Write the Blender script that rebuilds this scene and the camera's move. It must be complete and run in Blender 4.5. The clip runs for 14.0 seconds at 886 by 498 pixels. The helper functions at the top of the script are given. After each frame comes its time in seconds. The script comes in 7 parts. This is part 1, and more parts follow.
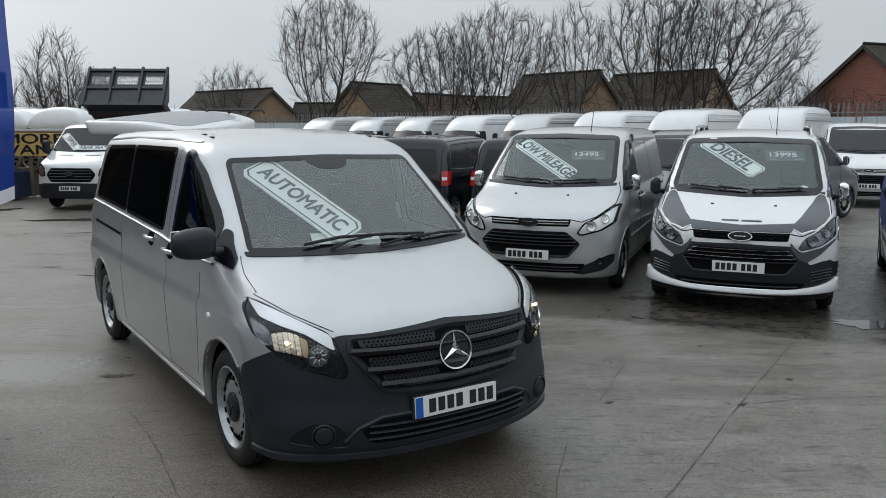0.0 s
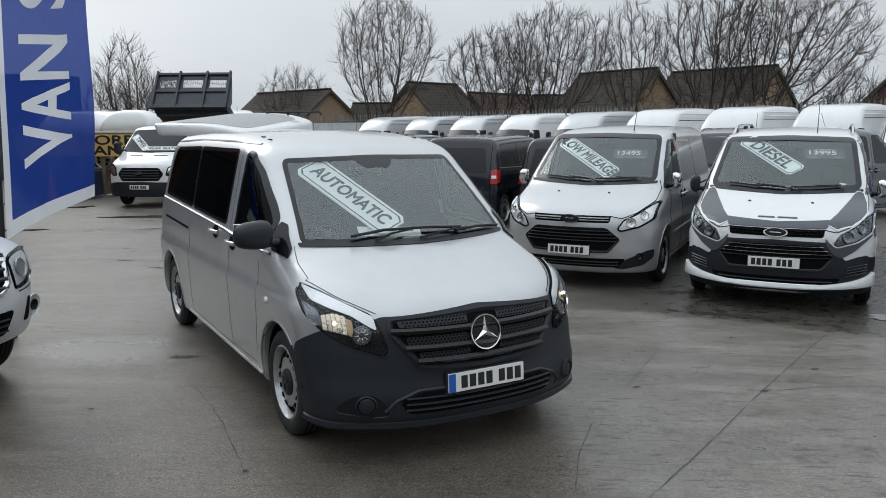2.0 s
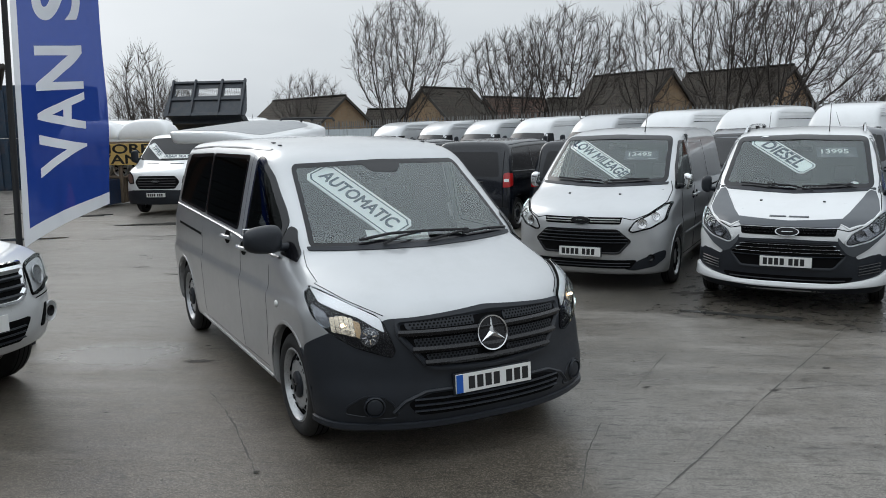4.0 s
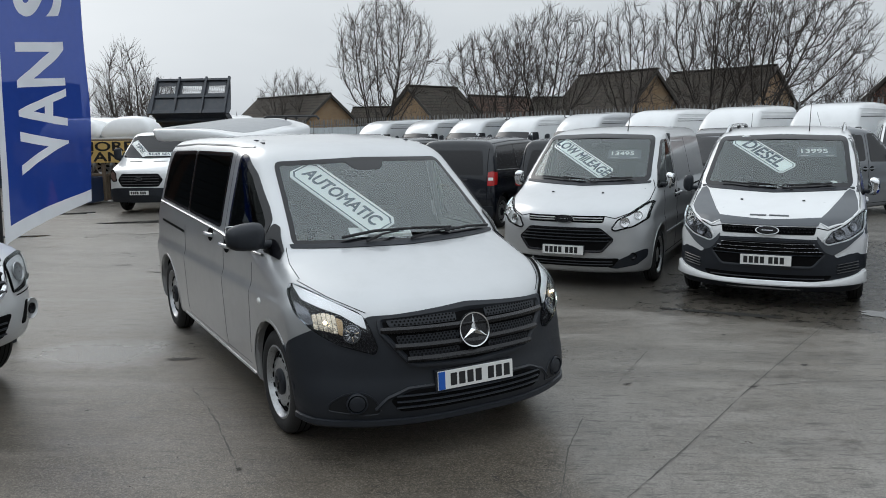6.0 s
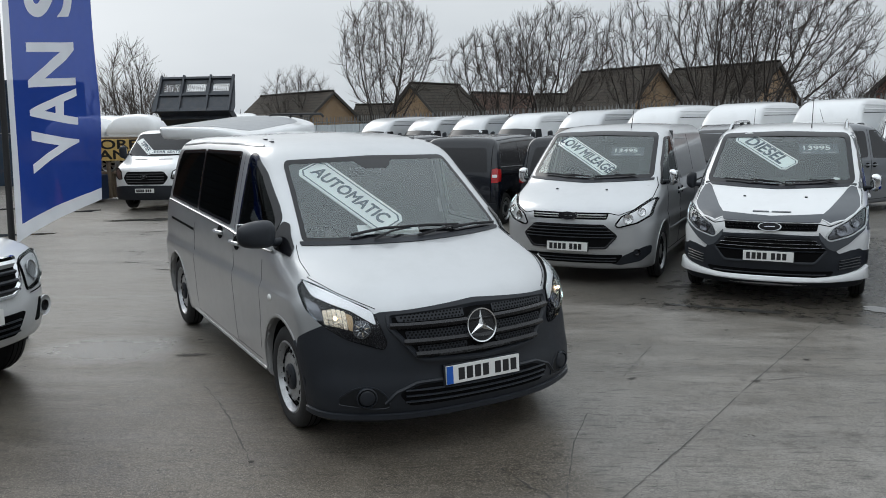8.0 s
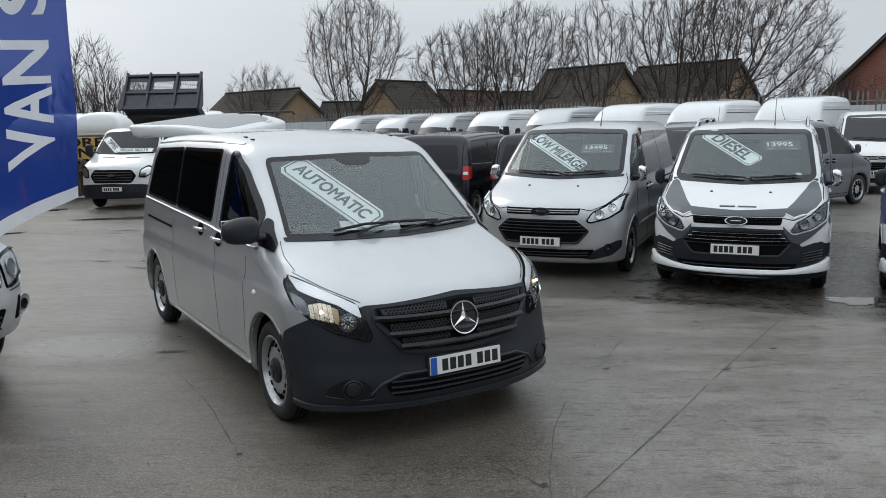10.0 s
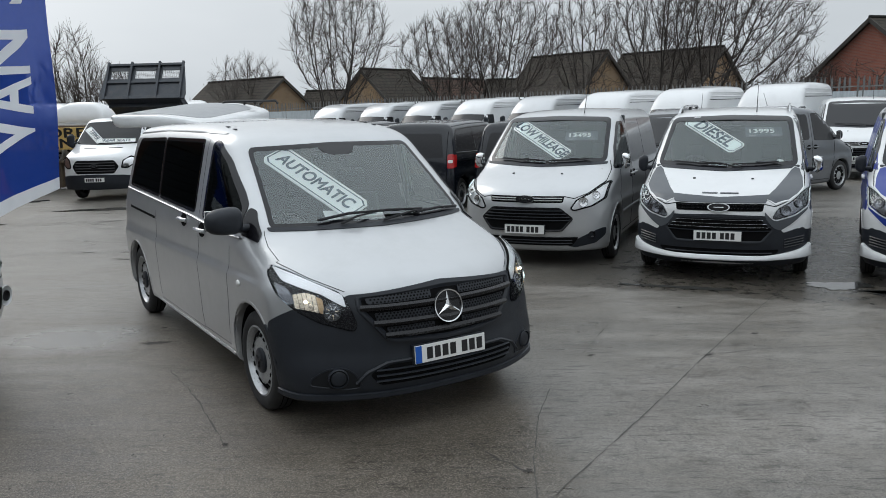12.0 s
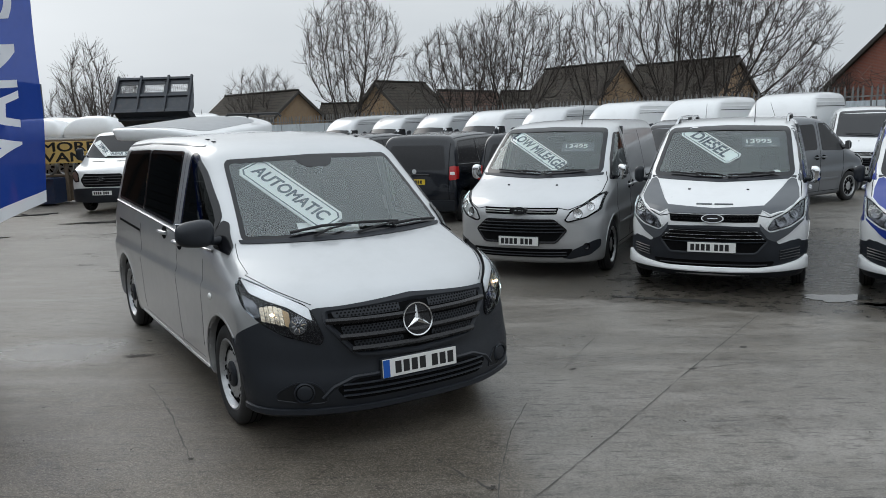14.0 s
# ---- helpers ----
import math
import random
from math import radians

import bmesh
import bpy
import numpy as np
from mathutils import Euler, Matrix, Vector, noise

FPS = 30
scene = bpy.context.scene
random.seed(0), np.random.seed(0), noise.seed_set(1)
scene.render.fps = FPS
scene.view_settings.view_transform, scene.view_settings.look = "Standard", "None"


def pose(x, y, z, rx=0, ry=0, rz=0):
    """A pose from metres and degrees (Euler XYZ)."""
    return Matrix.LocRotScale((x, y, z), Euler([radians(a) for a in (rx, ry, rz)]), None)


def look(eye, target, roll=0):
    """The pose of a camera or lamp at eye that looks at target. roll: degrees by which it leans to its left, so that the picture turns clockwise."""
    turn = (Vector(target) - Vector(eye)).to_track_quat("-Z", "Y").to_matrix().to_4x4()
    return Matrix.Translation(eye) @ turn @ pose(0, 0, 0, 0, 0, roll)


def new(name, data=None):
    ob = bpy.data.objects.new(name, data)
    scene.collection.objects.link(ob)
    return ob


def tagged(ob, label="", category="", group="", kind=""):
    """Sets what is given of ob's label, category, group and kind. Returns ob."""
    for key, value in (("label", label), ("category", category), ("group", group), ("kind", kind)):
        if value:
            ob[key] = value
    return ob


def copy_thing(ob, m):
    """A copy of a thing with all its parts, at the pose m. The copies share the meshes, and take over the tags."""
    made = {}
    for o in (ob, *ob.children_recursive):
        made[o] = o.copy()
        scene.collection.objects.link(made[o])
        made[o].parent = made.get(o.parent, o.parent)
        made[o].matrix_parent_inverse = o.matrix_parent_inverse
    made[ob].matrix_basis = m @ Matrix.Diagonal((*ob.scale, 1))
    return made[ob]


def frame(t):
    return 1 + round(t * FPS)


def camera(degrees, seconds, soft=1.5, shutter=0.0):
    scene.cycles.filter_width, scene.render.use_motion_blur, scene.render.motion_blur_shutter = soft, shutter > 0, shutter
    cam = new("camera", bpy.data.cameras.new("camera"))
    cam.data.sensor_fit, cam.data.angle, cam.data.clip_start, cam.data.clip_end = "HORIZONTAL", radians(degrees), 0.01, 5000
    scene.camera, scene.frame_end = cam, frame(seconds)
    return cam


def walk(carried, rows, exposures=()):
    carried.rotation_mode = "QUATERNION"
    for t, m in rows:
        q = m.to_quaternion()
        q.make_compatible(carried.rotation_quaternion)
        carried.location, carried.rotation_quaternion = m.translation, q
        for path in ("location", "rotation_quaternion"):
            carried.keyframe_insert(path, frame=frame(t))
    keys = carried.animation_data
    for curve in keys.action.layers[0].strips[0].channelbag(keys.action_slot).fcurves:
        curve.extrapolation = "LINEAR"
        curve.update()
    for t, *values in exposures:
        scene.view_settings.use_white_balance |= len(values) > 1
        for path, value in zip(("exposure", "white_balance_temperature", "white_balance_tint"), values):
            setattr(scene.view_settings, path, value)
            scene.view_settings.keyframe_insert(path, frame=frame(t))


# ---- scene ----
from mathutils.geometry import delaunay_2d_cdt

cam = camera(57.6, 14.0, soft=0.9)
PATH = [
    (0, (-0.011, 0.031, 2.002), (-0.01, 2.007, 1.691), 0.2),
    (0.5, (0.086, -0.101, 1.998), (0.002, 1.872, 1.683), 0.8),
    (1, (0.043, -0.256, 2.013), (-0.063, 1.717, 1.702), 0.4),
    (1.5, (0.031, -0.374, 2.034), (-0.088, 1.599, 1.724), -0.2),
    (2, (0.14, -0.425, 2.029), (0.0, 1.545, 1.715), -0.2),
    (2.5, (0.206, -0.459, 2.023), (0.048, 1.512, 1.721), -0.4),
    (5, (0.211, -0.483, 2.02), (0.026, 1.485, 1.717), -1.1),
    (5.5, (0.219, -0.496, 2.017), (0.052, 1.474, 1.714), -1.0),
    (6, (0.23, -0.498, 2.018), (0.084, 1.473, 1.712), -0.8),
    (6.5, (0.237, -0.492, 2.017), (0.093, 1.478, 1.708), -0.9),
    (7, (0.249, -0.499, 2.012), (0.101, 1.471, 1.698), -0.8),
    (7.2, (0.245, -0.512, 2.016), (0.089, 1.457, 1.701), -0.9),
    (9.5, (0.119, -0.716, 2.042), (0.016, 1.257, 1.731), -1.1),
    (10, (0.111, -0.726, 2.036), (0.041, 1.247, 1.715), -1.0),
    (10.5, (0.111, -0.717, 2.041), (0.053, 1.252, 1.696), -1.0),
    (11, (0.113, -0.724, 2.042), (0.057, 1.244, 1.688), -1.3),
    (11.5, (0.126, -0.735, 2.045), (0.081, 1.231, 1.683), -1.4),
    (12, (0.126, -0.74, 2.04), (0.09, 1.229, 1.69), -1.3),
    (12.5, (0.121, -0.749, 2.039), (0.09, 1.223, 1.708), -1.4),
    (13, (0.129, -0.755, 2.04), (0.106, 1.218, 1.713), -1.6),
    (13.5, (0.245, -0.726, 2.036), (0.206, 1.247, 1.711), -1.5),
    (14, (0.437, -0.67, 2.026), (0.356, 1.302, 1.706), -1.6),
]
walk(cam, [(t, look(eye, target, roll)) for t, eye, target, roll in PATH], [(0, -0.14), (0.5, -0.06), (1, 0.0), (2, 0.0), (10, 0.0), (14, -0.03)])

SKY_GAIN, SKY_STRENGTH, SUN_STRENGTH, ZENITH = 0.12, 0.82, 0.6, 2.5
CLOUD_DARK, CLOUD_LIGHT = (0.625, 0.69, 0.75), (0.85, 0.915, 0.965)

# ---- world, sun, exposure ----
world = bpy.data.worlds.new("overcast_sky")
scene.world = world
world.use_nodes = True
wn, wl = world.node_tree.nodes, world.node_tree.links
for n in list(wn):
    wn.remove(n)
w_out, w_bg = wn.new("ShaderNodeOutputWorld"), wn.new("ShaderNodeBackground")
w_sky = wn.new("ShaderNodeTexSky")
w_sky.sky_type, w_sky.sun_disc = "NISHITA", False
w_sky.sun_elevation, w_sky.sun_rotation = radians(24), radians(-42)
w_sky.air_density, w_sky.dust_density = 1.0, 4.0
w_hs = wn.new("ShaderNodeHueSaturation")
w_hs.inputs["Saturation"].default_value = 0.06
w_hs.inputs["Value"].default_value = SKY_GAIN
w_tc, w_no, w_rp, w_mx = wn.new("ShaderNodeTexCoord"), wn.new("ShaderNodeTexNoise"), wn.new("ShaderNodeValToRGB"), wn.new("ShaderNodeMix")
w_map = wn.new("ShaderNodeMapping")
w_map.inputs["Scale"].default_value = (1.0, 1.0, 3.0)
w_no.inputs["Scale"].default_value, w_no.inputs["Detail"].default_value = 1.7, 4
w_rp.color_ramp.elements[0].position, w_rp.color_ramp.elements[1].position = 0.3, 0.75
w_rp.color_ramp.elements[0].color, w_rp.color_ramp.elements[1].color = (*CLOUD_DARK, 1), (*CLOUD_LIGHT, 1)
w_mx.data_type, w_mx.inputs[0].default_value = "RGBA", 0.9
wl.new(w_tc.outputs["Generated"], w_map.inputs["Vector"])
wl.new(w_map.outputs[0], w_no.inputs["Vector"])
wl.new(w_no.outputs[0], w_rp.inputs[0])
wl.new(w_sky.outputs[0], w_hs.inputs["Color"])
wl.new(w_hs.outputs[0], w_mx.inputs[6])
wl.new(w_rp.outputs[0], w_mx.inputs[7])
# an overcast sky is brighter overhead than at its rim
w_sep, w_up, w_mul = wn.new("ShaderNodeSeparateXYZ"), wn.new("ShaderNodeMapRange"), wn.new("ShaderNodeMix")
w_up.inputs["From Min"].default_value, w_up.inputs["From Max"].default_value = 0.22, 1.0
w_up.inputs["To Min"].default_value, w_up.inputs["To Max"].default_value = 1.0, ZENITH
w_mul.data_type, w_mul.blend_type, w_mul.inputs[0].default_value = "RGBA", "MULTIPLY", 1.0
wl.new(w_tc.outputs["Generated"], w_sep.inputs[0])
wl.new(w_sep.outputs[2], w_up.inputs[0])
wl.new(w_mx.outputs[2], w_mul.inputs[6])
wl.new(w_up.outputs[0], w_mul.inputs[7])
wl.new(w_mul.outputs[2], w_bg.inputs[0])
w_bg.inputs[1].default_value = SKY_STRENGTH
wl.new(w_bg.outputs[0], w_out.inputs[0])
sun = new("sun", bpy.data.lights.new("sun", "SUN"))
sun.data.energy, sun.data.angle, sun.data.color = SUN_STRENGTH, radians(35), (1.0, 0.97, 0.93)
sun.matrix_world = look((0, 0, 20), (10, -11, 12 - 2.0))


# ---- materials ----
def nodes_of(name):
    m = bpy.data.materials.new(name)
    m.use_nodes = True
    return m, m.node_tree.nodes, m.node_tree.links, m.node_tree.nodes["Principled BSDF"]


def ramp(nd, lk, src, stops):
    r = nd.new("ShaderNodeValToRGB")
    while len(r.color_ramp.elements) < len(stops):
        r.color_ramp.elements.new(0.5)
    for e, (p, c) in zip(r.color_ramp.elements, stops):
        e.position, e.color = p, (c, c, c, 1) if isinstance(c, (int, float)) else (*c, 1)
    lk.new(src, r.inputs[0])
    return r.outputs[0]


def noise_tex(nd, lk, scale, detail=4, rough=0.55, vec=None):
    n = nd.new("ShaderNodeTexNoise")
    n.inputs["Scale"].default_value, n.inputs["Detail"].default_value, n.inputs["Roughness"].default_value = scale, detail, rough
    if vec:
        lk.new(vec, n.inputs["Vector"])
    return n.outputs[0]


def mixed(nd, lk, fac, a, b, how="MIX"):
    m = nd.new("ShaderNodeMix")
    m.data_type, m.blend_type = "RGBA", how
    for sock, v in ((m.inputs[0], fac), (m.inputs[6], a), (m.inputs[7], b)):
        if isinstance(v, (int, float)):
            sock.default_value = v
        elif isinstance(v, tuple):
            sock.default_value = (*v, 1)
        else:
            lk.new(v, sock)
    return m.outputs[2]


def surface(name, color, rough=0.5, metal=0.0, vary=0.15, scale=6.0, grain=0.0, grain_scale=120.0, coat=0.0, rough_vary=0.1, per_piece=0.0,  dirt=None, dirt_scale=3.0, dirt_amount=0.3, spec=0.5):
    """A procedural surface: base colour with variation at two scales, roughness variation and fine relief."""
    m, nd, lk, b = nodes_of(name)
    tc = nd.new("ShaderNodeTexCoord").outputs["Object"]
    big, small = noise_tex(nd, lk, scale, 3, 0.6, tc), noise_tex(nd, lk, scale * 9, 5, 0.65, tc)
    dark = tuple(c * (1 - vary) for c in color)
    light = tuple(min(1, c * (1 + vary)) for c in color)
    col = mixed(nd, lk, ramp(nd, lk, big, [(0.3, 0.0), (0.7, 1.0)]), dark, light)
    col = mixed(nd, lk, 0.35 if vary > 0 else 0.0, col, mixed(nd, lk, small, dark, light))
    if dirt:
        msk = ramp(nd, lk, noise_tex(nd, lk, dirt_scale, 6, 0.7, tc), [(0.48, 0.0), (0.75, dirt_amount)])
        col = mixed(nd, lk, msk, col, dirt)
    if per_piece:
        oi = nd.new("ShaderNodeObjectInfo").outputs["Random"]
        col = mixed(nd, lk, 1.0, col, ramp(nd, lk, oi, [(0.0, 1 - per_piece), (1.0, 1.0)]), "MULTIPLY")
    lk.new(col, b.inputs["Base Color"])
    lk.new(ramp(nd, lk, small, [(0.25, max(0.02, rough - rough_vary)), (0.75, min(1, rough + rough_vary))]), b.inputs["Roughness"])
    b.inputs["Metallic"].default_value = metal
    b.inputs["Specular IOR Level"].default_value = spec
    b.inputs["Coat Weight"].default_value = coat
    b.inputs["Coat Roughness"].default_value = 0.06
    if grain:
        bp = nd.new("ShaderNodeBump")
        bp.inputs["Strength"].default_value, bp.inputs["Distance"].default_value = grain, 0.004
        lk.new(noise_tex(nd, lk, grain_scale, 4, 0.6, tc), bp.inputs["Height"])
        lk.new(bp.outputs[0], b.inputs["Normal"])
    return m


def paint(name, color, metal=0.0, rough=0.32):
    return surface(name, color, rough, metal, 0.04, 1.5, 0.03, 60, 0.85, 0.06, 0, (0.16, 0.15, 0.13), 2.2, 0.10)


def glass(name, tint, ior=1.6):
    """A clear or tinted pane: what lies behind it shows through, and the sky shines on it."""
    m = bpy.data.materials.new(name)
    m.use_nodes = True
    nd, lk = m.node_tree.nodes, m.node_tree.links
    nd.remove(nd["Principled BSDF"])
    tr, gl, fr, mx = nd.new("ShaderNodeBsdfTransparent"), nd.new("ShaderNodeBsdfGlossy"), nd.new("ShaderNodeFresnel"), nd.new("ShaderNodeMixShader")
    tr.inputs[0].default_value = (*tint, 1)
    gl.inputs["Color"].default_value, gl.inputs["Roughness"].default_value = (0.93, 1, 1, 1), 0.03
    fr.inputs[0].default_value = ior
    lk.new(fr.outputs[0], mx.inputs[0])
    lk.new(tr.outputs[0], mx.inputs[1])
    lk.new(gl.outputs[0], mx.inputs[2])
    lk.new(mx.outputs[0], nd["Material Output"].inputs[0])
    return m


def glow(name, color, strength):
    m, nd, lk, b = nodes_of(name)
    b.inputs["Base Color"].default_value = (*color, 1)
    b.inputs["Emission Color"].default_value = (*color, 1)
    b.inputs["Emission Strength"].default_value = strength
    return m


M = {
    "silver": paint("silver_paint", (0.50, 0.51, 0.52), 0.55, 0.36),
    "silver2": paint("bright_silver_paint", (0.52, 0.53, 0.54), 0.5, 0.34),
    "white": paint("white_paint", (0.70, 0.71, 0.715)),
    "grey": surface("gunmetal_vinyl", (0.078, 0.086, 0.097), 0.38, 0.1, 0.06, 2, 0, 60, 0.25, 0.05, spec=0.35),
    "midgrey": paint("grey_paint", (0.13, 0.14, 0.155), 0.35),
    "black": surface("black_paint", (0.005, 0.007, 0.012), 0.22, 0, 0.05, 2, 0, 60, 0.6, 0.05, 0, (0.04, 0.04, 0.042), 2.2, 0.06, spec=0.35),
    "blue": surface("blue_vinyl", (0.008, 0.030, 0.24), 0.35, 0, 0.05, 2, 0, 60, 0.25, 0.05, spec=0.35),
    "plastic": surface("black_textured_plastic", (0.016, 0.019, 0.025), 0.44, 0, 0.2, 5, 0.15, 400, 0, 0.08, spec=0.38),
    # darker copy of the bumper plastic, with the fog recess's shade in its colour
    "recess": surface("shaded_black_plastic", (0.010, 0.011, 0.013), 0.55, 0, 0.2, 5, spec=0.25),
    "gloss": surface("gloss_black_plastic", (0.008, 0.008, 0.010), 0.25, 0, 0.2, 8, spec=0.35),
    "rubber": surface("tyre_rubber", (0.018, 0.018, 0.019), 0.75, 0, 0.3, 8, 0.3, 90, 0, 0.1, 0, (0.07, 0.065, 0.06), 6, 0.2),
    "steel": surface("painted_steel_wheel", (0.46, 0.47, 0.48), 0.32, 0.6, 0.12, 9, 0, 100, 0, 0.1, 0, (0.08, 0.07, 0.06), 9, 0.5),
    "chrome": surface("chrome", (0.78, 0.79, 0.80), 0.12, 1.0, 0.03, 6, 0, 100, 0, 0.04),
    # near-black for gaps and openings: their inner shade is put into the colour
    "void": surface("gap_shade_black", (0.004, 0.004, 0.0045), 0.85, 0, 0.2, 8, spec=0.1),
    "cabin": surface("dark_cabin_trim", (0.085, 0.09, 0.092), 0.8, 0, 0.25, 7, 0.2, 200),
    "lining": surface("grey_headlining", (0.15, 0.155, 0.155), 0.9, 0, 0.12, 7, 0.2, 200),
    "reflector": surface("bright_lamp_reflector", (0.74, 0.74, 0.73), 0.12, 1.0, 0.10, 60, 0.9, 55, 0, 0.1),
    # reflector metal with the bulb's warm glow put into its colour
    "litref": surface("glow_tinted_reflector", (0.86, 0.76, 0.60), 0.16, 1.0, 0.10, 60, 0.9, 55, 0, 0.1),
    "lamptrim": surface("frosted_bright_lamp_trim", (0.86, 0.87, 0.88), 0.22, 0.35, 0.05, 30, 0, 100, 0.4, 0.05),
    "smoke": surface("smoked_lamp_reflector", (0.24, 0.25, 0.27), 0.15, 0.9, 0.2, 40, 0.5, 40, 0, 0.08),
    "roofpad": surface("matt_grey_roof_panel", (0.30, 0.31, 0.32), 0.6, 0, 0.1, 4),
    "seat": surface("charcoal_seat_cloth", (0.085, 0.087, 0.092), 0.9, 0, 0.3, 9, 0.3, 300),
    "glass": glass("clear_glass", (0.90, 0.95, 0.945), 1.85),
    "screen": glass("laminated_screen", (0.97, 1.0, 0.995), 1.98),
    "tint": glass("privacy_glass", (0.012, 0.012, 0.014), 1.07),
    # the dark of the cabin behind this glass is put into its tint
    "doorglass": glass("cabin_dark_glass", (0.08, 0.088, 0.09), 1.12),
    "lens": glass("lamp_lens", (0.96, 0.96, 0.97), 1.3),
    "frit": surface("black_glass_border", (0.006, 0.006, 0.008), 0.14, 0, 0.1, 8, 0, 100, 0.0, 0.04, spec=0.4),
    "red": surface("red_lamp_lens", (0.42, 0.012, 0.012), 0.18, 0, 0.15, 20, 0, 100, 0.6, 0.05),
    "amber": surface("amber_lamp", (0.75, 0.32, 0.05), 0.3, 0, 0.1, 20),
    "warm": surface("warm_lamp_divider", (0.55, 0.40, 0.24), 0.3, 0.3, 0.1, 20),
    "plate": surface("white_plate", (0.78, 0.78, 0.76), 0.35, 0, 0.03, 9),
    "yplate": surface("yellow_plate", (0.75, 0.52, 0.04), 0.35, 0, 0.03, 9),
    "pblue": surface("blue_plate_band", (0.01, 0.10, 0.45), 0.4, 0, 0.03, 9),
    "ink": surface("black_lettering", (0.012, 0.012, 0.013), 0.5, 0, 0.1, 9),
    "sign": surface("white_sign_card", (0.92, 0.94, 0.92), 0.45, 0, 0.04, 5),
    "teal": surface("blue_green_print", (0.004, 0.030, 0.060), 0.5, 0, 0.08, 9),
    "shine": glow("lit_headlight_bulb", (1.0, 0.80, 0.55), 6.0),
}


# ---- building helpers ----
def mesh_object(name, verts, faces, material, parent=None, label="", smooth=True, sharp=40):
    me = bpy.data.meshes.new(name)
    me.from_pydata([tuple(map(float, v)) for v in verts], [], [tuple(map(int, f)) for f in faces])
    me.materials.append(material)
    if smooth:
        me.polygons.foreach_set("use_smooth", [True] * len(me.polygons))
        me.set_sharp_from_angle(angle=radians(sharp))
    ob = new(name, me)
    if parent:
        ob.parent = parent
    if label:
        ob["label"] = label
    return ob


def part(name, bm, material, parent, label="", smooth=False, sharp=40):
    """Link a bmesh as one mesh object under a thing or under a part."""
    me = bpy.data.meshes.new(name)
    bmesh.ops.recalc_face_normals(bm, faces=bm.faces)
    bm.to_mesh(me)
    bm.free()
    me.materials.append(material)
    if smooth:
        me.polygons.foreach_set("use_smooth", [True] * len(me.polygons))
        me.set_sharp_from_angle(angle=radians(sharp))
    ob = new(name, me)
    if parent:
        ob.parent = parent
    if label:
        ob["label"] = label
    return ob


def box(bm, cx, cy, cz, sx, sy, sz, bevel=0.0, m=None):
    """A bevelled block of full sizes sx, sy, sz round its centre."""
    t = Matrix.Translation((cx, cy, cz)) @ Matrix.Diagonal((sx, sy, sz, 1))
    if m is not None:
        t = m @ t
    made = bmesh.ops.create_cube(bm, size=1.0, matrix=t)
    if bevel:
        edges = list({e for v in made["verts"] for e in v.link_edges})
        bmesh.ops.bevel(bm, geom=edges, offset=bevel, segments=2, profile=0.6, affect="EDGES")
    return bm


def tube(bm, pts, r, n=8, r_end=None):
    """A round bar along points, tapering to r_end."""
    pts = [Vector(p) for p in pts]
    rings = []
    for i, p in enumerate(pts):
        d = (pts[min(i + 1, len(pts) - 1)] - pts[max(i - 1, 0)]).normalized()
        a = d.orthogonal().normalized()
        if rings:
            a = (prev - d * prev.dot(d)).normalized()
        prev = a
        b = d.cross(a)
        rr = r if r_end is None else r + (r_end - r) * i / (len(pts) - 1)
        rings.append([bm.verts.new(p + rr * (math.cos(2 * math.pi * k / n) * a + math.sin(2 * math.pi * k / n) * b)) for k in range(n)])
    for q, s in zip(rings, rings[1:]):
        for k in range(n):
            bm.faces.new((q[k], q[(k + 1) % n], s[(k + 1) % n], s[k]))
    bm.faces.new(rings[0][::-1])
    bm.faces.new(rings[-1])
    return bm


def lathe(bm, profile, m, n=36, closed=False):
    """Turn a profile of (radius, along) about the local z axis, then place it by m. Only the end of the profile is capped."""
    rings = [[bm.verts.new(m @ Vector((r * math.cos(2 * math.pi * k / n), r * math.sin(2 * math.pi * k / n), h))) for k in range(n)] for r, h in profile]
    pairs = list(zip(rings, rings[1:])) + ([(rings[-1], rings[0])] if closed else [])
    for q, s in pairs:
        for k in range(n):
            bm.faces.new((q[k], q[(k + 1) % n], s[(k + 1) % n], s[k]))
    if not closed:
        bm.faces.new(rings[-1])
    return bm


def letters(name, text, size, material, parent, m, stretch=1.0, label="", bold=0.012):
    """Raised lettering in the built-in font, centred on m's origin, in its xy plane."""
    cu = bpy.data.curves.new(name, "FONT")
    cu.body, cu.size, cu.align_x, cu.align_y, cu.extrude = text, size, "CENTER", "CENTER", 0.0015
    tmp = bpy.data.objects.new(name, cu)
    me = bpy.data.meshes.new_from_object(tmp)
    bpy.data.objects.remove(tmp)
    heavy = bmesh.new()
    for i, (dx, dy) in enumerate(((0, 0), (1, 0.4), (-1, -0.4), (0.4, 1), (-0.4, -1))):
        one = me.copy()
        one.transform(Matrix.Translation((dx * size * bold, dy * size * bold, 0.0002 * i)))
        heavy.from_mesh(one)
        bpy.data.meshes.remove(one)
    heavy.to_mesh(me)
    heavy.free()
    me.transform(m @ Matrix.Diagonal((stretch, 1, 1, 1)))
    me.materials.clear()
    me.materials.append(material)
    ob = new(name, me)
    ob.parent = parent
    if label:
        ob["label"] = label
    return ob


def thing(name, m, label, category, group="", kind=""):
    ob = new(name)
    ob.matrix_basis = m
    return tagged(ob, label, category, group, kind)


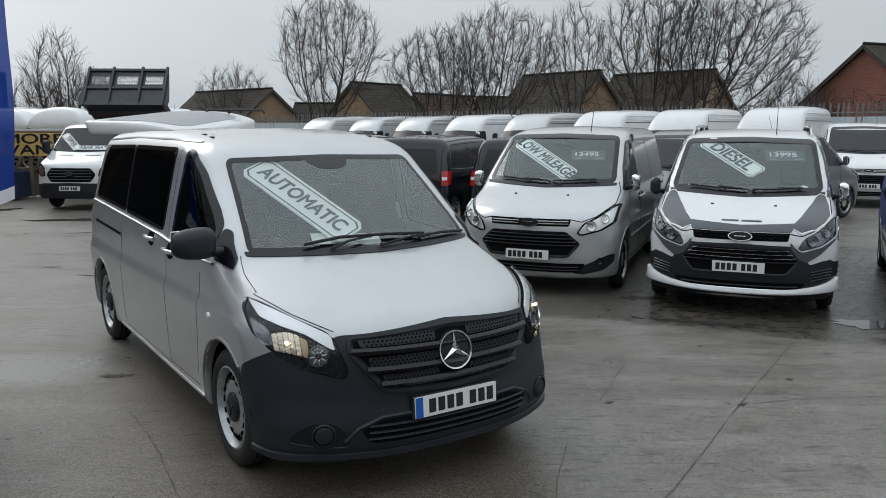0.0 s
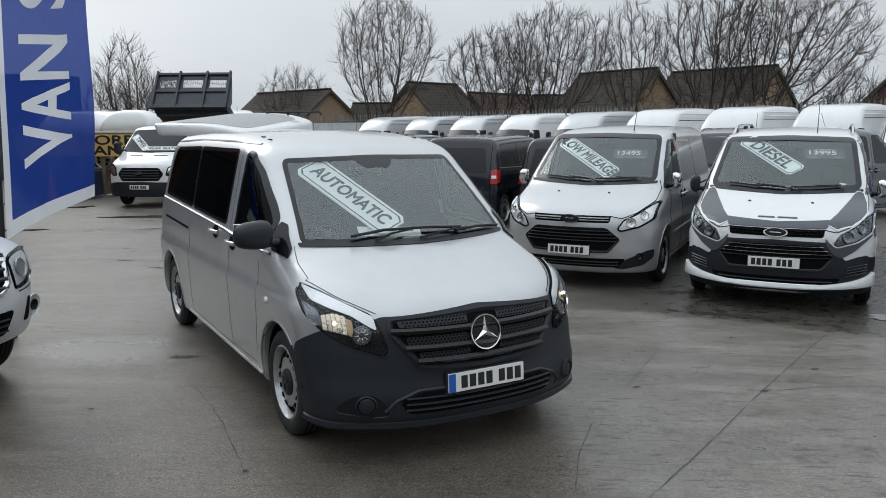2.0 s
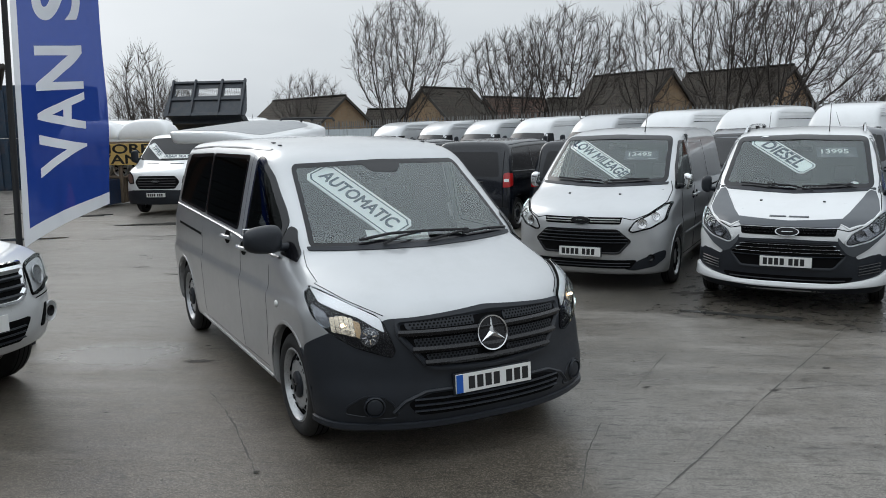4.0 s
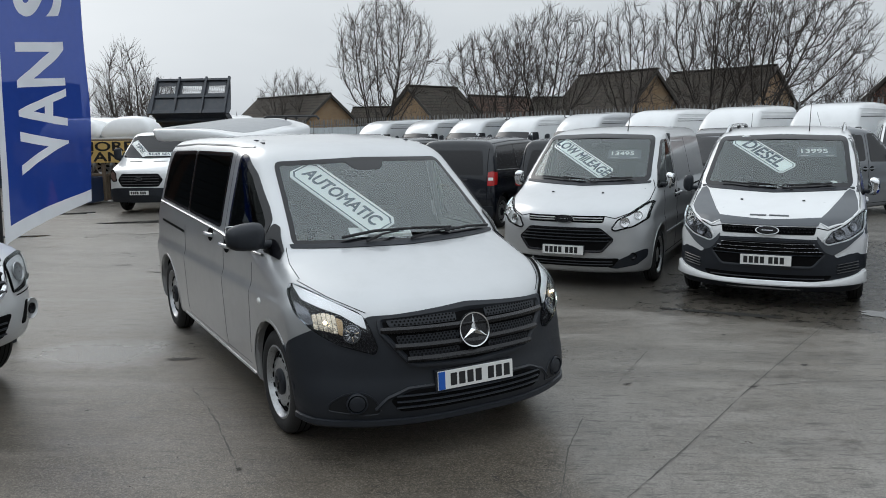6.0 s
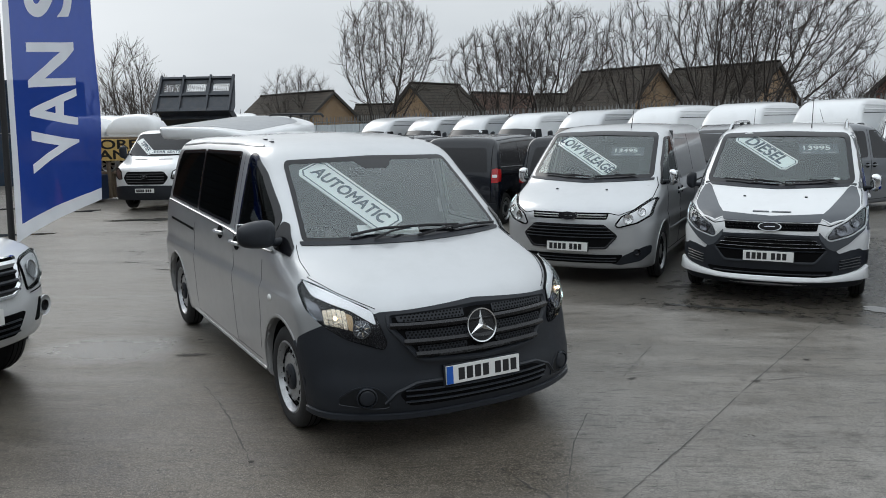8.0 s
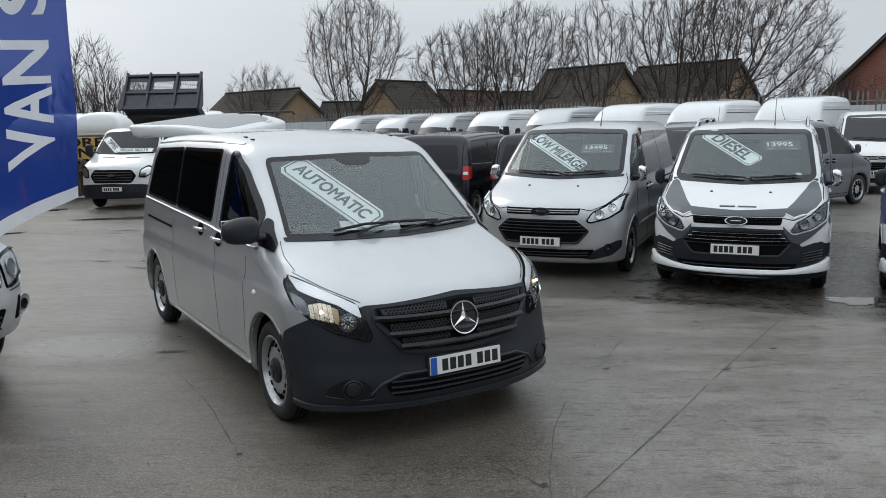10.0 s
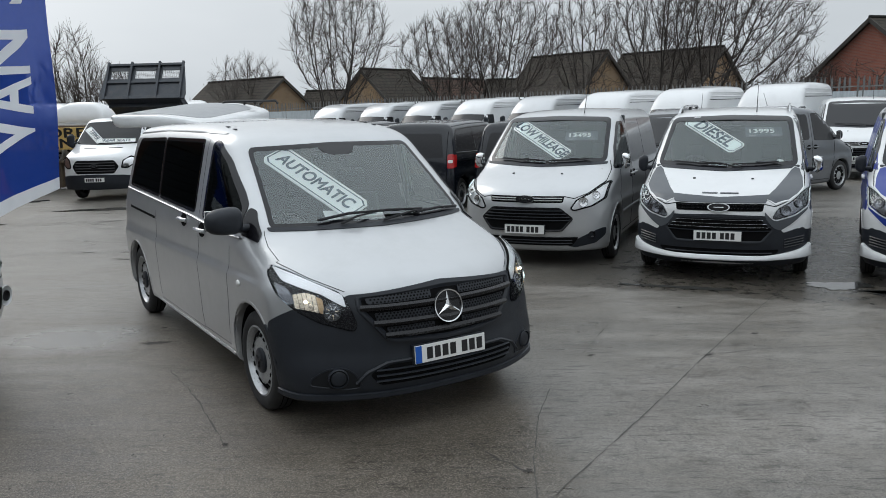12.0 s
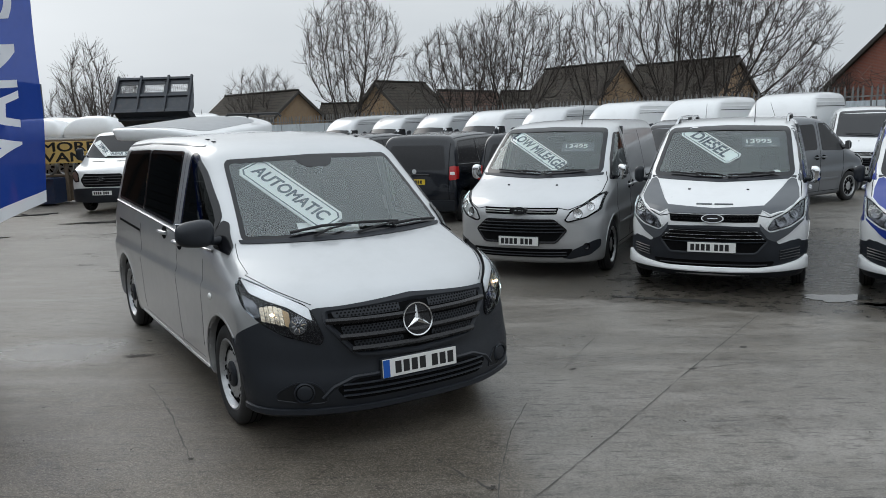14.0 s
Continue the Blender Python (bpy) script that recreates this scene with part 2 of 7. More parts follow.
# ---- smooth curves and implicit bodies ----
def curve_of(knots):
    """A smooth monotone-preserving curve through (a, b) knots, as a fast lookup."""
    a, b = np.array([k[0] for k in knots], float), np.array([k[1] for k in knots], float)
    h, d = np.diff(a), np.diff(b) / np.diff(a)
    s = np.zeros_like(a)
    s[0], s[-1] = d[0], d[-1]
    for i in range(1, len(a) - 1):
        s[i] = 0 if d[i - 1] * d[i] <= 0 else 3 * (h[i - 1] + h[i]) / ((2 * h[i] + h[i - 1]) / d[i - 1] + (h[i] + 2 * h[i - 1]) / d[i])
    g = np.linspace(a[0], a[-1], 600)
    i = np.clip(np.searchsorted(a, g) - 1, 0, len(h) - 1)
    t = (g - a[i]) / h[i]
    v = (2 * t**3 - 3 * t**2 + 1) * b[i] + (t**3 - 2 * t**2 + t) * h[i] * s[i] + (-2 * t**3 + 3 * t**2) * b[i + 1] + (t**3 - t**2) * h[i] * s[i + 1]
    return lambda q: np.interp(q, g, v)


def smax(a, b, k):
    h = np.maximum(k - np.abs(a - b), 0) / k
    return np.maximum(a, b) + h * h * k * 0.25


def van_field(s):
    """The body of a van as an implicit solid: front profile, plan rounding, sides, roof, tail, floor and wheel arches."""
    front, plan, power = curve_of(s["front"]), curve_of(s["plan"]), s.get("power", 2.8)
    side, roof, tail = curve_of(s["side"]), curve_of(s["roof"]), curve_of(s["tail"])
    half = s["half"]

    def field(x, y, z):
        ay = np.abs(y)
        t = ay / half
        e = 0.01
        slope = (front(z + e) - front(z - e)) / (2 * e)
        f = (x - front(z) + plan(z) * t**power) / np.sqrt(1 + slope**2)
        bulge = 0.0
        for ax in s["axles"]:
            r = np.sqrt((x - ax) ** 2 + (z - s["hub"]) ** 2)
            bulge = bulge + s.get("flare", 0.012) * np.exp(-(((r - s["arch"] - 0.03) / 0.05) ** 2))
        crease = s.get("crease", 0.0) * (1 / (1 + np.exp(-(z - s.get("crease_z", 0.9) - 0.02 * x) / 0.012)) - 0.5) * np.exp(-(((z - s.get("crease_z", 0.9)) / 0.16) ** 2))
        f = smax(f, ay - side(z) - bulge + crease, s.get("corner", 0.12))
        f = smax(f, z - roof(x) + s["crown"] * t**2, s.get("shoulder", 0.14))
        f = smax(f, tail(z) + 0.06 * t**4 - x, 0.09)
        f = smax(f, s["floor"] - z, 0.05)
        for ax in s["axles"]:
            c = np.maximum(np.sqrt((x - ax) ** 2 + (z - s["hub"]) ** 2) - s["arch"], 0.58 - ay)
            f = np.maximum(f, -c)
        return f

    return field


def gradient(field, p, e=0.002):
    g = np.stack([field(*(p + d).T) - field(*(p - d).T) for d in np.eye(3) * e], 1)
    return g / (2 * e)


def skin(field, lo, hi, cell, rounds=3):
    """Mesh the zero surface of a field: one vertex a cell, pulled onto the surface, and quads between."""
    axes = [np.arange(a, b + cell, cell) for a, b in zip(lo, hi)]
    v = field(*np.meshgrid(*axes, indexing="ij"))
    inside = v < 0
    corner = [(i, j, k) for i in (0, 1) for j in (0, 1) for k in (0, 1)]
    n = np.array(v.shape) - 1
    cut = lambda a, o: a[o[0]:o[0] + n[0], o[1]:o[1] + n[1], o[2]:o[2] + n[2]]
    count = sum(cut(inside, o).astype(np.int8) for o in corner)
    cells = np.argwhere((count > 0) & (count < 8))
    total, hits = np.zeros((len(cells), 3)), np.zeros(len(cells))
    for a in corner:
        for ax in range(3):
            if a[ax]:
                continue
            b = list(a)
            b[ax] = 1
            va, vb = v[tuple((cells + a).T)], v[tuple((cells + b).T)]
            cross = (va < 0) != (vb < 0)
            t = np.where(cross, va / np.where(cross, va - vb, 1), 0)
            p = cells + np.array(a, float)
            p[:, ax] += t
            total += p * cross[:, None]
            hits += cross
    p = total / hits[:, None] * cell + np.array([a[0] for a in axes])
    for _ in range(rounds):
        g = gradient(field, p)
        step = field(*p.T)[:, None] * g / np.maximum((g * g).sum(1), 0.2)[:, None]
        p = p - np.clip(step, -cell / 2, cell / 2)
    index = np.full(n, -1)
    index[tuple(cells.T)] = np.arange(len(cells))
    quads = []
    for ax in range(3):
        b, c = (ax + 1) % 3, (ax + 2) % 3
        s0, s1 = [slice(None)] * 3, [slice(None)] * 3
        s0[ax], s1[ax] = slice(0, -1), slice(1, None)
        change = inside[tuple(s0)] != inside[tuple(s1)]
        e = np.argwhere(change)
        e = e[(e[:, b] > 0) & (e[:, c] > 0) & (e[:, b] < n[b]) & (e[:, c] < n[c])]
        q = []
        for db, dc in ((1, 1), (0, 1), (0, 0), (1, 0)):
            o = e.copy()
            o[:, b] -= db
            o[:, c] -= dc
            q.append(index[tuple(o.T)])
        q = np.stack(q, 1)
        flip = ~inside[tuple(e.T)]
        q[flip] = q[flip][:, ::-1]
        quads.append(q)
    return p, np.concatenate(quads)


def cast(field, o, d, length, n=70):
    """Where rays first enter the solid."""
    ts = np.linspace(0, length, n)
    f = np.stack([field(*(o + d * t).T) for t in ts], 1)
    hit = f < 0
    i = np.where(hit.any(1), hit.argmax(1), f.argmin(1))
    lo, hi = ts[np.maximum(i - 1, 0)], ts[i]
    for _ in range(18):
        mid = (lo + hi) / 2
        inn = field(*(o + d * mid[:, None]).T) < 0
        hi, lo = np.where(inn, mid, hi), np.where(inn, lo, mid)
    return o + d * hi[:, None]


def onto(field, pts, mode):
    """Lay 2D points on a body: front (y, z), side (x, z), top (x, y), rear (y, z) or wrap (degrees, z)."""
    p = np.asarray(pts, float)
    one, nil = np.ones(len(p)), np.zeros(len(p))
    if mode == "front":
        o, d, k = np.stack([1.8 * one, p[:, 0], p[:, 1]], 1), (-1, 0, 0), 4.0
    elif mode == "rear":
        o, d, k = np.stack([-6.5 * one, p[:, 0], p[:, 1]], 1), (1, 0, 0), 5.0
    elif mode == "side":
        o, d, k = np.stack([p[:, 0], 1.3 * one, p[:, 1]], 1), (0, -1, 0), 1.3
    elif mode == "top":
        o, d, k = np.stack([p[:, 0], p[:, 1], 3.4 * one], 1), (0, 0, -1), 3.2
    else:
        a = np.radians(p[:, 0])
        way = np.stack([np.cos(a), np.sin(a), nil], 1)
        o, d, k = way * 1.9 + np.stack([nil, nil, p[:, 1]], 1), -way, 1.9
    d = np.broadcast_to(np.array(d, float), o.shape)
    q = cast(field, o, d, k, 110 if k > 2 else 60)
    g = gradient(field, q)
    return q, g / np.linalg.norm(g, axis=1)[:, None]


def outline(pts, r=0.03, step=0.045, unit=(1, 1)):
    """A closed outline with rounded corners, cut into short steps. unit scales the axes to metres."""
    u = np.array(unit, float)
    p = [np.array(q, float) * u for q in pts]
    out = []
    n = len(p)
    for i in range(n):
        a, b, c = p[i - 1], p[i], p[(i + 1) % n]
        la, lc = np.linalg.norm(a - b), np.linalg.norm(c - b)
        k = min(r, la * 0.45, lc * 0.45)
        s, e = b + (a - b) / la * k, b + (c - b) / lc * k
        for t in np.linspace(0, 1, 5):
            out.append((1 - t) ** 2 * s + 2 * t * (1 - t) * b + t * t * e)
    full = []
    for a, b in zip(out, out[1:] + out[:1]):
        m = max(1, int(np.linalg.norm(b - a) / step))
        full += [a + (b - a) * j / m for j in range(m)]
    keep = [full[0]]
    for q in full[1:]:
        if np.linalg.norm(q - keep[-1]) > 0.002:
            keep.append(q)
    return np.array(keep) / u


def within(poly, q):
    """Which of the points q lie in a closed 2D outline."""
    x, y = q[:, 0], q[:, 1]
    ins = np.zeros(len(q), bool)
    a, b = poly, np.roll(poly, -1, 0)
    for (x0, y0), (x1, y1) in zip(a, b):
        if y0 != y1:
            ins ^= ((y0 > y) != (y1 > y)) & (x < (x1 - x0) * (y - y0) / (y1 - y0) + x0)
    return ins


def inset(poly, d, unit=(1, 1)):
    u = np.array(unit, float)
    p = poly * u
    e = np.roll(p, -1, 0) - np.roll(p, 1, 0)
    nrm = np.stack([-e[:, 1], e[:, 0]], 1) / np.maximum(np.linalg.norm(e, axis=1), 1e-6)[:, None]
    area = 0.5 * np.sum(p[:, 0] * np.roll(p[:, 1], -1) - np.roll(p[:, 0], -1) * p[:, 1])
    return (p + nrm * d * (1 if area > 0 else -1)) / u


def panel(name, field, mode, poly, material, parent, off=0.004, depth=0.012, step=0.05, flip=False, label="", unit=(1, 1), dome=0.0):
    """A shell that lies on the body within an outline, off metres proud, with an edge that goes back into the body."""
    u = np.array(unit, float)
    lo, hi = poly.min(0), poly.max(0)
    gx, gy = np.meshgrid(np.arange(lo[0], hi[0], step / u[0]), np.arange(lo[1], hi[1], step / u[1]))
    grid = np.stack([gx.ravel(), gy.ravel()], 1)
    core = inset(poly, step * 0.4, unit)
    grid = grid[within(core, grid)] if len(grid) else grid
    n = len(poly)
    allp = np.concatenate([poly, grid]) if len(grid) else poly
    res = delaunay_2d_cdt([Vector(q) for q in allp * u], [(i, (i + 1) % n) for i in range(n)], [], 1, 1e-6)
    v2 = np.array([tuple(q) for q in res[0]]) / u
    tris = [tuple(f) for f in res[2]]
    q, nr = onto(field, v2, mode)
    q = q + nr * off
    if dome:
        mid = v2.mean(0)
        rad = np.abs((v2 - mid) / np.maximum((hi - lo) / 2, 1e-6)).max(1)
        q = q + nr * (dome * (1 - np.clip(rad, 0, 1) ** 2))[:, None]
    edge = {}
    for f in tris:
        for a, b in zip(f, f[1:] + f[:1]):
            edge[(a, b)] = 1
    rim = [(a, b) for a, b in edge if (b, a) not in edge]
    ids = sorted({i for e in rim for i in e})
    down = {i: len(q) + k for k, i in enumerate(ids)}
    q = np.concatenate([q, q[ids] - nr[ids] * depth])
    fn = np.cross(q[tris[0][1]] - q[tris[0][0]], q[tris[0][2]] - q[tris[0][0]])
    back = fn @ nr[tris[0][0]] < 0
    faces = tris + [(b, a, down[a], down[b]) for a, b in rim]
    if back != flip:
        faces = [f[::-1] for f in faces]
    if flip:
        q[:, 1] *= -1
    ob = mesh_object(name, q, faces, material, parent, label)
    ob.visible_shadow = name not in ("windscreen", "door_window", "lens")
    return ob


def band(name, field, mode, poly, width, material, parent, off=0.006, flip=False, unit=(1, 1), label=""):
    """A flat strip along the inside of a closed outline, on the body."""
    rows = [onto(field, inset(poly, d, unit), mode) for d in (-0.004, 0.0, width * 0.5, width)]
    n = len(poly)
    lifts = (-0.01, off, off, off * 0.5)
    q = np.concatenate([a + b * h for (a, b), h in zip(rows, lifts)])
    faces = [(k * n + i, k * n + (i + 1) % n, (k + 1) * n + (i + 1) % n, (k + 1) * n + i) for k in range(3) for i in range(n)]
    fn = np.cross(q[faces[n][1]] - q[faces[n][0]], q[faces[n][3]] - q[faces[n][0]])
    if (fn @ rows[1][1][0] < 0) != flip:
        faces = [f[::-1] for f in faces]
    if flip:
        q[:, 1] *= -1
    return mesh_object(name, q, faces, material, parent, label)


def seam(name, field, mode, pts, width, material, parent, off=0.003, flip=False, step=0.03, raise_mid=0.0, label=""):
    """A narrow strip along a line on the body: shut lines, mouldings and rails."""
    p = [np.array(q, float) for q in pts]
    k = np.concatenate([[0], np.cumsum([np.linalg.norm(b - a) for a, b in zip(p, p[1:])])])
    s = np.linspace(0, k[-1], max(3, int(k[-1] / step)))
    line = np.stack([np.interp(s, k, [q[i] for q in p]) for i in (0, 1)], 1)
    q, nr = onto(field, line, mode)
    d = np.gradient(q, axis=0)
    w = np.cross(nr, d)
    w /= np.maximum(np.linalg.norm(w, axis=1), 1e-9)[:, None]
    cols = [q + w * width * c + nr * h for c, h in ((-0.5, -0.004), (-0.5, off), (0, off + raise_mid), (0.5, off), (0.5, -0.004))]
    n = len(q)
    v = np.concatenate(cols)
    faces = [(c * n + i, c * n + i + 1, (c + 1) * n + i + 1, (c + 1) * n + i) for c in range(4) for i in range(n - 1)]
    mid = faces[(n - 1) + 1]
    fn = np.cross(v[mid[1]] - v[mid[0]], v[mid[3]] - v[mid[0]])
    if (fn @ nr[1] < 0) != flip:
        faces = [f[::-1] for f in faces]
    if flip:
        v[:, 1] *= -1
    return mesh_object(name, v, faces, material, parent, label)


# ---- vehicles ----
def wheel(van, x, side, r=0.335, y=0.86, style="steel"):
    """A road wheel on one axle end; side is 1 for the left and -1 for the right."""
    m = Matrix.Translation((x, side * y, r)) @ Matrix.Rotation(radians(-90 * side), 4, "X")
    hub = new("wheel")
    hub.parent = van
    w = 0.105
    rr = r * 0.68
    bm = lathe(bmesh.new(), [(rr, -w), (r * 0.86, -w), (r * 0.97, -w * 0.85), (r, -w * 0.6), (r, w * 0.6 - 0.11 + 0.05), (r, 0.0), (r * 0.975, 0.035), (r * 0.90, 0.055), (r * 0.78, 0.06), (rr * 1.02, 0.045), (rr, 0.03)], m, 44)
    bmesh.ops.delete(bm, geom=[f for f in bm.faces if len(f.verts) > 8], context="FACES")
    part("tyre", bm, M["rubber"], hub, "", True)
    grooves = bmesh.new()
    for h in (-0.075, -0.035, 0.0):
        lathe(grooves, [(r + 0.001, h - 0.004), (r + 0.003, h), (r + 0.001, h + 0.004)], m, 44, True)
    part("tread_groove", grooves, M["void"], hub)
    bm = lathe(bmesh.new(), [(rr * 1.03, 0.03), (rr * 1.04, 0.048), (rr * 0.99, 0.052), (rr * 0.95, 0.035), (rr * 0.90, 0.0), (rr * 0.84, 0.005), (rr * 0.72, 0.022), (rr * 0.5, 0.03), (rr * 0.34, 0.024), (rr * 0.28, 0.03), (0.02, 0.032)], m, 44)
    part("rim", bm, M["steel"], hub, "silver steel rim", True, 60)
    if style == "steel":
        for k in range(16):
            a = 2 * math.pi * k / 16
            bm = bmesh.new()
            mm = m @ Matrix.Rotation(a, 4, "Z") @ Matrix.Translation((rr * 0.785, 0, 0.0185)) @ Matrix.Rotation(radians(31), 4, "Y")
            box(bm, 0, 0, 0, 0.050, 0.033, 0.010, 0.0046, mm)
            part("vent_slot", bm, M["void"], hub, "", True)
        bm = lathe(bmesh.new(), [(rr * 0.37, 0.02), (rr * 0.37, 0.038), (rr * 0.33, 0.046), (rr * 0.13, 0.05), (0.004, 0.05)], m, 24)
        part("hub_cap", bm, M["plastic"], hub, "black plastic hub cap", True)
        for k in range(3):
            bm = box(bmesh.new(), 0.025, 0, 0.052, 0.045, 0.012, 0.006, 0.002, m @ Matrix.Rotation(2 * math.pi * k / 3 + 0.4, 4, "Z"))
            part("cap_rib", bm, M["gloss"], hub)
    else:
        for k in range(10):
            a = 2 * math.pi * k / 10
            bm = box(bmesh.new(), rr * 0.62, 0, 0.022, rr * 0.42, 0.075, 0.02, 0.006, m @ Matrix.Rotation(a, 4, "Z"))
            part("rim_gap", bm, M["void"], hub)
    return hub


def plate_of(van, m, bars, back="plate", band_col=None, w=0.52, h=0.111):
    """A number plate lying in the xy plane of m, its characters as plain bars."""
    bm = box(bmesh.new(), 0, 0, 0, w, h, 0.012, 0.003, m)
    pl = part("number_plate", bm, M[back], van, "white number plate" if back == "plate" else "yellow number plate")
    bm = box(bmesh.new(), 0, 0, 0.0062, w - 0.012, h - 0.012, 0.001, 0, m)
    x0 = -w / 2 + 0.02
    if band_col:
        part("country_band", box(bmesh.new(), -w / 2 + 0.024, 0, 0.0065, 0.044, h - 0.004, 0.002, 0, m), M["pblue"], pl, "blue band")
        x0 += 0.05
    bm.free()
    x = x0 + 0.014
    for k in range(bars):
        part("plate_bar", box(bmesh.new(), x + 0.02, 0, 0.0068, 0.042, h * 0.66, 0.002, 0, m), M["ink"], pl)
        x += 0.057 + (0.03 if k == 3 else 0)
    return pl


def facing(p, n, up=(0, 0, 1)):
    """A frame at p whose z looks along n and whose y is up."""
    z = Vector(n).normalized()
    x = Vector(up).cross(z).normalized()
    y = z.cross(x)
    return Matrix.Translation(Vector(p)) @ Matrix((x, y, z)).transposed().to_4x4()


def body_of(van, field, spec, openings, material, cell, lined=True):
    """The painted shell with its window openings, and the dark lining inside."""
    hi = (max(k[1] for k in spec["front"]) + 0.15, spec["half"] + 0.12, max(k[1] for k in spec["roof"]) + 0.12)
    lo = (min(k[1] for k in spec["tail"]) - 0.12, -hi[1], spec["floor"] - 0.08)

    def open_faces(p, q, grow):
        c = p[q].mean(1)
        n = np.cross(p[q[:, 2]] - p[q[:, 0]], p[q[:, 3]] - p[q[:, 1]])
        n /= np.maximum(np.linalg.norm(n, axis=1), 1e-9)[:, None]
        gone = np.zeros(len(q), bool)
        for mode, poly in openings:
            pl = inset(poly, grow)
            if mode == "front":
                gone |= within(pl, c[:, 1:]) & (c[:, 0] > -1.6) & (np.abs(n[:, 1]) < 0.72)
            elif mode == "rear":
                gone |= within(pl, c[:, 1:]) & (c[:, 0] < -2.5) & (np.abs(n[:, 0]) > 0.5)
            else:
                gone |= within(pl, c[:, [0, 2]]) & (np.abs(n[:, 1]) > 0.6)
        return gone

    p, q = skin(field, lo, hi, cell)
    q = q[~open_faces(p, q, 0.022)]
    body = mesh_object("body", p, q, material, van, sharp=42)
    if lined:
        inner = lambda x, y, z: field(x, y, z) + 0.05
        p, q = skin(inner, lo, hi, cell * 2.0, 3)
        q = q[~open_faces(p, q, -0.06)]
        mesh_object("cabin_lining", p, q[:, ::-1], M["lining"], van, "grey cabin lining")
    return body


def arch_lips(van, field, spec, material, dark_to=None):
    """The rolled edge of each wheel opening and the wheel well behind, its shade in near-black."""
    for ax in spec["axles"]:
        for flip in (False, True):
            r = spec["arch"]
            pts = [(ax + r * math.cos(a), spec["hub"] + r * math.sin(a)) for a in np.linspace(radians(-18), radians(198), 40)]
            pts = [(x, z) for x, z in pts if z > spec["floor"] + 0.01]
            out = [(ax + (x - ax) * 1.045, spec["hub"] + (z - spec["hub"]) * 1.045) for x, z in pts]
            seam("arch_lip", field, "side", out, 0.022, material, van, 0.002, flip, 0.03, 0.003)
            if dark_to and ax == 0.0:
                dark = [p for p in out if p[0] > 0 and p[1] < dark_to]
                seam("arch_lip", field, "side", dark, 0.045, M["plastic"], van, 0.007, flip, 0.03, 0.008)
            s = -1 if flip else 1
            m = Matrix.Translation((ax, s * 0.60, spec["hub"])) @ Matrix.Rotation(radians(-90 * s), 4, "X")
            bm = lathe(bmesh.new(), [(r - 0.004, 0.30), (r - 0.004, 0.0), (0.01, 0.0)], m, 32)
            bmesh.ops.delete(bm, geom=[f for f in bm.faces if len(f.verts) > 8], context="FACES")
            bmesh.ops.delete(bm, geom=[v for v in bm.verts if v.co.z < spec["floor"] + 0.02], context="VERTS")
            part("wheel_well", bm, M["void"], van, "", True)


def seats(van, xs, width=1.5, z=0.62, n=3):
    for x in xs:
        for k in range(n):
            y = (k - (n - 1) / 2) * width / n
            st = new("seat")
            st.parent = van
            w = width / n * 0.9
            part("cushion", box(bmesh.new(), x + 0.05, y, z, 0.5, w, 0.16, 0.05), M["seat"], st, "", True)
            part("backrest", box(bmesh.new(), 0, 0, 0.33, 0.13, w, 0.62, 0.05, Matrix.Translation((x - 0.22, y, z)) @ Matrix.Rotation(radians(-12), 4, "Y")), M["seat"], st, "", True)
            part("headrest", box(bmesh.new(), 0, 0, 0.77, 0.09, w * 0.55, 0.19, 0.04, Matrix.Translation((x - 0.22, y, z)) @ Matrix.Rotation(radians(-12), 4, "Y")), M["seat"], st, "", True)


def cabin(van, s):
    """Dashboard, steering wheel and inside mirror."""
    dz, dx, hw = s["dash_z"], s["dash_x"], s["half"] - 0.16
    bm = box(bmesh.new(), dx, 0, dz - 0.12, 0.62, hw * 2, 0.24, 0.06)
    box(bm, dx - 0.22, -0.42, dz + 0.02, 0.2, 0.42, 0.09, 0.03)
    part("dashboard", bm, M["cabin"], van, "dark grey dashboard", True)
    m = Matrix.Translation((dx - 0.42, -0.42, dz - 0.02)) @ Matrix.Rotation(radians(-62), 4, "Y")
    bm = lathe(bmesh.new(), [(0.175, -0.012), (0.19, -0.016), (0.205, 0.0), (0.19, 0.016), (0.175, 0.012)], m, 28, True)
    box(bm, 0, 0, 0, 0.34, 0.05, 0.02, 0.004, m)
    box(bm, 0, 0, 0, 0.12, 0.12, 0.04, 0.01, m)
    part("steering_wheel", bm, M["gloss"], van, "", True)
    bm = box(bmesh.new(), s["mirror_x"], 0, s["mirror_z"], 0.04, 0.26, 0.07, 0.015)
    tube(bm, [(s["mirror_x"] + 0.02, 0, s["mirror_z"] + 0.02), (s["mirror_x"] + 0.06, 0, s["mirror_z"] + 0.09)], 0.012, 8)
    part("inside_mirror", bm, M["gloss"], van, "", True)


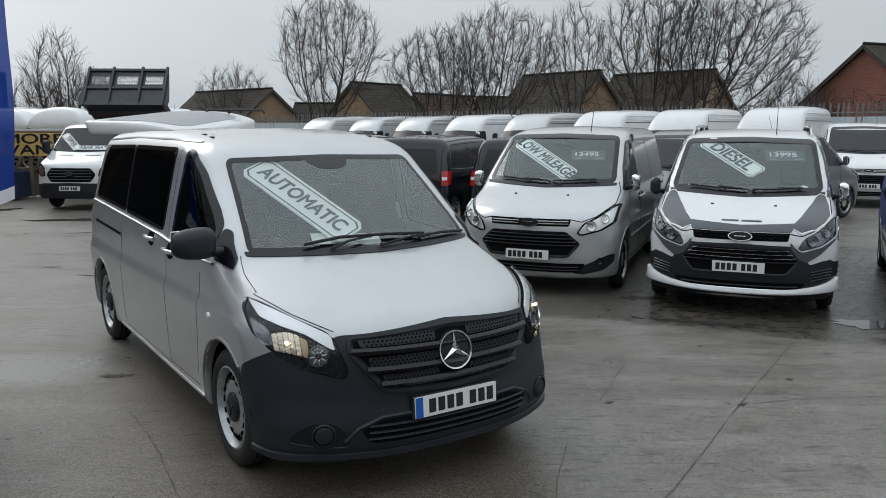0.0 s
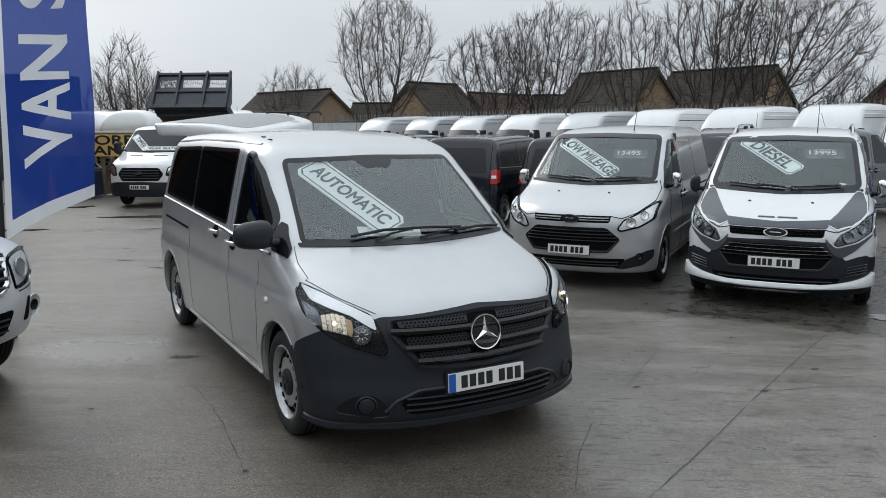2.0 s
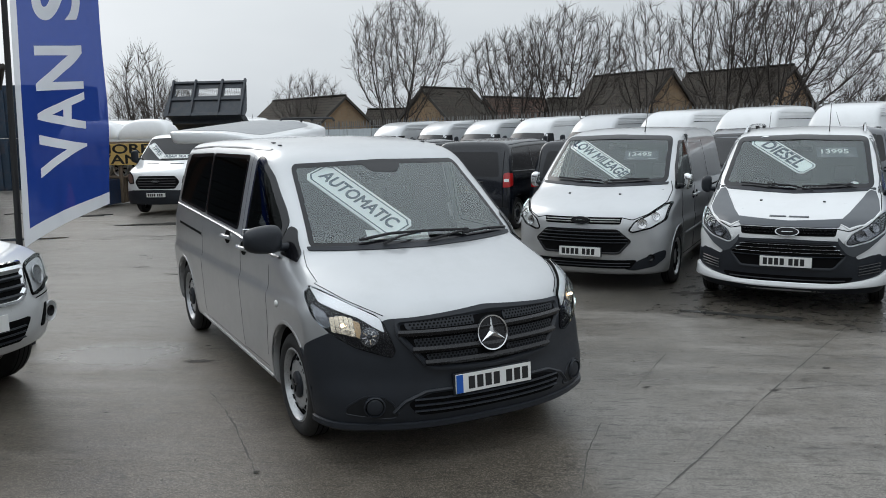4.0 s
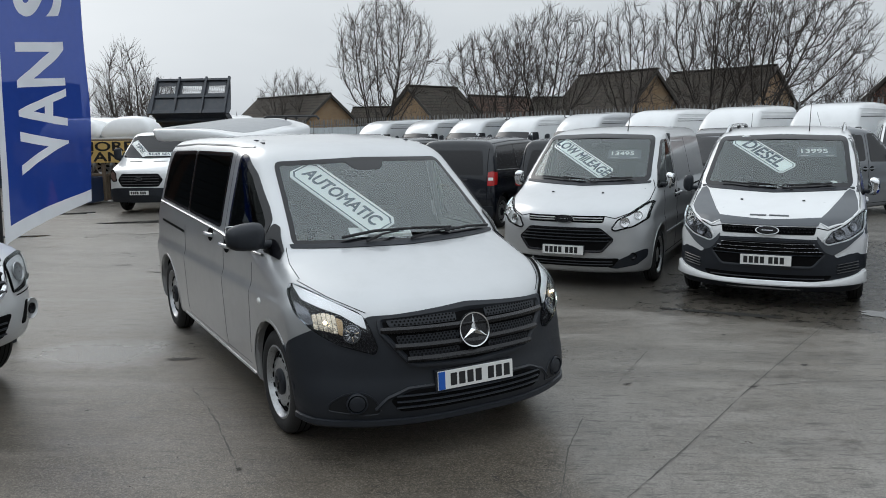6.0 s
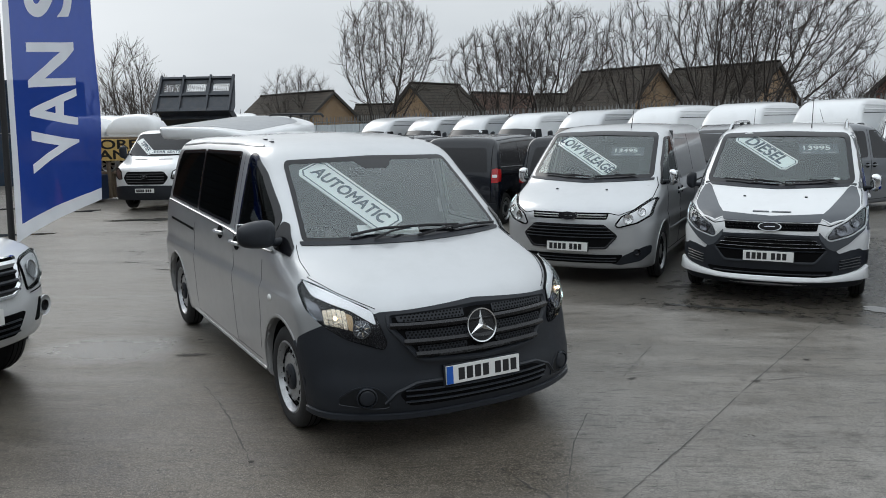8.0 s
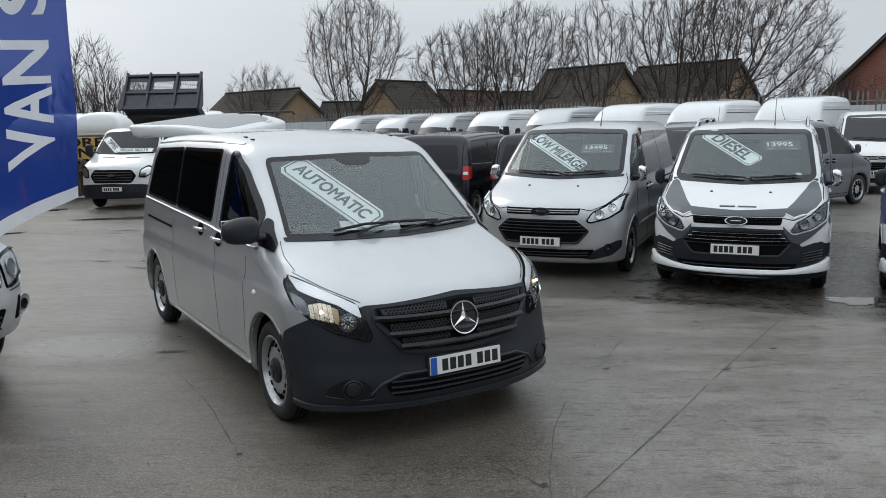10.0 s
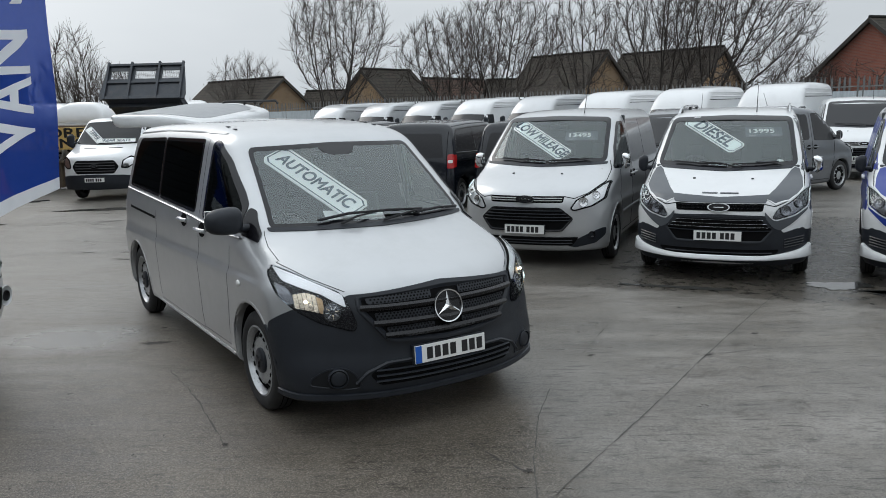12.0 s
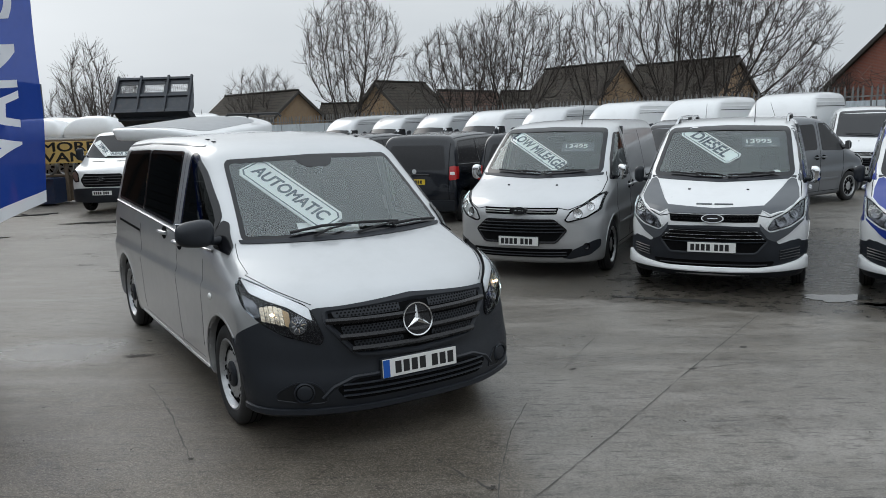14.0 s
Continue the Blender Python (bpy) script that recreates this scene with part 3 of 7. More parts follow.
def wing_mirror(van, field, x, z, side, material, size=(0.13, 0.24, 0.19), out=0.19, low=None):
    """A door mirror on its arm, with shell and glass."""
    q, n = onto(field, [(x, z)], "side")
    base = Vector((x, q[0][1], z))
    sx, sy, sz = size
    c = base + Vector((0.03, out, 0.03))
    flipm = Matrix.Diagonal((1, side, 1, 1))
    mir = new("wing_mirror")
    mir.parent = van
    f = lambda a, b, d: smax(smax(np.abs(a - c.x - 0.02 * (b - c.y) / sy) - sx / 2 + 0.35 * ((b - c.y) / sy) ** 2 * sx, np.abs(b - c.y) - sy / 2, 0.07), np.abs(d - c.z) - sz / 2 + 0.12 * sz * (b - c.y) / sy, 0.08)
    p, qd = skin(f, c - Vector((sx, sy, sz)), c + Vector((sx, sy, sz)), 0.02)
    p[:, 1] *= side
    mesh_object("shell", p, qd if side > 0 else qd[:, ::-1], material, mir)
    bm = box(bmesh.new(), c.x - sx / 2 - 0.002, c.y, c.z, 0.012, sy * 0.8, sz * 0.76, 0.004, flipm)
    part("mirror_glass", bm, M["chrome"], mir, "mirror glass")
    bm = tube(bmesh.new(), [flipm @ (base + Vector((-0.01, -0.03, -0.03))), flipm @ (base + Vector((0.01, out * 0.4, -0.03))), flipm @ (c + Vector((0, -sy * 0.3, -sz * 0.25)))], 0.028, 10)
    part("mirror_arm", bm, M["plastic"], mir, "", True)


def handle(van, field, x, z, flip, material, length=0.19):
    q, n = onto(field, [(x, z)], "side")
    s = -1 if flip else 1
    h = new("door_handle")
    h.parent = van
    y = q[0][1]
    scoop = outline([(x + length * 0.44 * math.cos(t), z + 0.055 * math.sin(t)) for t in np.linspace(0, 6.28, 13)[:-1]], 0.01, 0.03)
    panel("handle_recess", field, "side", scoop, M["void"], h, 0.002, 0.004, 0.04, flip)
    bm = tube(bmesh.new(), [(x - length / 2, s * (y + 0.008), z), (x - length * 0.42, s * (y + 0.03), z + 0.002), (x + length * 0.2, s * (y + 0.034), z + 0.004), (x + length / 2, s * (y + 0.008), z)], 0.017, 8)
    part("grip", bm, material, h, "", True)


def wiper(van, field, pts, arm_from, mat="gloss"):
    """A blade lying on the screen and the arm that carries it."""
    w = new("wiper")
    w.parent = van
    q, n = onto(field, pts, "front")
    part("blade", tube(bmesh.new(), [a + b * 0.03 for a, b in zip(q, n)], 0.010, 6), M[mat], w, "", True)
    q2, n2 = onto(field, [arm_from], "front")
    mid = (q[0] + q[-1]) / 2 + n[0] * 0.045
    part("arm", tube(bmesh.new(), [q2[0] + n2[0] * 0.02, mid * 0.5 + q2[0] * 0.5 + n2[0] * 0.03, mid], 0.009, 6, 0.006), M[mat], w, "", True)


def bowl(van, field, mode, a, b, r, material, depth=0.03, off=0.012, flip=False, aim=(1, 0, 0)):
    """A round lamp or disc set on the body, turned to look along aim."""
    q, n = onto(field, [(a, b)], mode)
    s = -1 if flip else 1
    d = (Vector(n[0]) * 0.9 + Vector(aim)).normalized()
    p = Vector(q[0]) + Vector(n[0]) * off
    p.y *= s
    d.y *= s
    m = facing(p, d)
    return lathe(bmesh.new(), [(r, 0.004), (r * 1.06, 0.0), (r * 1.02, 0.008), (r * 0.92, -0.002), (r * 0.6, -depth * 0.6), (r * 0.2, -depth), (0.003, -depth)], m, 24), m


PEOPLE = dict(
    front=[(0.15, 0.80), (0.22, 0.865), (0.32, 0.905), (0.42, 0.913), (0.54, 0.893), (0.62, 0.892), (0.76, 0.876), (0.86, 0.835), (0.93, 0.77), (0.985, 0.67), (1.05, 0.49), (1.12, 0.27), (1.18, 0.09), (1.235, 0.02), (1.40, -0.205), (1.60, -0.485), (1.78, -0.755), (1.84, -0.91), (1.95, -1.4), (2.1, -2.15)],
    plan=[(0.15, 0.35), (0.5, 0.39), (0.8, 0.45), (0.95, 0.45), (1.1, 0.42), (1.2, 0.30), (1.4, 0.26), (1.9, 0.24)],
    side=[(0.15, 0.87), (0.3, 0.925), (0.5, 0.945), (0.75, 0.952), (0.95, 0.947), (1.08, 0.935), (1.3, 0.893), (1.55, 0.840), (1.75, 0.793), (1.95, 0.725)],
    roof=[(-4.6, 1.77), (-3.8, 1.835), (-3.2, 1.868), (-2.4, 1.888), (-1.6, 1.893), (-1.1, 1.88), (0.0, 1.85), (1.2, 1.8)],
    tail=[(0.15, -3.70), (0.4, -3.83), (0.6, -3.85), (1.0, -3.82), (1.4, -3.72), (1.9, -3.52), (2.1, -3.45)],
    half=0.964, crown=0.045, floor=0.22, hub=0.335, arch=0.395, axles=(0.0, -3.25), crease=0.022, crease_z=0.90, corner=0.13, flare=0.005,
    dash_z=1.075, dash_x=-0.27, mirror_x=-0.74, mirror_z=1.60,
)
PEOPLE_FIELD = van_field(PEOPLE)
V_SCREEN = outline([(-0.755, 1.195), (0.0, 1.183), (0.755, 1.195), (0.655, 1.71), (0.0, 1.725), (-0.655, 1.71)], 0.05)
V_DOOR = outline([(-0.26, 1.16), (-1.06, 1.19), (-1.02, 1.765), (-0.93, 1.757), (-0.72, 1.648), (-0.40, 1.424), (-0.285, 1.33)], 0.05)
V_QUARTER = outline([(-0.04, 1.118), (-0.245, 1.15), (-0.275, 1.325), (-0.225, 1.305)], 0.02)
V_REAR1 = outline([(-1.265, 1.205), (-2.355, 1.235), (-2.375, 1.758), (-1.245, 1.768)], 0.05)
V_REAR2 = outline([(-2.375, 1.237), (-3.52, 1.27), (-3.42, 1.61), (-3.30, 1.73), (-2.39, 1.758)], 0.05)


def star_badge(van, m, r):
    """A round chrome emblem: ring, dark disc and three spokes."""
    b = new("grille_badge")
    b.parent = van
    part("badge_disc", lathe(bmesh.new(), [(r * 0.92, 0.0), (r * 0.9, 0.006), (0.003, 0.010)], m, 36), M["gloss"], b, "", True)
    part("badge_ring", lathe(bmesh.new(), [(r * 0.86, 0.0), (r * 0.90, 0.016), (r * 0.97, 0.018), (r, 0.0)], m, 40, True), M["chrome"], b, "chrome ring", True)
    for k in range(3):
        mm = m @ Matrix.Rotation(radians(90 + 120 * k), 4, "Z")
        bm = bmesh.new()
        tip, w = r * 0.9, r * 0.17
        vs = [bm.verts.new(mm @ Vector(p)) for p in ((tip, 0, 0.012), (w * 0.58, w, 0.010), (0, 0, 0.026), (w * 0.58, -w, 0.010))]
        bm.faces.new((vs[0], vs[1], vs[2]))
        bm.faces.new((vs[0], vs[2], vs[3]))
        part("badge_spoke", bm, M["chrome"], b)


def people_van(name, m, colour, label, cell=0.03, face=True, back=False, group=""):
    F, S = PEOPLE_FIELD, PEOPLE
    van = thing(name, m, label, "van", group)
    openings = [("front", V_SCREEN), ("side", V_DOOR)] if face else []
    body_of(van, F, S, openings, colour, cell, face)
    if face:
        arch_lips(van, F, S, colour, 0.655)
    for ax in S["axles"]:
        for s in (1, -1):
            wheel(van, ax, s, 0.338, 0.868)
    for flip in (False, True):
        panel("side_window", F, "side", V_REAR1, M["tint"] if face else M["frit"], van, 0.004, 0.008, 0.09, flip, "black privacy glass")
        panel("side_window", F, "side", V_REAR2, M["tint"] if face else M["frit"], van, 0.004, 0.008, 0.09, flip, "black privacy glass")
        for poly in (V_REAR1, V_REAR2):
            band("window_border", F, "side", poly, 0.028, M["frit"], van, 0.006, flip)
        seam("belt_moulding", F, "side", [(-0.24, 1.128), (-1.12, 1.165), (-1.26, 1.175), (-3.58, 1.24)], 0.016, colour, van, 0.010, flip, 0.05, 0.008)
        for line in ([(-0.50, 0.42), (-0.445, 0.72), (-0.41, 1.06)], [(-1.15, 0.32), (-1.15, 1.76)], [(-2.46, 0.34), (-2.46, 1.11)], [(-1.15, 0.315), (-2.46, 0.315)], [(-0.52, 0.33), (-1.15, 0.325)]):
            seam("shut_line", F, "side", line, 0.004, M["plastic"], van, 0.0012, flip)
        seam("sliding_door_rail", F, "side", [(-2.48, 1.045), (-3.45, 1.065)], 0.022, M["void"], van, 0.004, flip)
        seam("sill_moulding", F, "side", [(-0.44, 0.275), (-2.66, 0.275)], 0.022, colour, van, 0.006, flip, 0.05, 0.008)
        seam("roof_gutter", F, "side", [(-1.02, 1.808), (-1.4, 1.820), (-2.5, 1.818), (-3.42, 1.780)], 0.02, M["plastic"] if not face else colour, van, 0.004, flip, 0.05, 0.004)
    if face:
        people_van_face(van, F, colour)
    if back:
        people_van_tail(van, F)
    return van


def people_van_face(van, F, colour):
    panel("windscreen", F, "front", V_SCREEN, M["screen"], van, 0.003, 0.006, 0.08, label="clear laminated windscreen")
    band("screen_border", F, "front", V_SCREEN, 0.030, M["frit"], van, 0.005)
    tab = outline([(-0.17, 1.715), (0.17, 1.715), (0.10, 1.635), (-0.10, 1.635)], 0.04, 0.03)
    panel("sensor_patch", F, "front", tab, M["frit"], van, 0.004, 0.004, 0.04)
    for flip in (False, True):
        panel("door_window", F, "side", V_DOOR, M["doorglass"], van, 0.003, 0.006, 0.08, flip, "door glass")
        band("window_border", F, "side", V_DOOR, 0.034, M["frit"], van, 0.006, flip)
        panel("quarter_light", F, "side", V_QUARTER, M["frit"], van, 0.010, 0.016, 0.025, flip)
        handle(van, F, -1.06, 1.095, flip, colour)
        handle(van, F, -1.55, 1.125, flip, colour)
        # side repeater
        q, n = onto(F, [(-0.19, 0.84)], "side")
        bm = bmesh.new()
        s = -1 if flip else 1
        bmesh.ops.create_uvsphere(bm, u_segments=14, v_segments=8, radius=1, matrix=Matrix.Translation((-0.19, s * q[0][1], 0.84)) @ Matrix.Diagonal((0.03, 0.014, 0.022, 1)))
        part("side_repeater", bm, M["plate"], van, "clear side repeater", True)
    wing_mirror(van, F, -0.20, 1.235, -1, M["plastic"], (0.14, 0.26, 0.18), 0.19)

    # black bumper moulding round the nose
    U = (0.0155, 1.0)
    low = [(-74, 0.235), (-40, 0.235), (0, 0.225), (40, 0.235), (74, 0.235)]
    top = [(70, 0.69), (64, 0.745), (57, 0.80), (50, 0.80), (44, 0.82), (40, 0.868), (31, 0.872), (0, 0.902), (-31, 0.872), (-40, 0.868), (-44, 0.82), (-50, 0.80), (-57, 0.80), (-64, 0.745), (-70, 0.69)]
    poly = outline(low + top, 0.03, 0.04, U)
    bump = panel("bumper", F, "wrap", poly, M["plastic"], van, 0.012, 0.03, 0.045, unit=U, label="unpainted black plastic front bumper")
    # lower lip and crease
    seam("bumper_lip", F, "wrap", [(a, 0.262) for a in np.linspace(-66, 66, 60)], 0.05, M["plastic"], van, 0.022, False, 1.0, 0.012)
    # lower intake: a flat panel, the opening's shade put into its colour
    intake = outline([(-0.47, 0.325), (0.47, 0.325), (0.53, 0.40), (0.40, 0.445), (-0.40, 0.445), (-0.53, 0.40)], 0.03)
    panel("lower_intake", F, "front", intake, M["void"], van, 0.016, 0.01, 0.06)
    for z in (0.352, 0.385, 0.418):
        seam("intake_slat", F, "front", [(-0.49, z), (0, z - 0.004), (0.49, z)], 0.012, M["plastic"], van, 0.022, False, 0.04, 0.008)
    seam("intake_brow", F, "front", [(-0.60, 0.345), (-0.54, 0.41), (-0.42, 0.455), (0, 0.462), (0.42, 0.455), (0.54, 0.41), (0.60, 0.345)], 0.022, M["plastic"], van, 0.016, False, 0.03, 0.008)
    for flip in (False, True):
        fog = outline([(0.56, 0.315), (0.66, 0.308), (0.84, 0.335), (0.83, 0.385), (0.75, 0.445), (0.66, 0.450), (0.60, 0.41)], 0.045)
        panel("fog_recess", F, "front", fog, M["recess"], van, 0.014, 0.01, 0.05, flip)
        band("recess_edge", F, "front", fog, 0.012, M["plastic"], van, 0.017, flip)
        q, n = onto(F, [((-1 if flip else 1) * 0.695, 0.385)], "front")
        mm = facing(q[0] + n[0] * 0.016, Vector(n[0]) + Vector((0.7, 0, 0)))
        fc = part("fog_cover", lathe(bmesh.new(), [(0.046, -0.01), (0.046, 0.010), (0.038, 0.015), (0.003, 0.012)], mm, 28), M["plastic"], van, "round black blanking cover", True)
        part("cover_ring", lathe(bmesh.new(), [(0.062, -0.01), (0.062, 0.012), (0.055, 0.016), (0.051, -0.002)], mm, 30, True), M["plastic"], fc, "", True)
        # headlight: housing, reflectors, bright bezel and clear lens
        lamp = new("headlight")
        lamp.parent = van
        hl = outline([(0.565, 0.70), (0.585, 0.66), (0.76, 0.715), (0.857, 0.785), (0.919, 0.875), (0.906, 0.96), (0.875, 1.012), (0.76, 0.945), (0.615, 0.872)], 0.035, 0.03)
        panel("housing", F, "front", hl, M["gloss"], lamp, 0.0145, 0.02, 0.03, flip)
        band("bezel", F, "front", hl, 0.004, M["void"], lamp, 0.0185, flip)
        trim = outline([(0.874, 1.006), (0.80, 0.964), (0.70, 0.912), (0.618, 0.868), (0.612, 0.800), (0.645, 0.818), (0.72, 0.872), (0.81, 0.905), (0.872, 0.938)], 0.012, 0.03)
        panel("indicator_strip", F, "front", trim, M["lamptrim"], lamp, 0.022, 0.01, 0.03, flip, "bright strip of the lamp")
        wedge = outline([(0.903, 0.930), (0.861, 0.895), (0.85, 0.82), (0.879, 0.815), (0.908, 0.865)], 0.012, 0.03)
        panel("side_reflector", F, "front", wedge, M["smoke"], lamp, 0.019, 0.01, 0.03, flip)
        # dipped beam: a wide concave reflector in upright facets round a lit bulb
        for k in range(5):
            a, b = 0.748 + 0.021 * k, 0.748 + 0.021 * (k + 1)
            lo_a, lo_b = 0.772 + 0.24 * (a - 0.748), 0.772 + 0.24 * (b - 0.748)
            hi_a, hi_b = 0.868 + 0.30 * min(a - 0.748, 0.05) - 0.25 * max(a - 0.798, 0), 0.868 + 0.30 * min(b - 0.748, 0.05) - 0.25 * max(b - 0.798, 0)
            facet = outline([(a + 0.001, lo_a), (b - 0.001, lo_b), (b - 0.001, hi_b), (a + 0.001, hi_a)], 0.006, 0.03)
            panel("reflector", F, "front", facet, M["litref"], lamp, 0.018, 0.008, 0.02, flip, "warm lit reflector facet", dome=-0.006 if k % 2 else 0.004)
        q, n = onto(F, [((-1 if flip else 1) * 0.800, 0.832)], "front")
        bm = bmesh.new()
        bmesh.ops.create_uvsphere(bm, u_segments=12, v_segments=8, radius=0.010, matrix=Matrix.Translation(q[0] + n[0] * 0.026))
        part("bulb", bm, M["shine"], lamp, "lit bulb", True)
        am = outline([(0.724, 0.765), (0.746, 0.772), (0.748, 0.862), (0.72, 0.848)], 0.01, 0.03)
        panel("indicator_bulb", F, "front", am, M["warm"], lamp, 0.021, 0.01, 0.02, flip, "amber divider between the reflectors")
        # main beam: a round bowl with a bright rim
        q, n = onto(F, [((-1 if flip else 1) * 0.684, 0.776)], "front")
        mm = facing(q[0] + n[0] * 0.027, Vector(n[0]) + Vector((0.12, 0, 0)))
        bm = lathe(bmesh.new(), [(0.050, 0.001), (0.042, -0.006), (0.033, -0.004), (0.024, -0.009), (0.014, -0.007), (0.006, -0.011)], mm, 15)
        part("reflector", bm, M["smoke"], lamp, "bright faceted bowl")
        for k in range(8):
            a = 2 * math.pi * k / 8 + 0.2
            bm = box(bmesh.new(), 0.030, 0, -0.0015, 0.026, 0.006, 0.003, 0.001, mm @ Matrix.Rotation(a, 4, "Z"))
            part("reflector_rib", bm, M["litref"] if k % 3 == 0 else M["reflector"], lamp)
        part("reflector_rim", lathe(bmesh.new(), [(0.053, -0.006), (0.053, 0.003), (0.048, 0.004), (0.047, -0.004)], mm, 32, True), M["smoke"], lamp, "bright rim", True)
        bm = bmesh.new()
        bmesh.ops.create_uvsphere(bm, u_segments=12, v_segments=8, radius=0.009, matrix=mm @ Matrix.Translation((0, 0, -0.004)))
        part("bulb", bm, M["smoke"], lamp, "", True)
        panel("lens", F, "front", hl, M["lens"], lamp, 0.034, 0.02, 0.04, flip)
        # bonnet shut line and wing edge
        seam("bonnet_line", F, "front", [(0.79, 1.185), (0.825, 1.10), (0.828, 1.035), (0.845, 1.03), (0.75, 0.962), (0.60, 0.888)], 0.004, M["void"], van, 0.002, flip, 0.02)
    # grille: surround, three louvres, mesh insets, badge; near-black backing paints the shade behind
    gr = outline([(-0.555, 0.86), (0.0, 0.885), (0.555, 0.86), (0.56, 0.785), (0.40, 0.585), (0.0, 0.555), (-0.40, 0.585), (-0.56, 0.785)], 0.04, 0.035)
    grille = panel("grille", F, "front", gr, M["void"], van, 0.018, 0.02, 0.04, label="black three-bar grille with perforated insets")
    band("grille_frame", F, "front", gr, 0.028, M["plastic"], grille, 0.034)
    for z, w in ((0.785, 0.545), (0.695, 0.48), (0.622, 0.42)):
        seam("louvre", F, "front", [(-w, z + 0.005), (0, z), (w, z + 0.005)], 0.036, M["gloss"], grille, 0.034, False, 0.03, 0.014)
    for z, w, h in ((0.832, 0.50, 0.045), (0.738, 0.46, 0.045), (0.658, 0.40, 0.03)):
        for flip in (False, True):
            ins = outline([(0.10, z - h / 2), (w, z - h / 2), (w + 0.01, z + h / 2), (0.10, z + h / 2)], 0.012, 0.04)
            panel("mesh_inset", F, "front", ins, M["plastic"], grille, 0.026, 0.01, 0.05, flip)
    holes = bmesh.new()
    for z, w, rows in ((0.832, 0.50, 3), (0.738, 0.46, 3), (0.658, 0.40, 2)):
        pts = [(y + (0.011 if k % 2 else 0), z + (k - (rows - 1) / 2) * 0.0155) for k in range(rows) for y in np.arange(0.115, w - 0.015, 0.022)]
        pts += [(-a, b) for a, b in pts]
        q, n = onto(F, pts, "front")
        for a, b in zip(q, n):
            bmesh.ops.create_circle(holes, cap_ends=True, segments=6, radius=0.0068, matrix=facing(a + b * 0.0275, b))
    tagged(part("mesh_hole", holes, M["void"], grille), kind="stuff")
    q, n = onto(F, [(0.0, 0.75)], "front")
    star_badge(van, facing(q[0] + n[0] * 0.03, (1, 0, 0.2)), 0.106)
    # plate on its holder
    q, n = onto(F, [(0.0, 0.485)], "front")
    pm = facing((q[0][0] + 0.03, 0, 0.485), (1, 0, 0.06))
    part("plate_holder", box(bmesh.new(), 0, 0, -0.016, 0.54, 0.125, 0.02, 0.004, pm), M["plastic"], van)
    plate_of(van, pm, 7, "plate", True)
    # scuttle, wipers, cabin
    scut = outline([(-0.765, 1.182), (0, 1.168), (0.765, 1.182), (0.77, 1.205), (0.0, 1.193), (-0.77, 1.205)], 0.015, 0.04)
    panel("scuttle", F, "front", scut, M["plastic"], van, 0.006, 0.01, 0.03)
    wiper(van, F, [(-0.45, 1.218), (-0.22, 1.242), (0.10, 1.240), (0.36, 1.228)], (-0.30, 1.192))
    wiper(van, F, [(0.30, 1.212), (0.50, 1.222), (0.71, 1.212)], (0.02, 1.190))
    cabin(van, PEOPLE)
    seats(van, (-1.0,))
    seats(van, (-1.85, -2.65))
    # fixing covers in the roof channel
    for flip in (False, True):
        for x in (-1.12, -1.28):
            q, n = onto(F, [(x, 0.60 if not flip else -0.60)], "top")
            bm = box(bmesh.new(), 0, 0, 0, 0.06, 0.022, 0.012, 0.004, Matrix.Translation(q[0]))
            part("roof_cover", bm, M["plastic"], van)
        s = -1 if flip else 1
        for yy in (0.22, 0.55):
            seam("roof_rib", F, "top", [(-1.25, s * yy), (-3.6, s * yy)], 0.03, colour, van, 0.0, False, 0.08, 0.002)


def people_van_tail(van, F):
    """Tail of the van: window, lamps, door line, handle and plate."""
    win = outline([(-0.70, 1.14), (0.70, 1.14), (0.62, 1.64), (-0.62, 1.64)], 0.07)
    panel("rear_window", F, "rear", win, M["frit"], van, 0.005, 0.01, 0.08, label="black tinted tailgate glass")
    for flip in (False, True):
        la = outline([(0.80, 0.92), (0.925, 0.92), (0.90, 1.22), (0.80, 1.20)], 0.02, 0.04)
        lamp = panel("tail_light", F, "rear", la, M["red"], van, 0.012, 0.03, 0.05, flip, "red tail light")
        cl = outline([(0.815, 1.03), (0.905, 1.03), (0.90, 1.09), (0.815, 1.09)], 0.01, 0.04)
        panel("reverse_lens", F, "rear", cl, M["plate"], lamp, 0.016, 0.01, 0.05, flip)
        sl = outline([(-3.78, 0.94), (-3.62, 0.94), (-3.56, 1.20), (-3.72, 1.20)], 0.02, 0.04)
        panel("tail_light", F, "side", sl, M["red"], van, 0.010, 0.03, 0.05, flip, "red tail light")
    seam("tailgate_line", F, "rear", [(-0.76, 1.68), (-0.80, 0.50), (0.80, 0.50), (0.76, 1.68)], 0.01, M["void"], van, 0.002)
    seam("tailgate_trim", F, "rear", [(-0.35, 1.03), (0.35, 1.03)], 0.03, M["gloss"], van, 0.006, False, 0.03, 0.012)
    bp = outline([(-0.88, 0.28), (0.88, 0.28), (0.92, 0.50), (-0.92, 0.50)], 0.05)
    panel("rear_bumper", F, "rear", bp, M["plastic"], van, 0.02, 0.03, 0.08)
    q, n = onto(F, [(0, 0.88)], "rear")
    plate_of(van, facing(q[0] + n[0] * 0.012, (-1, 0, 0)), 7, "yplate")
    q, n = onto(F, [(0, 1.10)], "rear")
    part("badge", lathe(bmesh.new(), [(0.045, 0), (0.05, 0.012), (0.003, 0.014)], facing(q[0], (-1, 0, 0)), 20), M["chrome"], van, "", True)


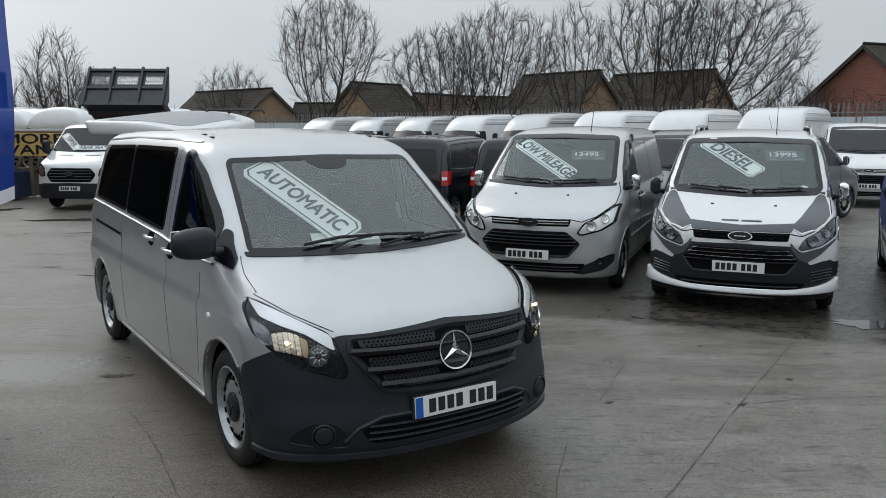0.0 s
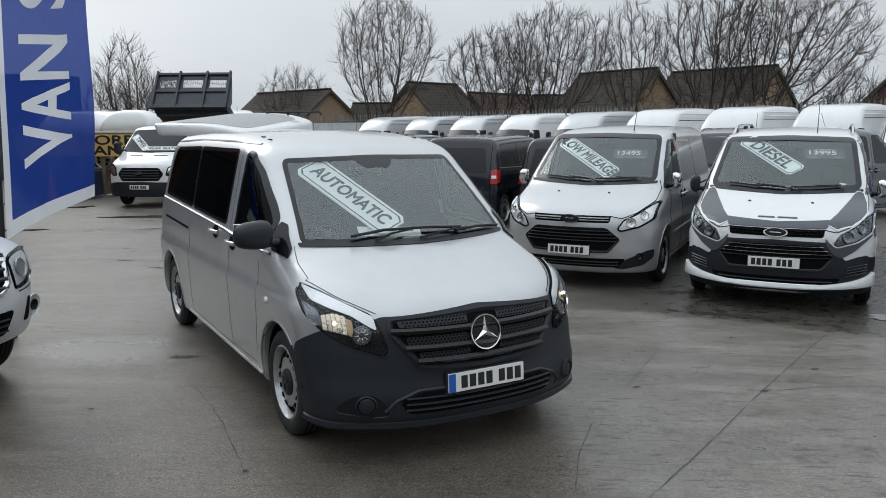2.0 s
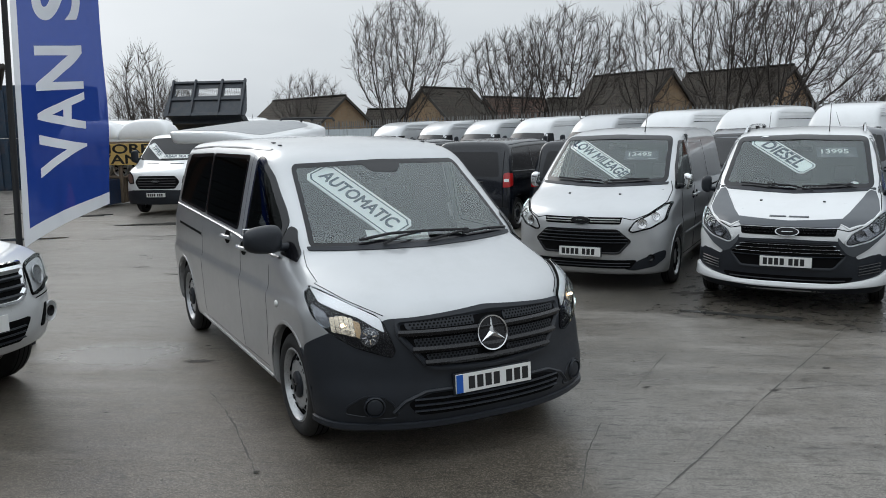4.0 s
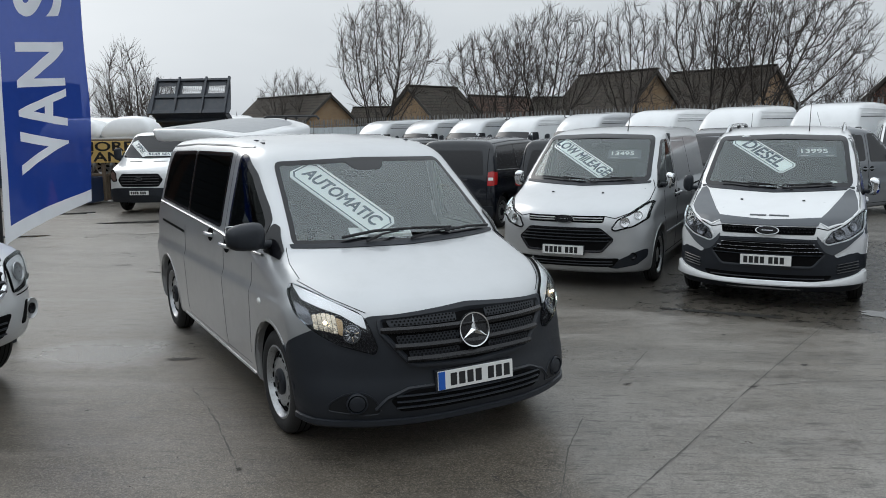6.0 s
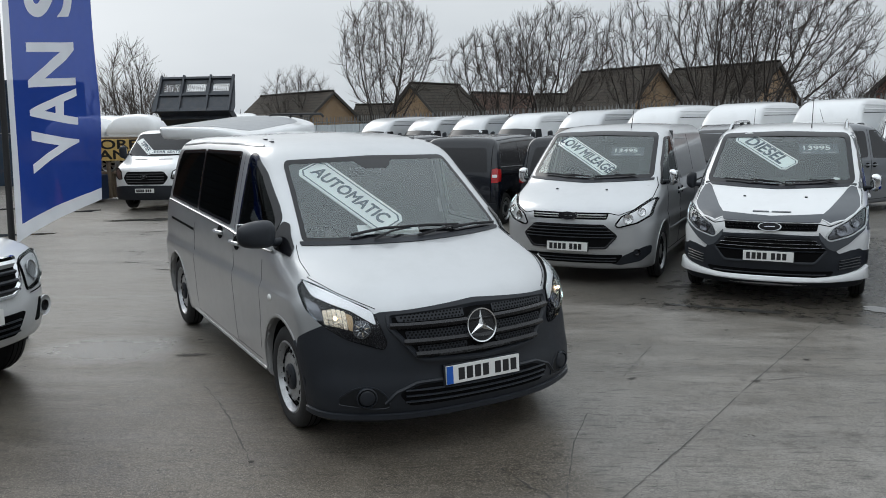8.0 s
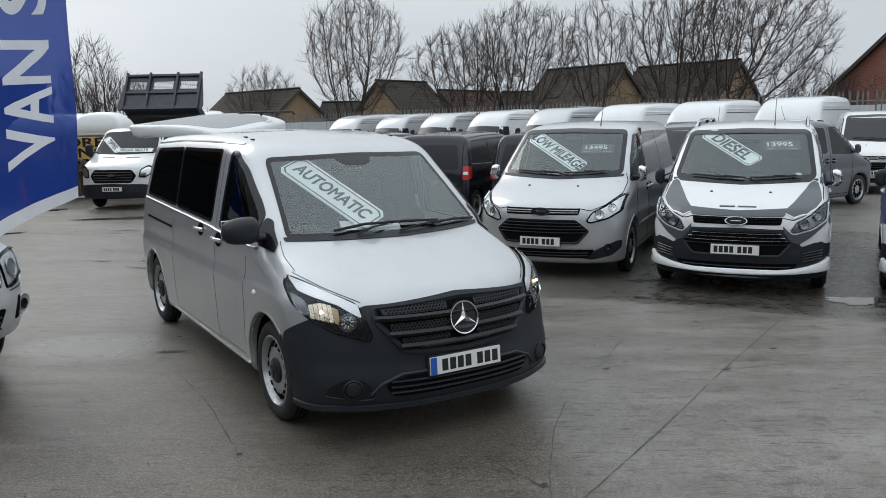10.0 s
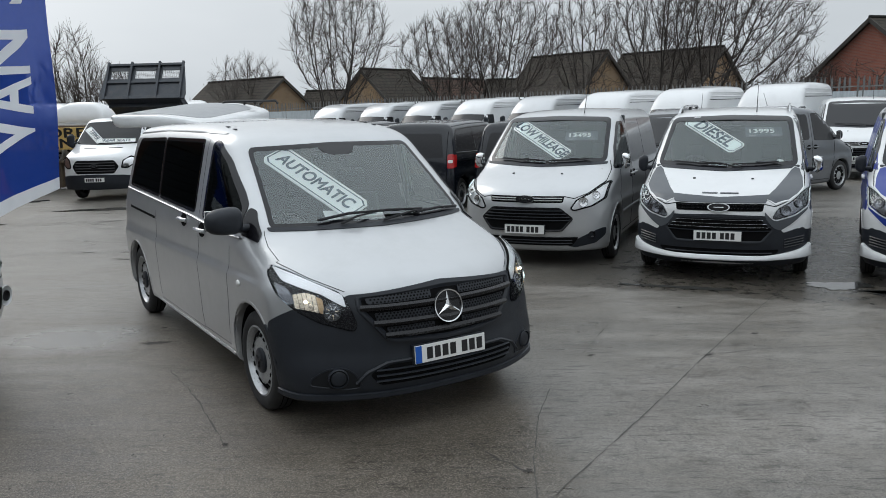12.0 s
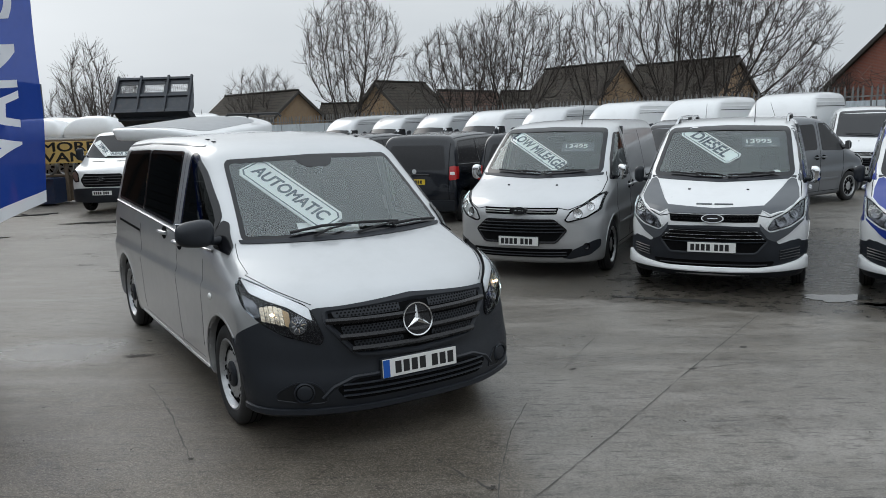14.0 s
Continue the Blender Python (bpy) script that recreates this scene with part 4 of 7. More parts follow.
PANEL = dict(
    front=[(0.10, 0.80), (0.22, 0.90), (0.36, 0.96), (0.52, 0.985), (0.70, 0.985), (0.82, 0.97), (0.91, 0.935), (0.98, 0.86), (1.05, 0.71), (1.13, 0.49), (1.20, 0.29), (1.255, 0.17), (1.32, 0.07), (1.50, -0.19), (1.70, -0.48), (1.86, -0.72), (1.92, -0.90), (2.0, -1.3), (2.2, -2.2)],
    plan=[(0.10, 0.40), (0.5, 0.44), (0.8, 0.46), (1.0, 0.46), (1.15, 0.40), (1.28, 0.30), (1.5, 0.26), (2.0, 0.24)],
    side=[(0.10, 0.90), (0.3, 0.955), (0.55, 0.975), (0.8, 0.985), (1.0, 0.98), (1.15, 0.965), (1.35, 0.925), (1.6, 0.87), (1.8, 0.815), (2.05, 0.74)],
    roof=[(-4.2, 1.93), (-3.6, 1.965), (-2.4, 1.98), (-1.4, 1.975), (-0.9, 1.955), (0.0, 1.92), (1.2, 1.9)],
    tail=[(0.10, -3.80), (0.4, -3.95), (0.7, -3.97), (1.2, -3.94), (1.8, -3.86), (2.2, -3.80)],
    half=0.986, crown=0.05, floor=0.20, hub=0.335, arch=0.40, axles=(0.0, -2.933), crease=0.02, crease_z=0.80, corner=0.12,
    dash_z=1.22, dash_x=-0.20, mirror_x=-0.72, mirror_z=1.72,
)
PANEL_FIELD = van_field(PANEL)
C_SCREEN = outline([(-0.83, 1.285), (0.0, 1.25), (0.83, 1.285), (0.735, 1.86), (0.0, 1.885), (-0.735, 1.86)], 0.08)
C_DOOR = outline([(-0.06, 1.20), (-0.45, 1.18), (-1.12, 1.20), (-1.12, 1.80), (-0.82, 1.80), (-0.35, 1.47)], 0.05)
C_HEX = outline([(-0.44, 0.775), (0.44, 0.775), (0.60, 0.635), (0.47, 0.475), (-0.47, 0.475), (-0.60, 0.635)], 0.035, 0.04)
C_LAMP = outline([(0.555, 0.76), (0.60, 0.728), (0.80, 0.778), (0.935, 0.868), (0.95, 1.06), (0.90, 1.05), (0.76, 0.94), (0.62, 0.87)], 0.03, 0.03)


def oval_badge(van, F, mode, a, b, w, h):
    q, n = onto(F, [(a, b)], mode)
    m = facing(q[0] + n[0] * 0.03, (1, 0, 0.2))
    bd = new("oval_badge")
    bd.parent = van
    part("badge_rim", lathe(bmesh.new(), [(1.0, 0.0), (0.98, 0.012), (0.88, 0.012), (0.86, 0.0)], m @ Matrix.Diagonal((w, h, 1, 1)), 28, True), M["chrome"], bd, "chrome rim", True)
    part("badge_face", lathe(bmesh.new(), [(0.9, -0.006), (0.88, 0.008), (0.01, 0.010)], m @ Matrix.Diagonal((w, h, 1, 1)), 28), M["grey"] if mode == "x" else M["gloss"], bd, "", True)
    part("badge_mark", box(bmesh.new(), 0, 0, 0.012, w * 0.9, h * 0.16, 0.003, 0.001, m), M["chrome"], bd)


def panel_van(name, m, colour, label, cell=0.032, graphics=None, dark_bumper=False, rails=False, group="", chrome_mirror=True, full=True, plate_z=0.525, glazed=False):
    """A mid-size panel van with a hexagonal grille and swept headlights."""
    F, S = PANEL_FIELD, PANEL
    van = thing(name, m, label, "van", group)
    body_of(van, F, S, [("front", C_SCREEN), ("side", C_DOOR)] if full else [], colour, cell, full)
    arch_lips(van, F, S, colour)
    for ax in S["axles"]:
        for s in (1, -1):
            wheel(van, ax, s, 0.342, 0.925, "alloy")
    panel("windscreen", F, "front", C_SCREEN, M["glass"] if full else M["frit"], van, 0.003, 0.006, 0.09, label="clear laminated windscreen")
    band("screen_border", F, "front", C_SCREEN, 0.055, M["frit"], van, 0.005)
    for flip in (False, True):
        panel("door_window", F, "side", C_DOOR, M["glass"] if full else M["frit"], van, 0.003, 0.006, 0.09, flip, "door glass")
        band("window_border", F, "side", C_DOOR, 0.035, M["frit"], van, 0.006, flip)
        for line in ([(-0.42, 0.36), (-0.30, 0.8), (-0.30, 1.17)], [(-1.20, 0.30), (-1.20, 1.82)], [(-2.42, 0.32), (-2.42, 1.80)], [(-0.42, 0.30), (-2.42, 0.30)]):
            seam("shut_line", F, "side", line, 0.010, M["void"], van, 0.0015, flip)
        seam("side_moulding", F, "side", [(-0.50, 0.56), (-2.46, 0.56)], 0.06, M["plastic"] if dark_bumper else colour, van, 0.008, flip, 0.05, 0.006)
        seam("sliding_door_rail", F, "side", [(-2.45, 1.08), (-3.75, 1.08)], 0.025, M["void"], van, 0.003, flip)
        handle(van, F, -1.08, 1.05, flip, colour)
        handle(van, F, -1.34, 1.05, flip, colour)
        win = outline([(-1.30, 1.20), (-2.36, 1.20), (-2.36, 1.76), (-1.30, 1.78)], 0.08)
        band("panel_pressing", F, "side", win, 0.02, colour, van, 0.006, flip)
        if glazed:
            for x0, x1 in ((-1.30, -2.36), (-2.46, -3.70)):
                gw = outline([(x0, 1.22), (x1, 1.22), (x1, 1.76), (x0, 1.78)], 0.09)
                panel("side_window", F, "side", gw, M["frit"], van, 0.010, 0.016, 0.09, flip, "dark side glass")
        wing_mirror(van, F, -0.26, 1.26, -1 if flip else 1, M["chrome"] if chrome_mirror and not (flip and graphics) else M["plastic"], (0.10, 0.13, 0.23), 0.105)
        # lamps
        lamp = new("headlight")
        lamp.parent = van
        panel("housing", F, "front", C_LAMP, M["smoke"] if graphics else M["lamptrim"], lamp, 0.006, 0.02, 0.04, flip)
        band("bezel", F, "front", C_LAMP, 0.018, M["void"], lamp, 0.010, flip)
        for yy, zz, r in ((0.70, 0.835, 0.060), (0.83, 0.91, 0.052)):
            bm, mm = bowl(van, F, "front", yy, zz, r, None, 0.010, 0.019, flip, (0.15, 0, 0))
            part("reflector", bm, M["smoke"] if graphics else M["reflector"], lamp, "", True)
            bm = bmesh.new()
            bmesh.ops.create_uvsphere(bm, u_segments=10, v_segments=6, radius=0.022, matrix=mm @ Matrix.Translation((0, 0, -0.012)))
            part("bulb", bm, M["lens"], lamp, "", True)
        panel("lens", F, "front", C_LAMP, M["lens"], lamp, 0.028, 0.02, 0.05, flip)
        # bonnet edges and fog recess
        seam("bonnet_line", F, "front", [(0.86, 1.30), (0.90, 1.20), (0.90, 1.07), (0.75, 0.945), (0.60, 0.885), (0.47, 0.915)], 0.010, M["void"], van, 0.002, flip, 0.02)
        fog = [(0.66, 0.44), (0.88, 0.50), (0.93, 0.60), (0.90, 0.64), (0.66, 0.56)] if dark_bumper else [(0.52, 0.285), (0.66, 0.385), (0.88, 0.49), (0.95, 0.505), (0.94, 0.40), (0.84, 0.31), (0.62, 0.265)]
        fog = outline(fog, 0.03, 0.04)
        panel("fog_recess", F, "front", fog, M["plastic"], van, 0.006, 0.01, 0.05, flip)
        if not dark_bumper:
            bm, mm = bowl(van, F, "front", 0.80, 0.425, 0.042, None, 0.02, 0.016, flip)
            part("fog_lamp", bm, M["gloss"], van, "round fog lamp", True)
        q, n = onto(F, [(0.33 * (-1 if flip else 1), 1.155)], "front")
        part("washer_jet", box(bmesh.new(), 0, 0, 0.004, 0.03, 0.02, 0.014, 0.004, facing(q[0], n[0])), M["ink"], van)
    # upper grille slot, hexagonal grille, lower intake
    up = outline([(-0.485, 0.915), (0.485, 0.915), (0.47, 0.835), (-0.47, 0.835)], 0.02, 0.04)
    panel("upper_grille", F, "front", up, M["void"], van, 0.006, 0.02, 0.05)
    for z in (0.86, 0.888):
        seam("grille_bar", F, "front", [(-0.46, z), (0.46, z)], 0.012, M["gloss"] if graphics else M["lamptrim"], van, 0.014, False, 0.04, 0.008)
    if dark_bumper:
        U = (0.0165, 1.0)
        low = [(-72, 0.215), (-40, 0.205), (0, 0.20), (40, 0.205), (72, 0.215)]
        top = [(68, 0.60), (60, 0.605), (50, 0.63), (40, 0.585), (36, 0.70), (30, 0.785), (0, 0.80), (-30, 0.785), (-36, 0.70), (-40, 0.585), (-50, 0.63), (-60, 0.605), (-68, 0.60)]
        panel("bumper", F, "wrap", outline(low + top, 0.03, 0.04, U), M["plastic"], van, 0.010, 0.03, 0.05, unit=U, label="black plastic lower bumper")
        ang = np.linspace(-61, 61, 70)
        hi_z = 0.318 + 0.17 * np.abs(ang / 66) ** 3.5
        lo_z = 0.268 + 0.04 * np.abs(ang / 66) ** 2
        q, n = onto(F, np.stack([ang, np.maximum(hi_z, 0.235)], 1), "wrap")
        flat = n * [1, 1, 0]
        flat /= np.linalg.norm(flat, axis=1)[:, None]
        q[:, 2] = hi_z
        q2 = q.copy()
        q2[:, 2] = lo_z
        v = np.concatenate([q - flat * 0.03, q + flat * 0.03, q + flat * 0.045 + [0, 0, -0.015], q2 + flat * 0.055 + [0, 0, 0.015], q2 + flat * 0.05, q2 - flat * 0.05])
        k = len(ang)
        faces = [(r * k + i, r * k + i + 1, (r + 1) * k + i + 1, (r + 1) * k + i) for r in range(5) for i in range(k - 1)]
        mesh_object("splitter", v, faces, M["white"], van, "white add-on front splitter")
        for flip in (False, True):
            for z in (0.42, 0.45, 0.48, 0.51):
                seam("vent_slat", F, "front", [(0.70, z), (0.90, z + 0.03)], 0.014, M["gloss"], van, 0.016, flip, 0.03, 0.006)
    hexg = panel("hexagon_grille", F, "front", C_HEX, M["void"], van, 0.014, 0.02, 0.05)
    band("grille_frame", F, "front", C_HEX, 0.028, M["plastic"] if graphics else M["gloss"], hexg, 0.022)
    for z, w in ((0.735, 0.47), (0.695, 0.51), (0.655, 0.55), (0.615, 0.55)):
        seam("grille_bar", F, "front", [(-w, z), (w, z)], 0.012 if graphics else 0.014, M["chrome"] if graphics and z > 0.65 else M["plastic"], hexg, 0.022, False, 0.04, 0.008)
    intake = outline([(-0.58, 0.295), (0.58, 0.295), (0.66, 0.40), (-0.66, 0.40)], 0.03, 0.04)
    panel("lower_intake", F, "front", intake, M["void"], van, 0.013, 0.01, 0.06)
    for z in (0.325, 0.36):
        seam("intake_slat", F, "front", [(-0.58, z), (0.58, z)], 0.012, M["chrome"] if graphics and z < 0.33 else M["plastic"], van, 0.018, False, 0.05, 0.006)
    oval_badge(van, F, "front", 0.0, 0.868, 0.125, 0.05)
    q, n = onto(F, [(0.0, plate_z)], "front")
    plate_of(van, facing((q[0][0] + 0.035, 0, plate_z), (1, 0, 0.04)), 7)
    part("plate_holder", box(bmesh.new(), q[0][0] + 0.008, 0, plate_z, 0.04, 0.53, 0.12, 0.006), M["plastic"], van)
    wiper(van, F, [(-0.60, 1.315), (-0.3, 1.295), (0.02, 1.287)], (0.20, 1.25))
    wiper(van, F, [(0.08, 1.287), (0.35, 1.295), (0.60, 1.315)], (0.64, 1.28))
    scut = outline([(-0.84, 1.262), (0, 1.228), (0.84, 1.262), (0.84, 1.29), (0.0, 1.258), (-0.84, 1.29)], 0.015, 0.04)
    panel("scuttle", F, "front", scut, M["plastic"], van, 0.006, 0.01, 0.03)
    # aerial
    q, n = onto(F, [(-1.02, 0.30)], "top")
    a = Vector(q[0])
    part("aerial", tube(bmesh.new(), [a, a + Vector((-0.02, 0, 0.04)), a + Vector((-0.20, 0, 0.36))], 0.009, 6, 0.003), M["ink"], van, "", True)
    if rails:
        for s in (1, -1):
            q, n = onto(F, [(x, s * 0.70) for x in np.linspace(-1.05, -3.6, 12)], "top")
            lift = [0.01] + [0.06] * 10 + [0.01]
            part("roof_rail", tube(bmesh.new(), [Vector(p) + Vector((0, 0, h)) for p, h in zip(q, lift)], 0.018, 8), M["chrome"], van, "polished roof rail", True)
            for i in (1, 6, 10):
                p = Vector(q[i])
                part("rail_foot", box(bmesh.new(), p.x, p.y, p.z + 0.02, 0.16, 0.045, 0.06, 0.015), M["ink"], van)
    if graphics:
        g = M[graphics]
        for flip in (False, True):
            wing = outline([(0.82, 0.48), (0.58, 0.58), (0.28, 0.67), (0.06, 0.735), (-0.02, 0.78), (-0.03, 0.85), (0.12, 0.885), (0.34, 0.895), (0.55, 0.83), (0.70, 0.745), (0.83, 0.60)], 0.02, 0.03)
            panel("bonnet_graphic", F, "top", wing, g, van, 0.006, 0.006, 0.04, flip, "grey bonnet graphic" if graphics == "grey" else "blue bonnet graphic")
            band("graphic_pinstripe", F, "top", wing, 0.012, M["white"], van, 0.0075, flip)
            seam("lamp_pinstripe", F, "front", list(C_LAMP) + [C_LAMP[0]], 0.016, M["white"], van, 0.012, flip, 0.03)
            chin = outline([(0.49, 0.83), (0.56, 0.745), (0.62, 0.725), (0.80, 0.785), (0.93, 0.885), (0.94, 0.84), (0.78, 0.69), (0.66, 0.615), (0.58, 0.65), (0.50, 0.76)], 0.02, 0.03)
            panel("bumper_graphic", F, "front", chin, g, van, 0.011 if dark_bumper else 0.003, 0.006, 0.05, flip, "grey bumper graphic" if graphics == "grey" else "blue bumper graphic")
            side = outline([(0.42, 0.97), (0.22, 1.05), (-0.02, 1.11), (-0.25, 1.14), (-1.18, 1.16), (-1.18, 0.72), (-0.50, 0.66), (0.10, 0.80), (0.50, 0.82)], 0.04)
            panel("side_graphic", F, "side", side, g, van, 0.003, 0.004, 0.06, flip)
            rear = outline([(-1.22, 1.80), (-3.70, 1.78), (-3.75, 0.70), (-3.35, 0.66), (-2.6, 0.66), (-1.22, 0.66)], 0.05)
            panel("side_graphic", F, "side", rear, g, van, 0.003, 0.004, 0.08, flip)
            pil = outline([(-0.95, 1.87), (-0.50, 1.56), (-0.02, 1.235), (-0.16, 1.235), (-0.80, 1.83), (-1.10, 1.85)], 0.02)
            panel("pillar_graphic", F, "side", pil, g, van, 0.003, 0.004, 0.05, flip)
        strip = outline([(-0.53, 1.005), (0.0, 0.98), (0.53, 1.005), (0.50, 0.925), (-0.50, 0.925)], 0.015, 0.04)
        panel("bonnet_graphic", F, "front", strip, g, van, 0.009, 0.006, 0.025)
        for k in range(2):
            y0, y1 = ((-0.20, -0.03), (0.0, 0.20))[k]
            seam("lettering_bar", F, "front", [(y0, 1.02), (y1, 1.02)], 0.022, g, van, 0.008, False, 0.03)
    if full:
        cabin(van, S)
        seats(van, (-0.85,))
        part("bulkhead", box(bmesh.new(), -1.32, 0, 1.05, 0.04, 1.66, 1.66, 0.02), M["cabin"], van, "dark load bulkhead")
    return van


TIPPER_CAB = dict(
    front=[(0.15, 0.84), (0.3, 0.95), (0.5, 0.985), (0.8, 0.98), (1.0, 0.955), (1.12, 0.90), (1.20, 0.78), (1.30, 0.52), (1.38, 0.32), (1.44, 0.20), (1.7, -0.10), (1.95, -0.40), (2.08, -0.56), (2.15, -0.75), (2.3, -1.3)],
    plan=[(0.15, 0.34), (0.5, 0.36), (1.0, 0.38), (1.3, 0.34), (1.45, 0.24), (2.2, 0.22)],
    side=[(0.15, 0.92), (0.4, 0.98), (0.8, 1.0), (1.2, 0.99), (1.45, 0.965), (1.8, 0.90), (2.05, 0.84), (2.3, 0.76)],
    roof=[(-1.6, 2.14), (-1.0, 2.16), (-0.6, 2.16), (0.0, 2.12), (1.2, 2.1)],
    tail=[(0.15, -1.10), (1.0, -1.12), (2.3, -1.06)],
    half=1.0, crown=0.05, floor=0.30, hub=0.355, arch=0.42, axles=(0.0,), corner=0.12, dash_z=1.36, dash_x=-0.10, mirror_x=-0.45, mirror_z=1.95,
)
HIGH = dict(
    front=[(0.2, 0.84), (0.4, 0.95), (0.6, 0.985), (0.9, 0.97), (1.12, 0.90), (1.22, 0.74), (1.35, 0.40), (1.44, 0.20), (1.7, -0.10), (1.82, -0.23), (1.90, -0.29), (2.12, -0.52), (2.35, -0.92), (2.46, -1.30), (2.52, -1.9), (2.75, -3.0)],
    plan=[(0.2, 0.34), (1.0, 0.38), (1.3, 0.34), (1.45, 0.24), (2.1, 0.22), (2.5, 0.30)],
    side=[(0.2, 0.93), (0.5, 0.98), (0.9, 1.0), (1.3, 0.98), (1.7, 0.93), (2.05, 0.87), (2.3, 0.83), (2.6, 0.74)],
    roof=[(-4.9, 2.46), (-4.4, 2.50), (-2.5, 2.53), (-1.4, 2.53), (1.2, 2.5)],
    tail=[(0.2, -4.62), (1.5, -4.62), (2.6, -4.50)],
    half=1.0, crown=0.05, floor=0.28, hub=0.355, arch=0.42, axles=(0.0, -3.3), corner=0.12, shoulder=0.2, dash_z=1.36, dash_x=-0.10, mirror_x=-0.45, mirror_z=1.95,
)
PICKUP = dict(
    front=[(0.30, 0.70), (0.40, 0.80), (0.52, 0.87), (0.66, 0.89), (0.80, 0.865), (0.92, 0.83), (1.00, 0.76), (1.05, 0.60), (1.09, 0.25), (1.13, -0.15), (1.17, -0.42), (1.25, -0.55), (1.5, -0.95), (1.68, -1.28), (1.75, -1.6), (1.9, -2.3)],
    plan=[(0.30, 0.34), (0.6, 0.42), (0.9, 0.40), (1.05, 0.34), (1.2, 0.24), (1.9, 0.2)],
    side=[(0.30, 0.82), (0.5, 0.90), (0.8, 0.915), (1.0, 0.90), (1.12, 0.86), (1.4, 0.78), (1.7, 0.68), (1.9, 0.62)],
    roof=[(-4.6, 1.12), (-3.1, 1.14), (-2.9, 1.20), (-2.55, 1.66), (-2.3, 1.75), (-1.8, 1.78), (-1.4, 1.76), (-0.6, 1.74), (1.2, 1.7)],
    tail=[(0.30, -4.2), (0.8, -4.25), (1.9, -4.2)],
    half=0.915, crown=0.05, floor=0.36, hub=0.375, arch=0.46, axles=(0.0, -3.085), corner=0.11, flare=0.03, dash_z=1.1, dash_x=-0.6, mirror_x=-1.0, mirror_z=1.6,
)
HIGH_FIELD, TIPPER_CAB_FIELD, PICKUP_FIELD = van_field(HIGH), van_field(TIPPER_CAB), van_field(PICKUP)
T_SCREEN = outline([(-0.86, 1.46), (0.0, 1.43), (0.86, 1.46), (0.76, 2.02), (0.0, 2.05), (-0.76, 2.02)], 0.08)
H_TOP = outline([(-0.86, 1.46), (0.0, 1.43), (0.86, 1.46), (0.80, 1.80), (0.0, 1.83), (-0.80, 1.80)], 0.08)


def big_van_face(van, F, screen, top):
    """Front of a large van: screen, trapezoid grille, lamps, dark bumper."""
    panel("windscreen", F, "front", screen, M["frit"], van, 0.004, 0.006, 0.10, label="dark windscreen")
    gr = outline([(-0.50, 1.06), (0.50, 1.06), (0.62, 0.90), (0.50, 0.72), (-0.50, 0.72), (-0.62, 0.90)], 0.05, 0.05)
    g = panel("grille", F, "front", gr, M["void"], van, 0.006, 0.02, 0.07, label="black trapezoid grille")
    for z in (0.78, 0.85, 0.92, 0.99):
        seam("grille_bar", F, "front", [(-0.52, z), (0.52, z)], 0.03, M["gloss"], g, 0.014, False, 0.06, 0.01)
    oval_badge(van, F, "front", 0.0, 0.92, 0.10, 0.045)
    U = (0.0165, 1.0)
    bp = outline([(-66, 0.32), (0, 0.31), (66, 0.32), (62, 0.62), (40, 0.68), (0, 0.70), (-40, 0.68), (-62, 0.62)], 0.04, 0.06, U)
    panel("bumper", F, "wrap", bp, M["plastic"], van, 0.012, 0.03, 0.08, unit=U, label="black plastic bumper")
    q, n = onto(F, [(0.0, 0.56)], "front")
    plate_of(van, facing((q[0][0] + 0.03, 0, 0.56), (1, 0, 0)), 7)
    for flip in (False, True):
        hl = outline([(0.66, 0.86), (0.80, 0.84), (0.93, 0.94), (0.95, 1.12), (0.86, 1.16), (0.70, 1.06)], 0.03, 0.05)
        lamp = panel("headlight", F, "front", hl, M["chrome"], van, 0.010, 0.02, 0.06, flip, "clear headlight")
        band("bezel", F, "front", hl, 0.03, M["void"], lamp, 0.014, flip)
        dw = outline([(0.0, 1.42), (-0.80, 1.42), (-0.80, top), (0.52 - top * 0.485, top)], 0.06)
        panel("door_window", F, "side", dw, M["frit"], van, 0.004, 0.006, 0.10, flip)
        wing_mirror(van, F, -0.05, 1.52, -1 if flip else 1, M["plastic"], (0.14, 0.20, 0.34), 0.20)
        seam("bonnet_vent", F, "front", [(0.16, 1.36), (0.52, 1.36)], 0.04, M["ink"], van, 0.004, flip)


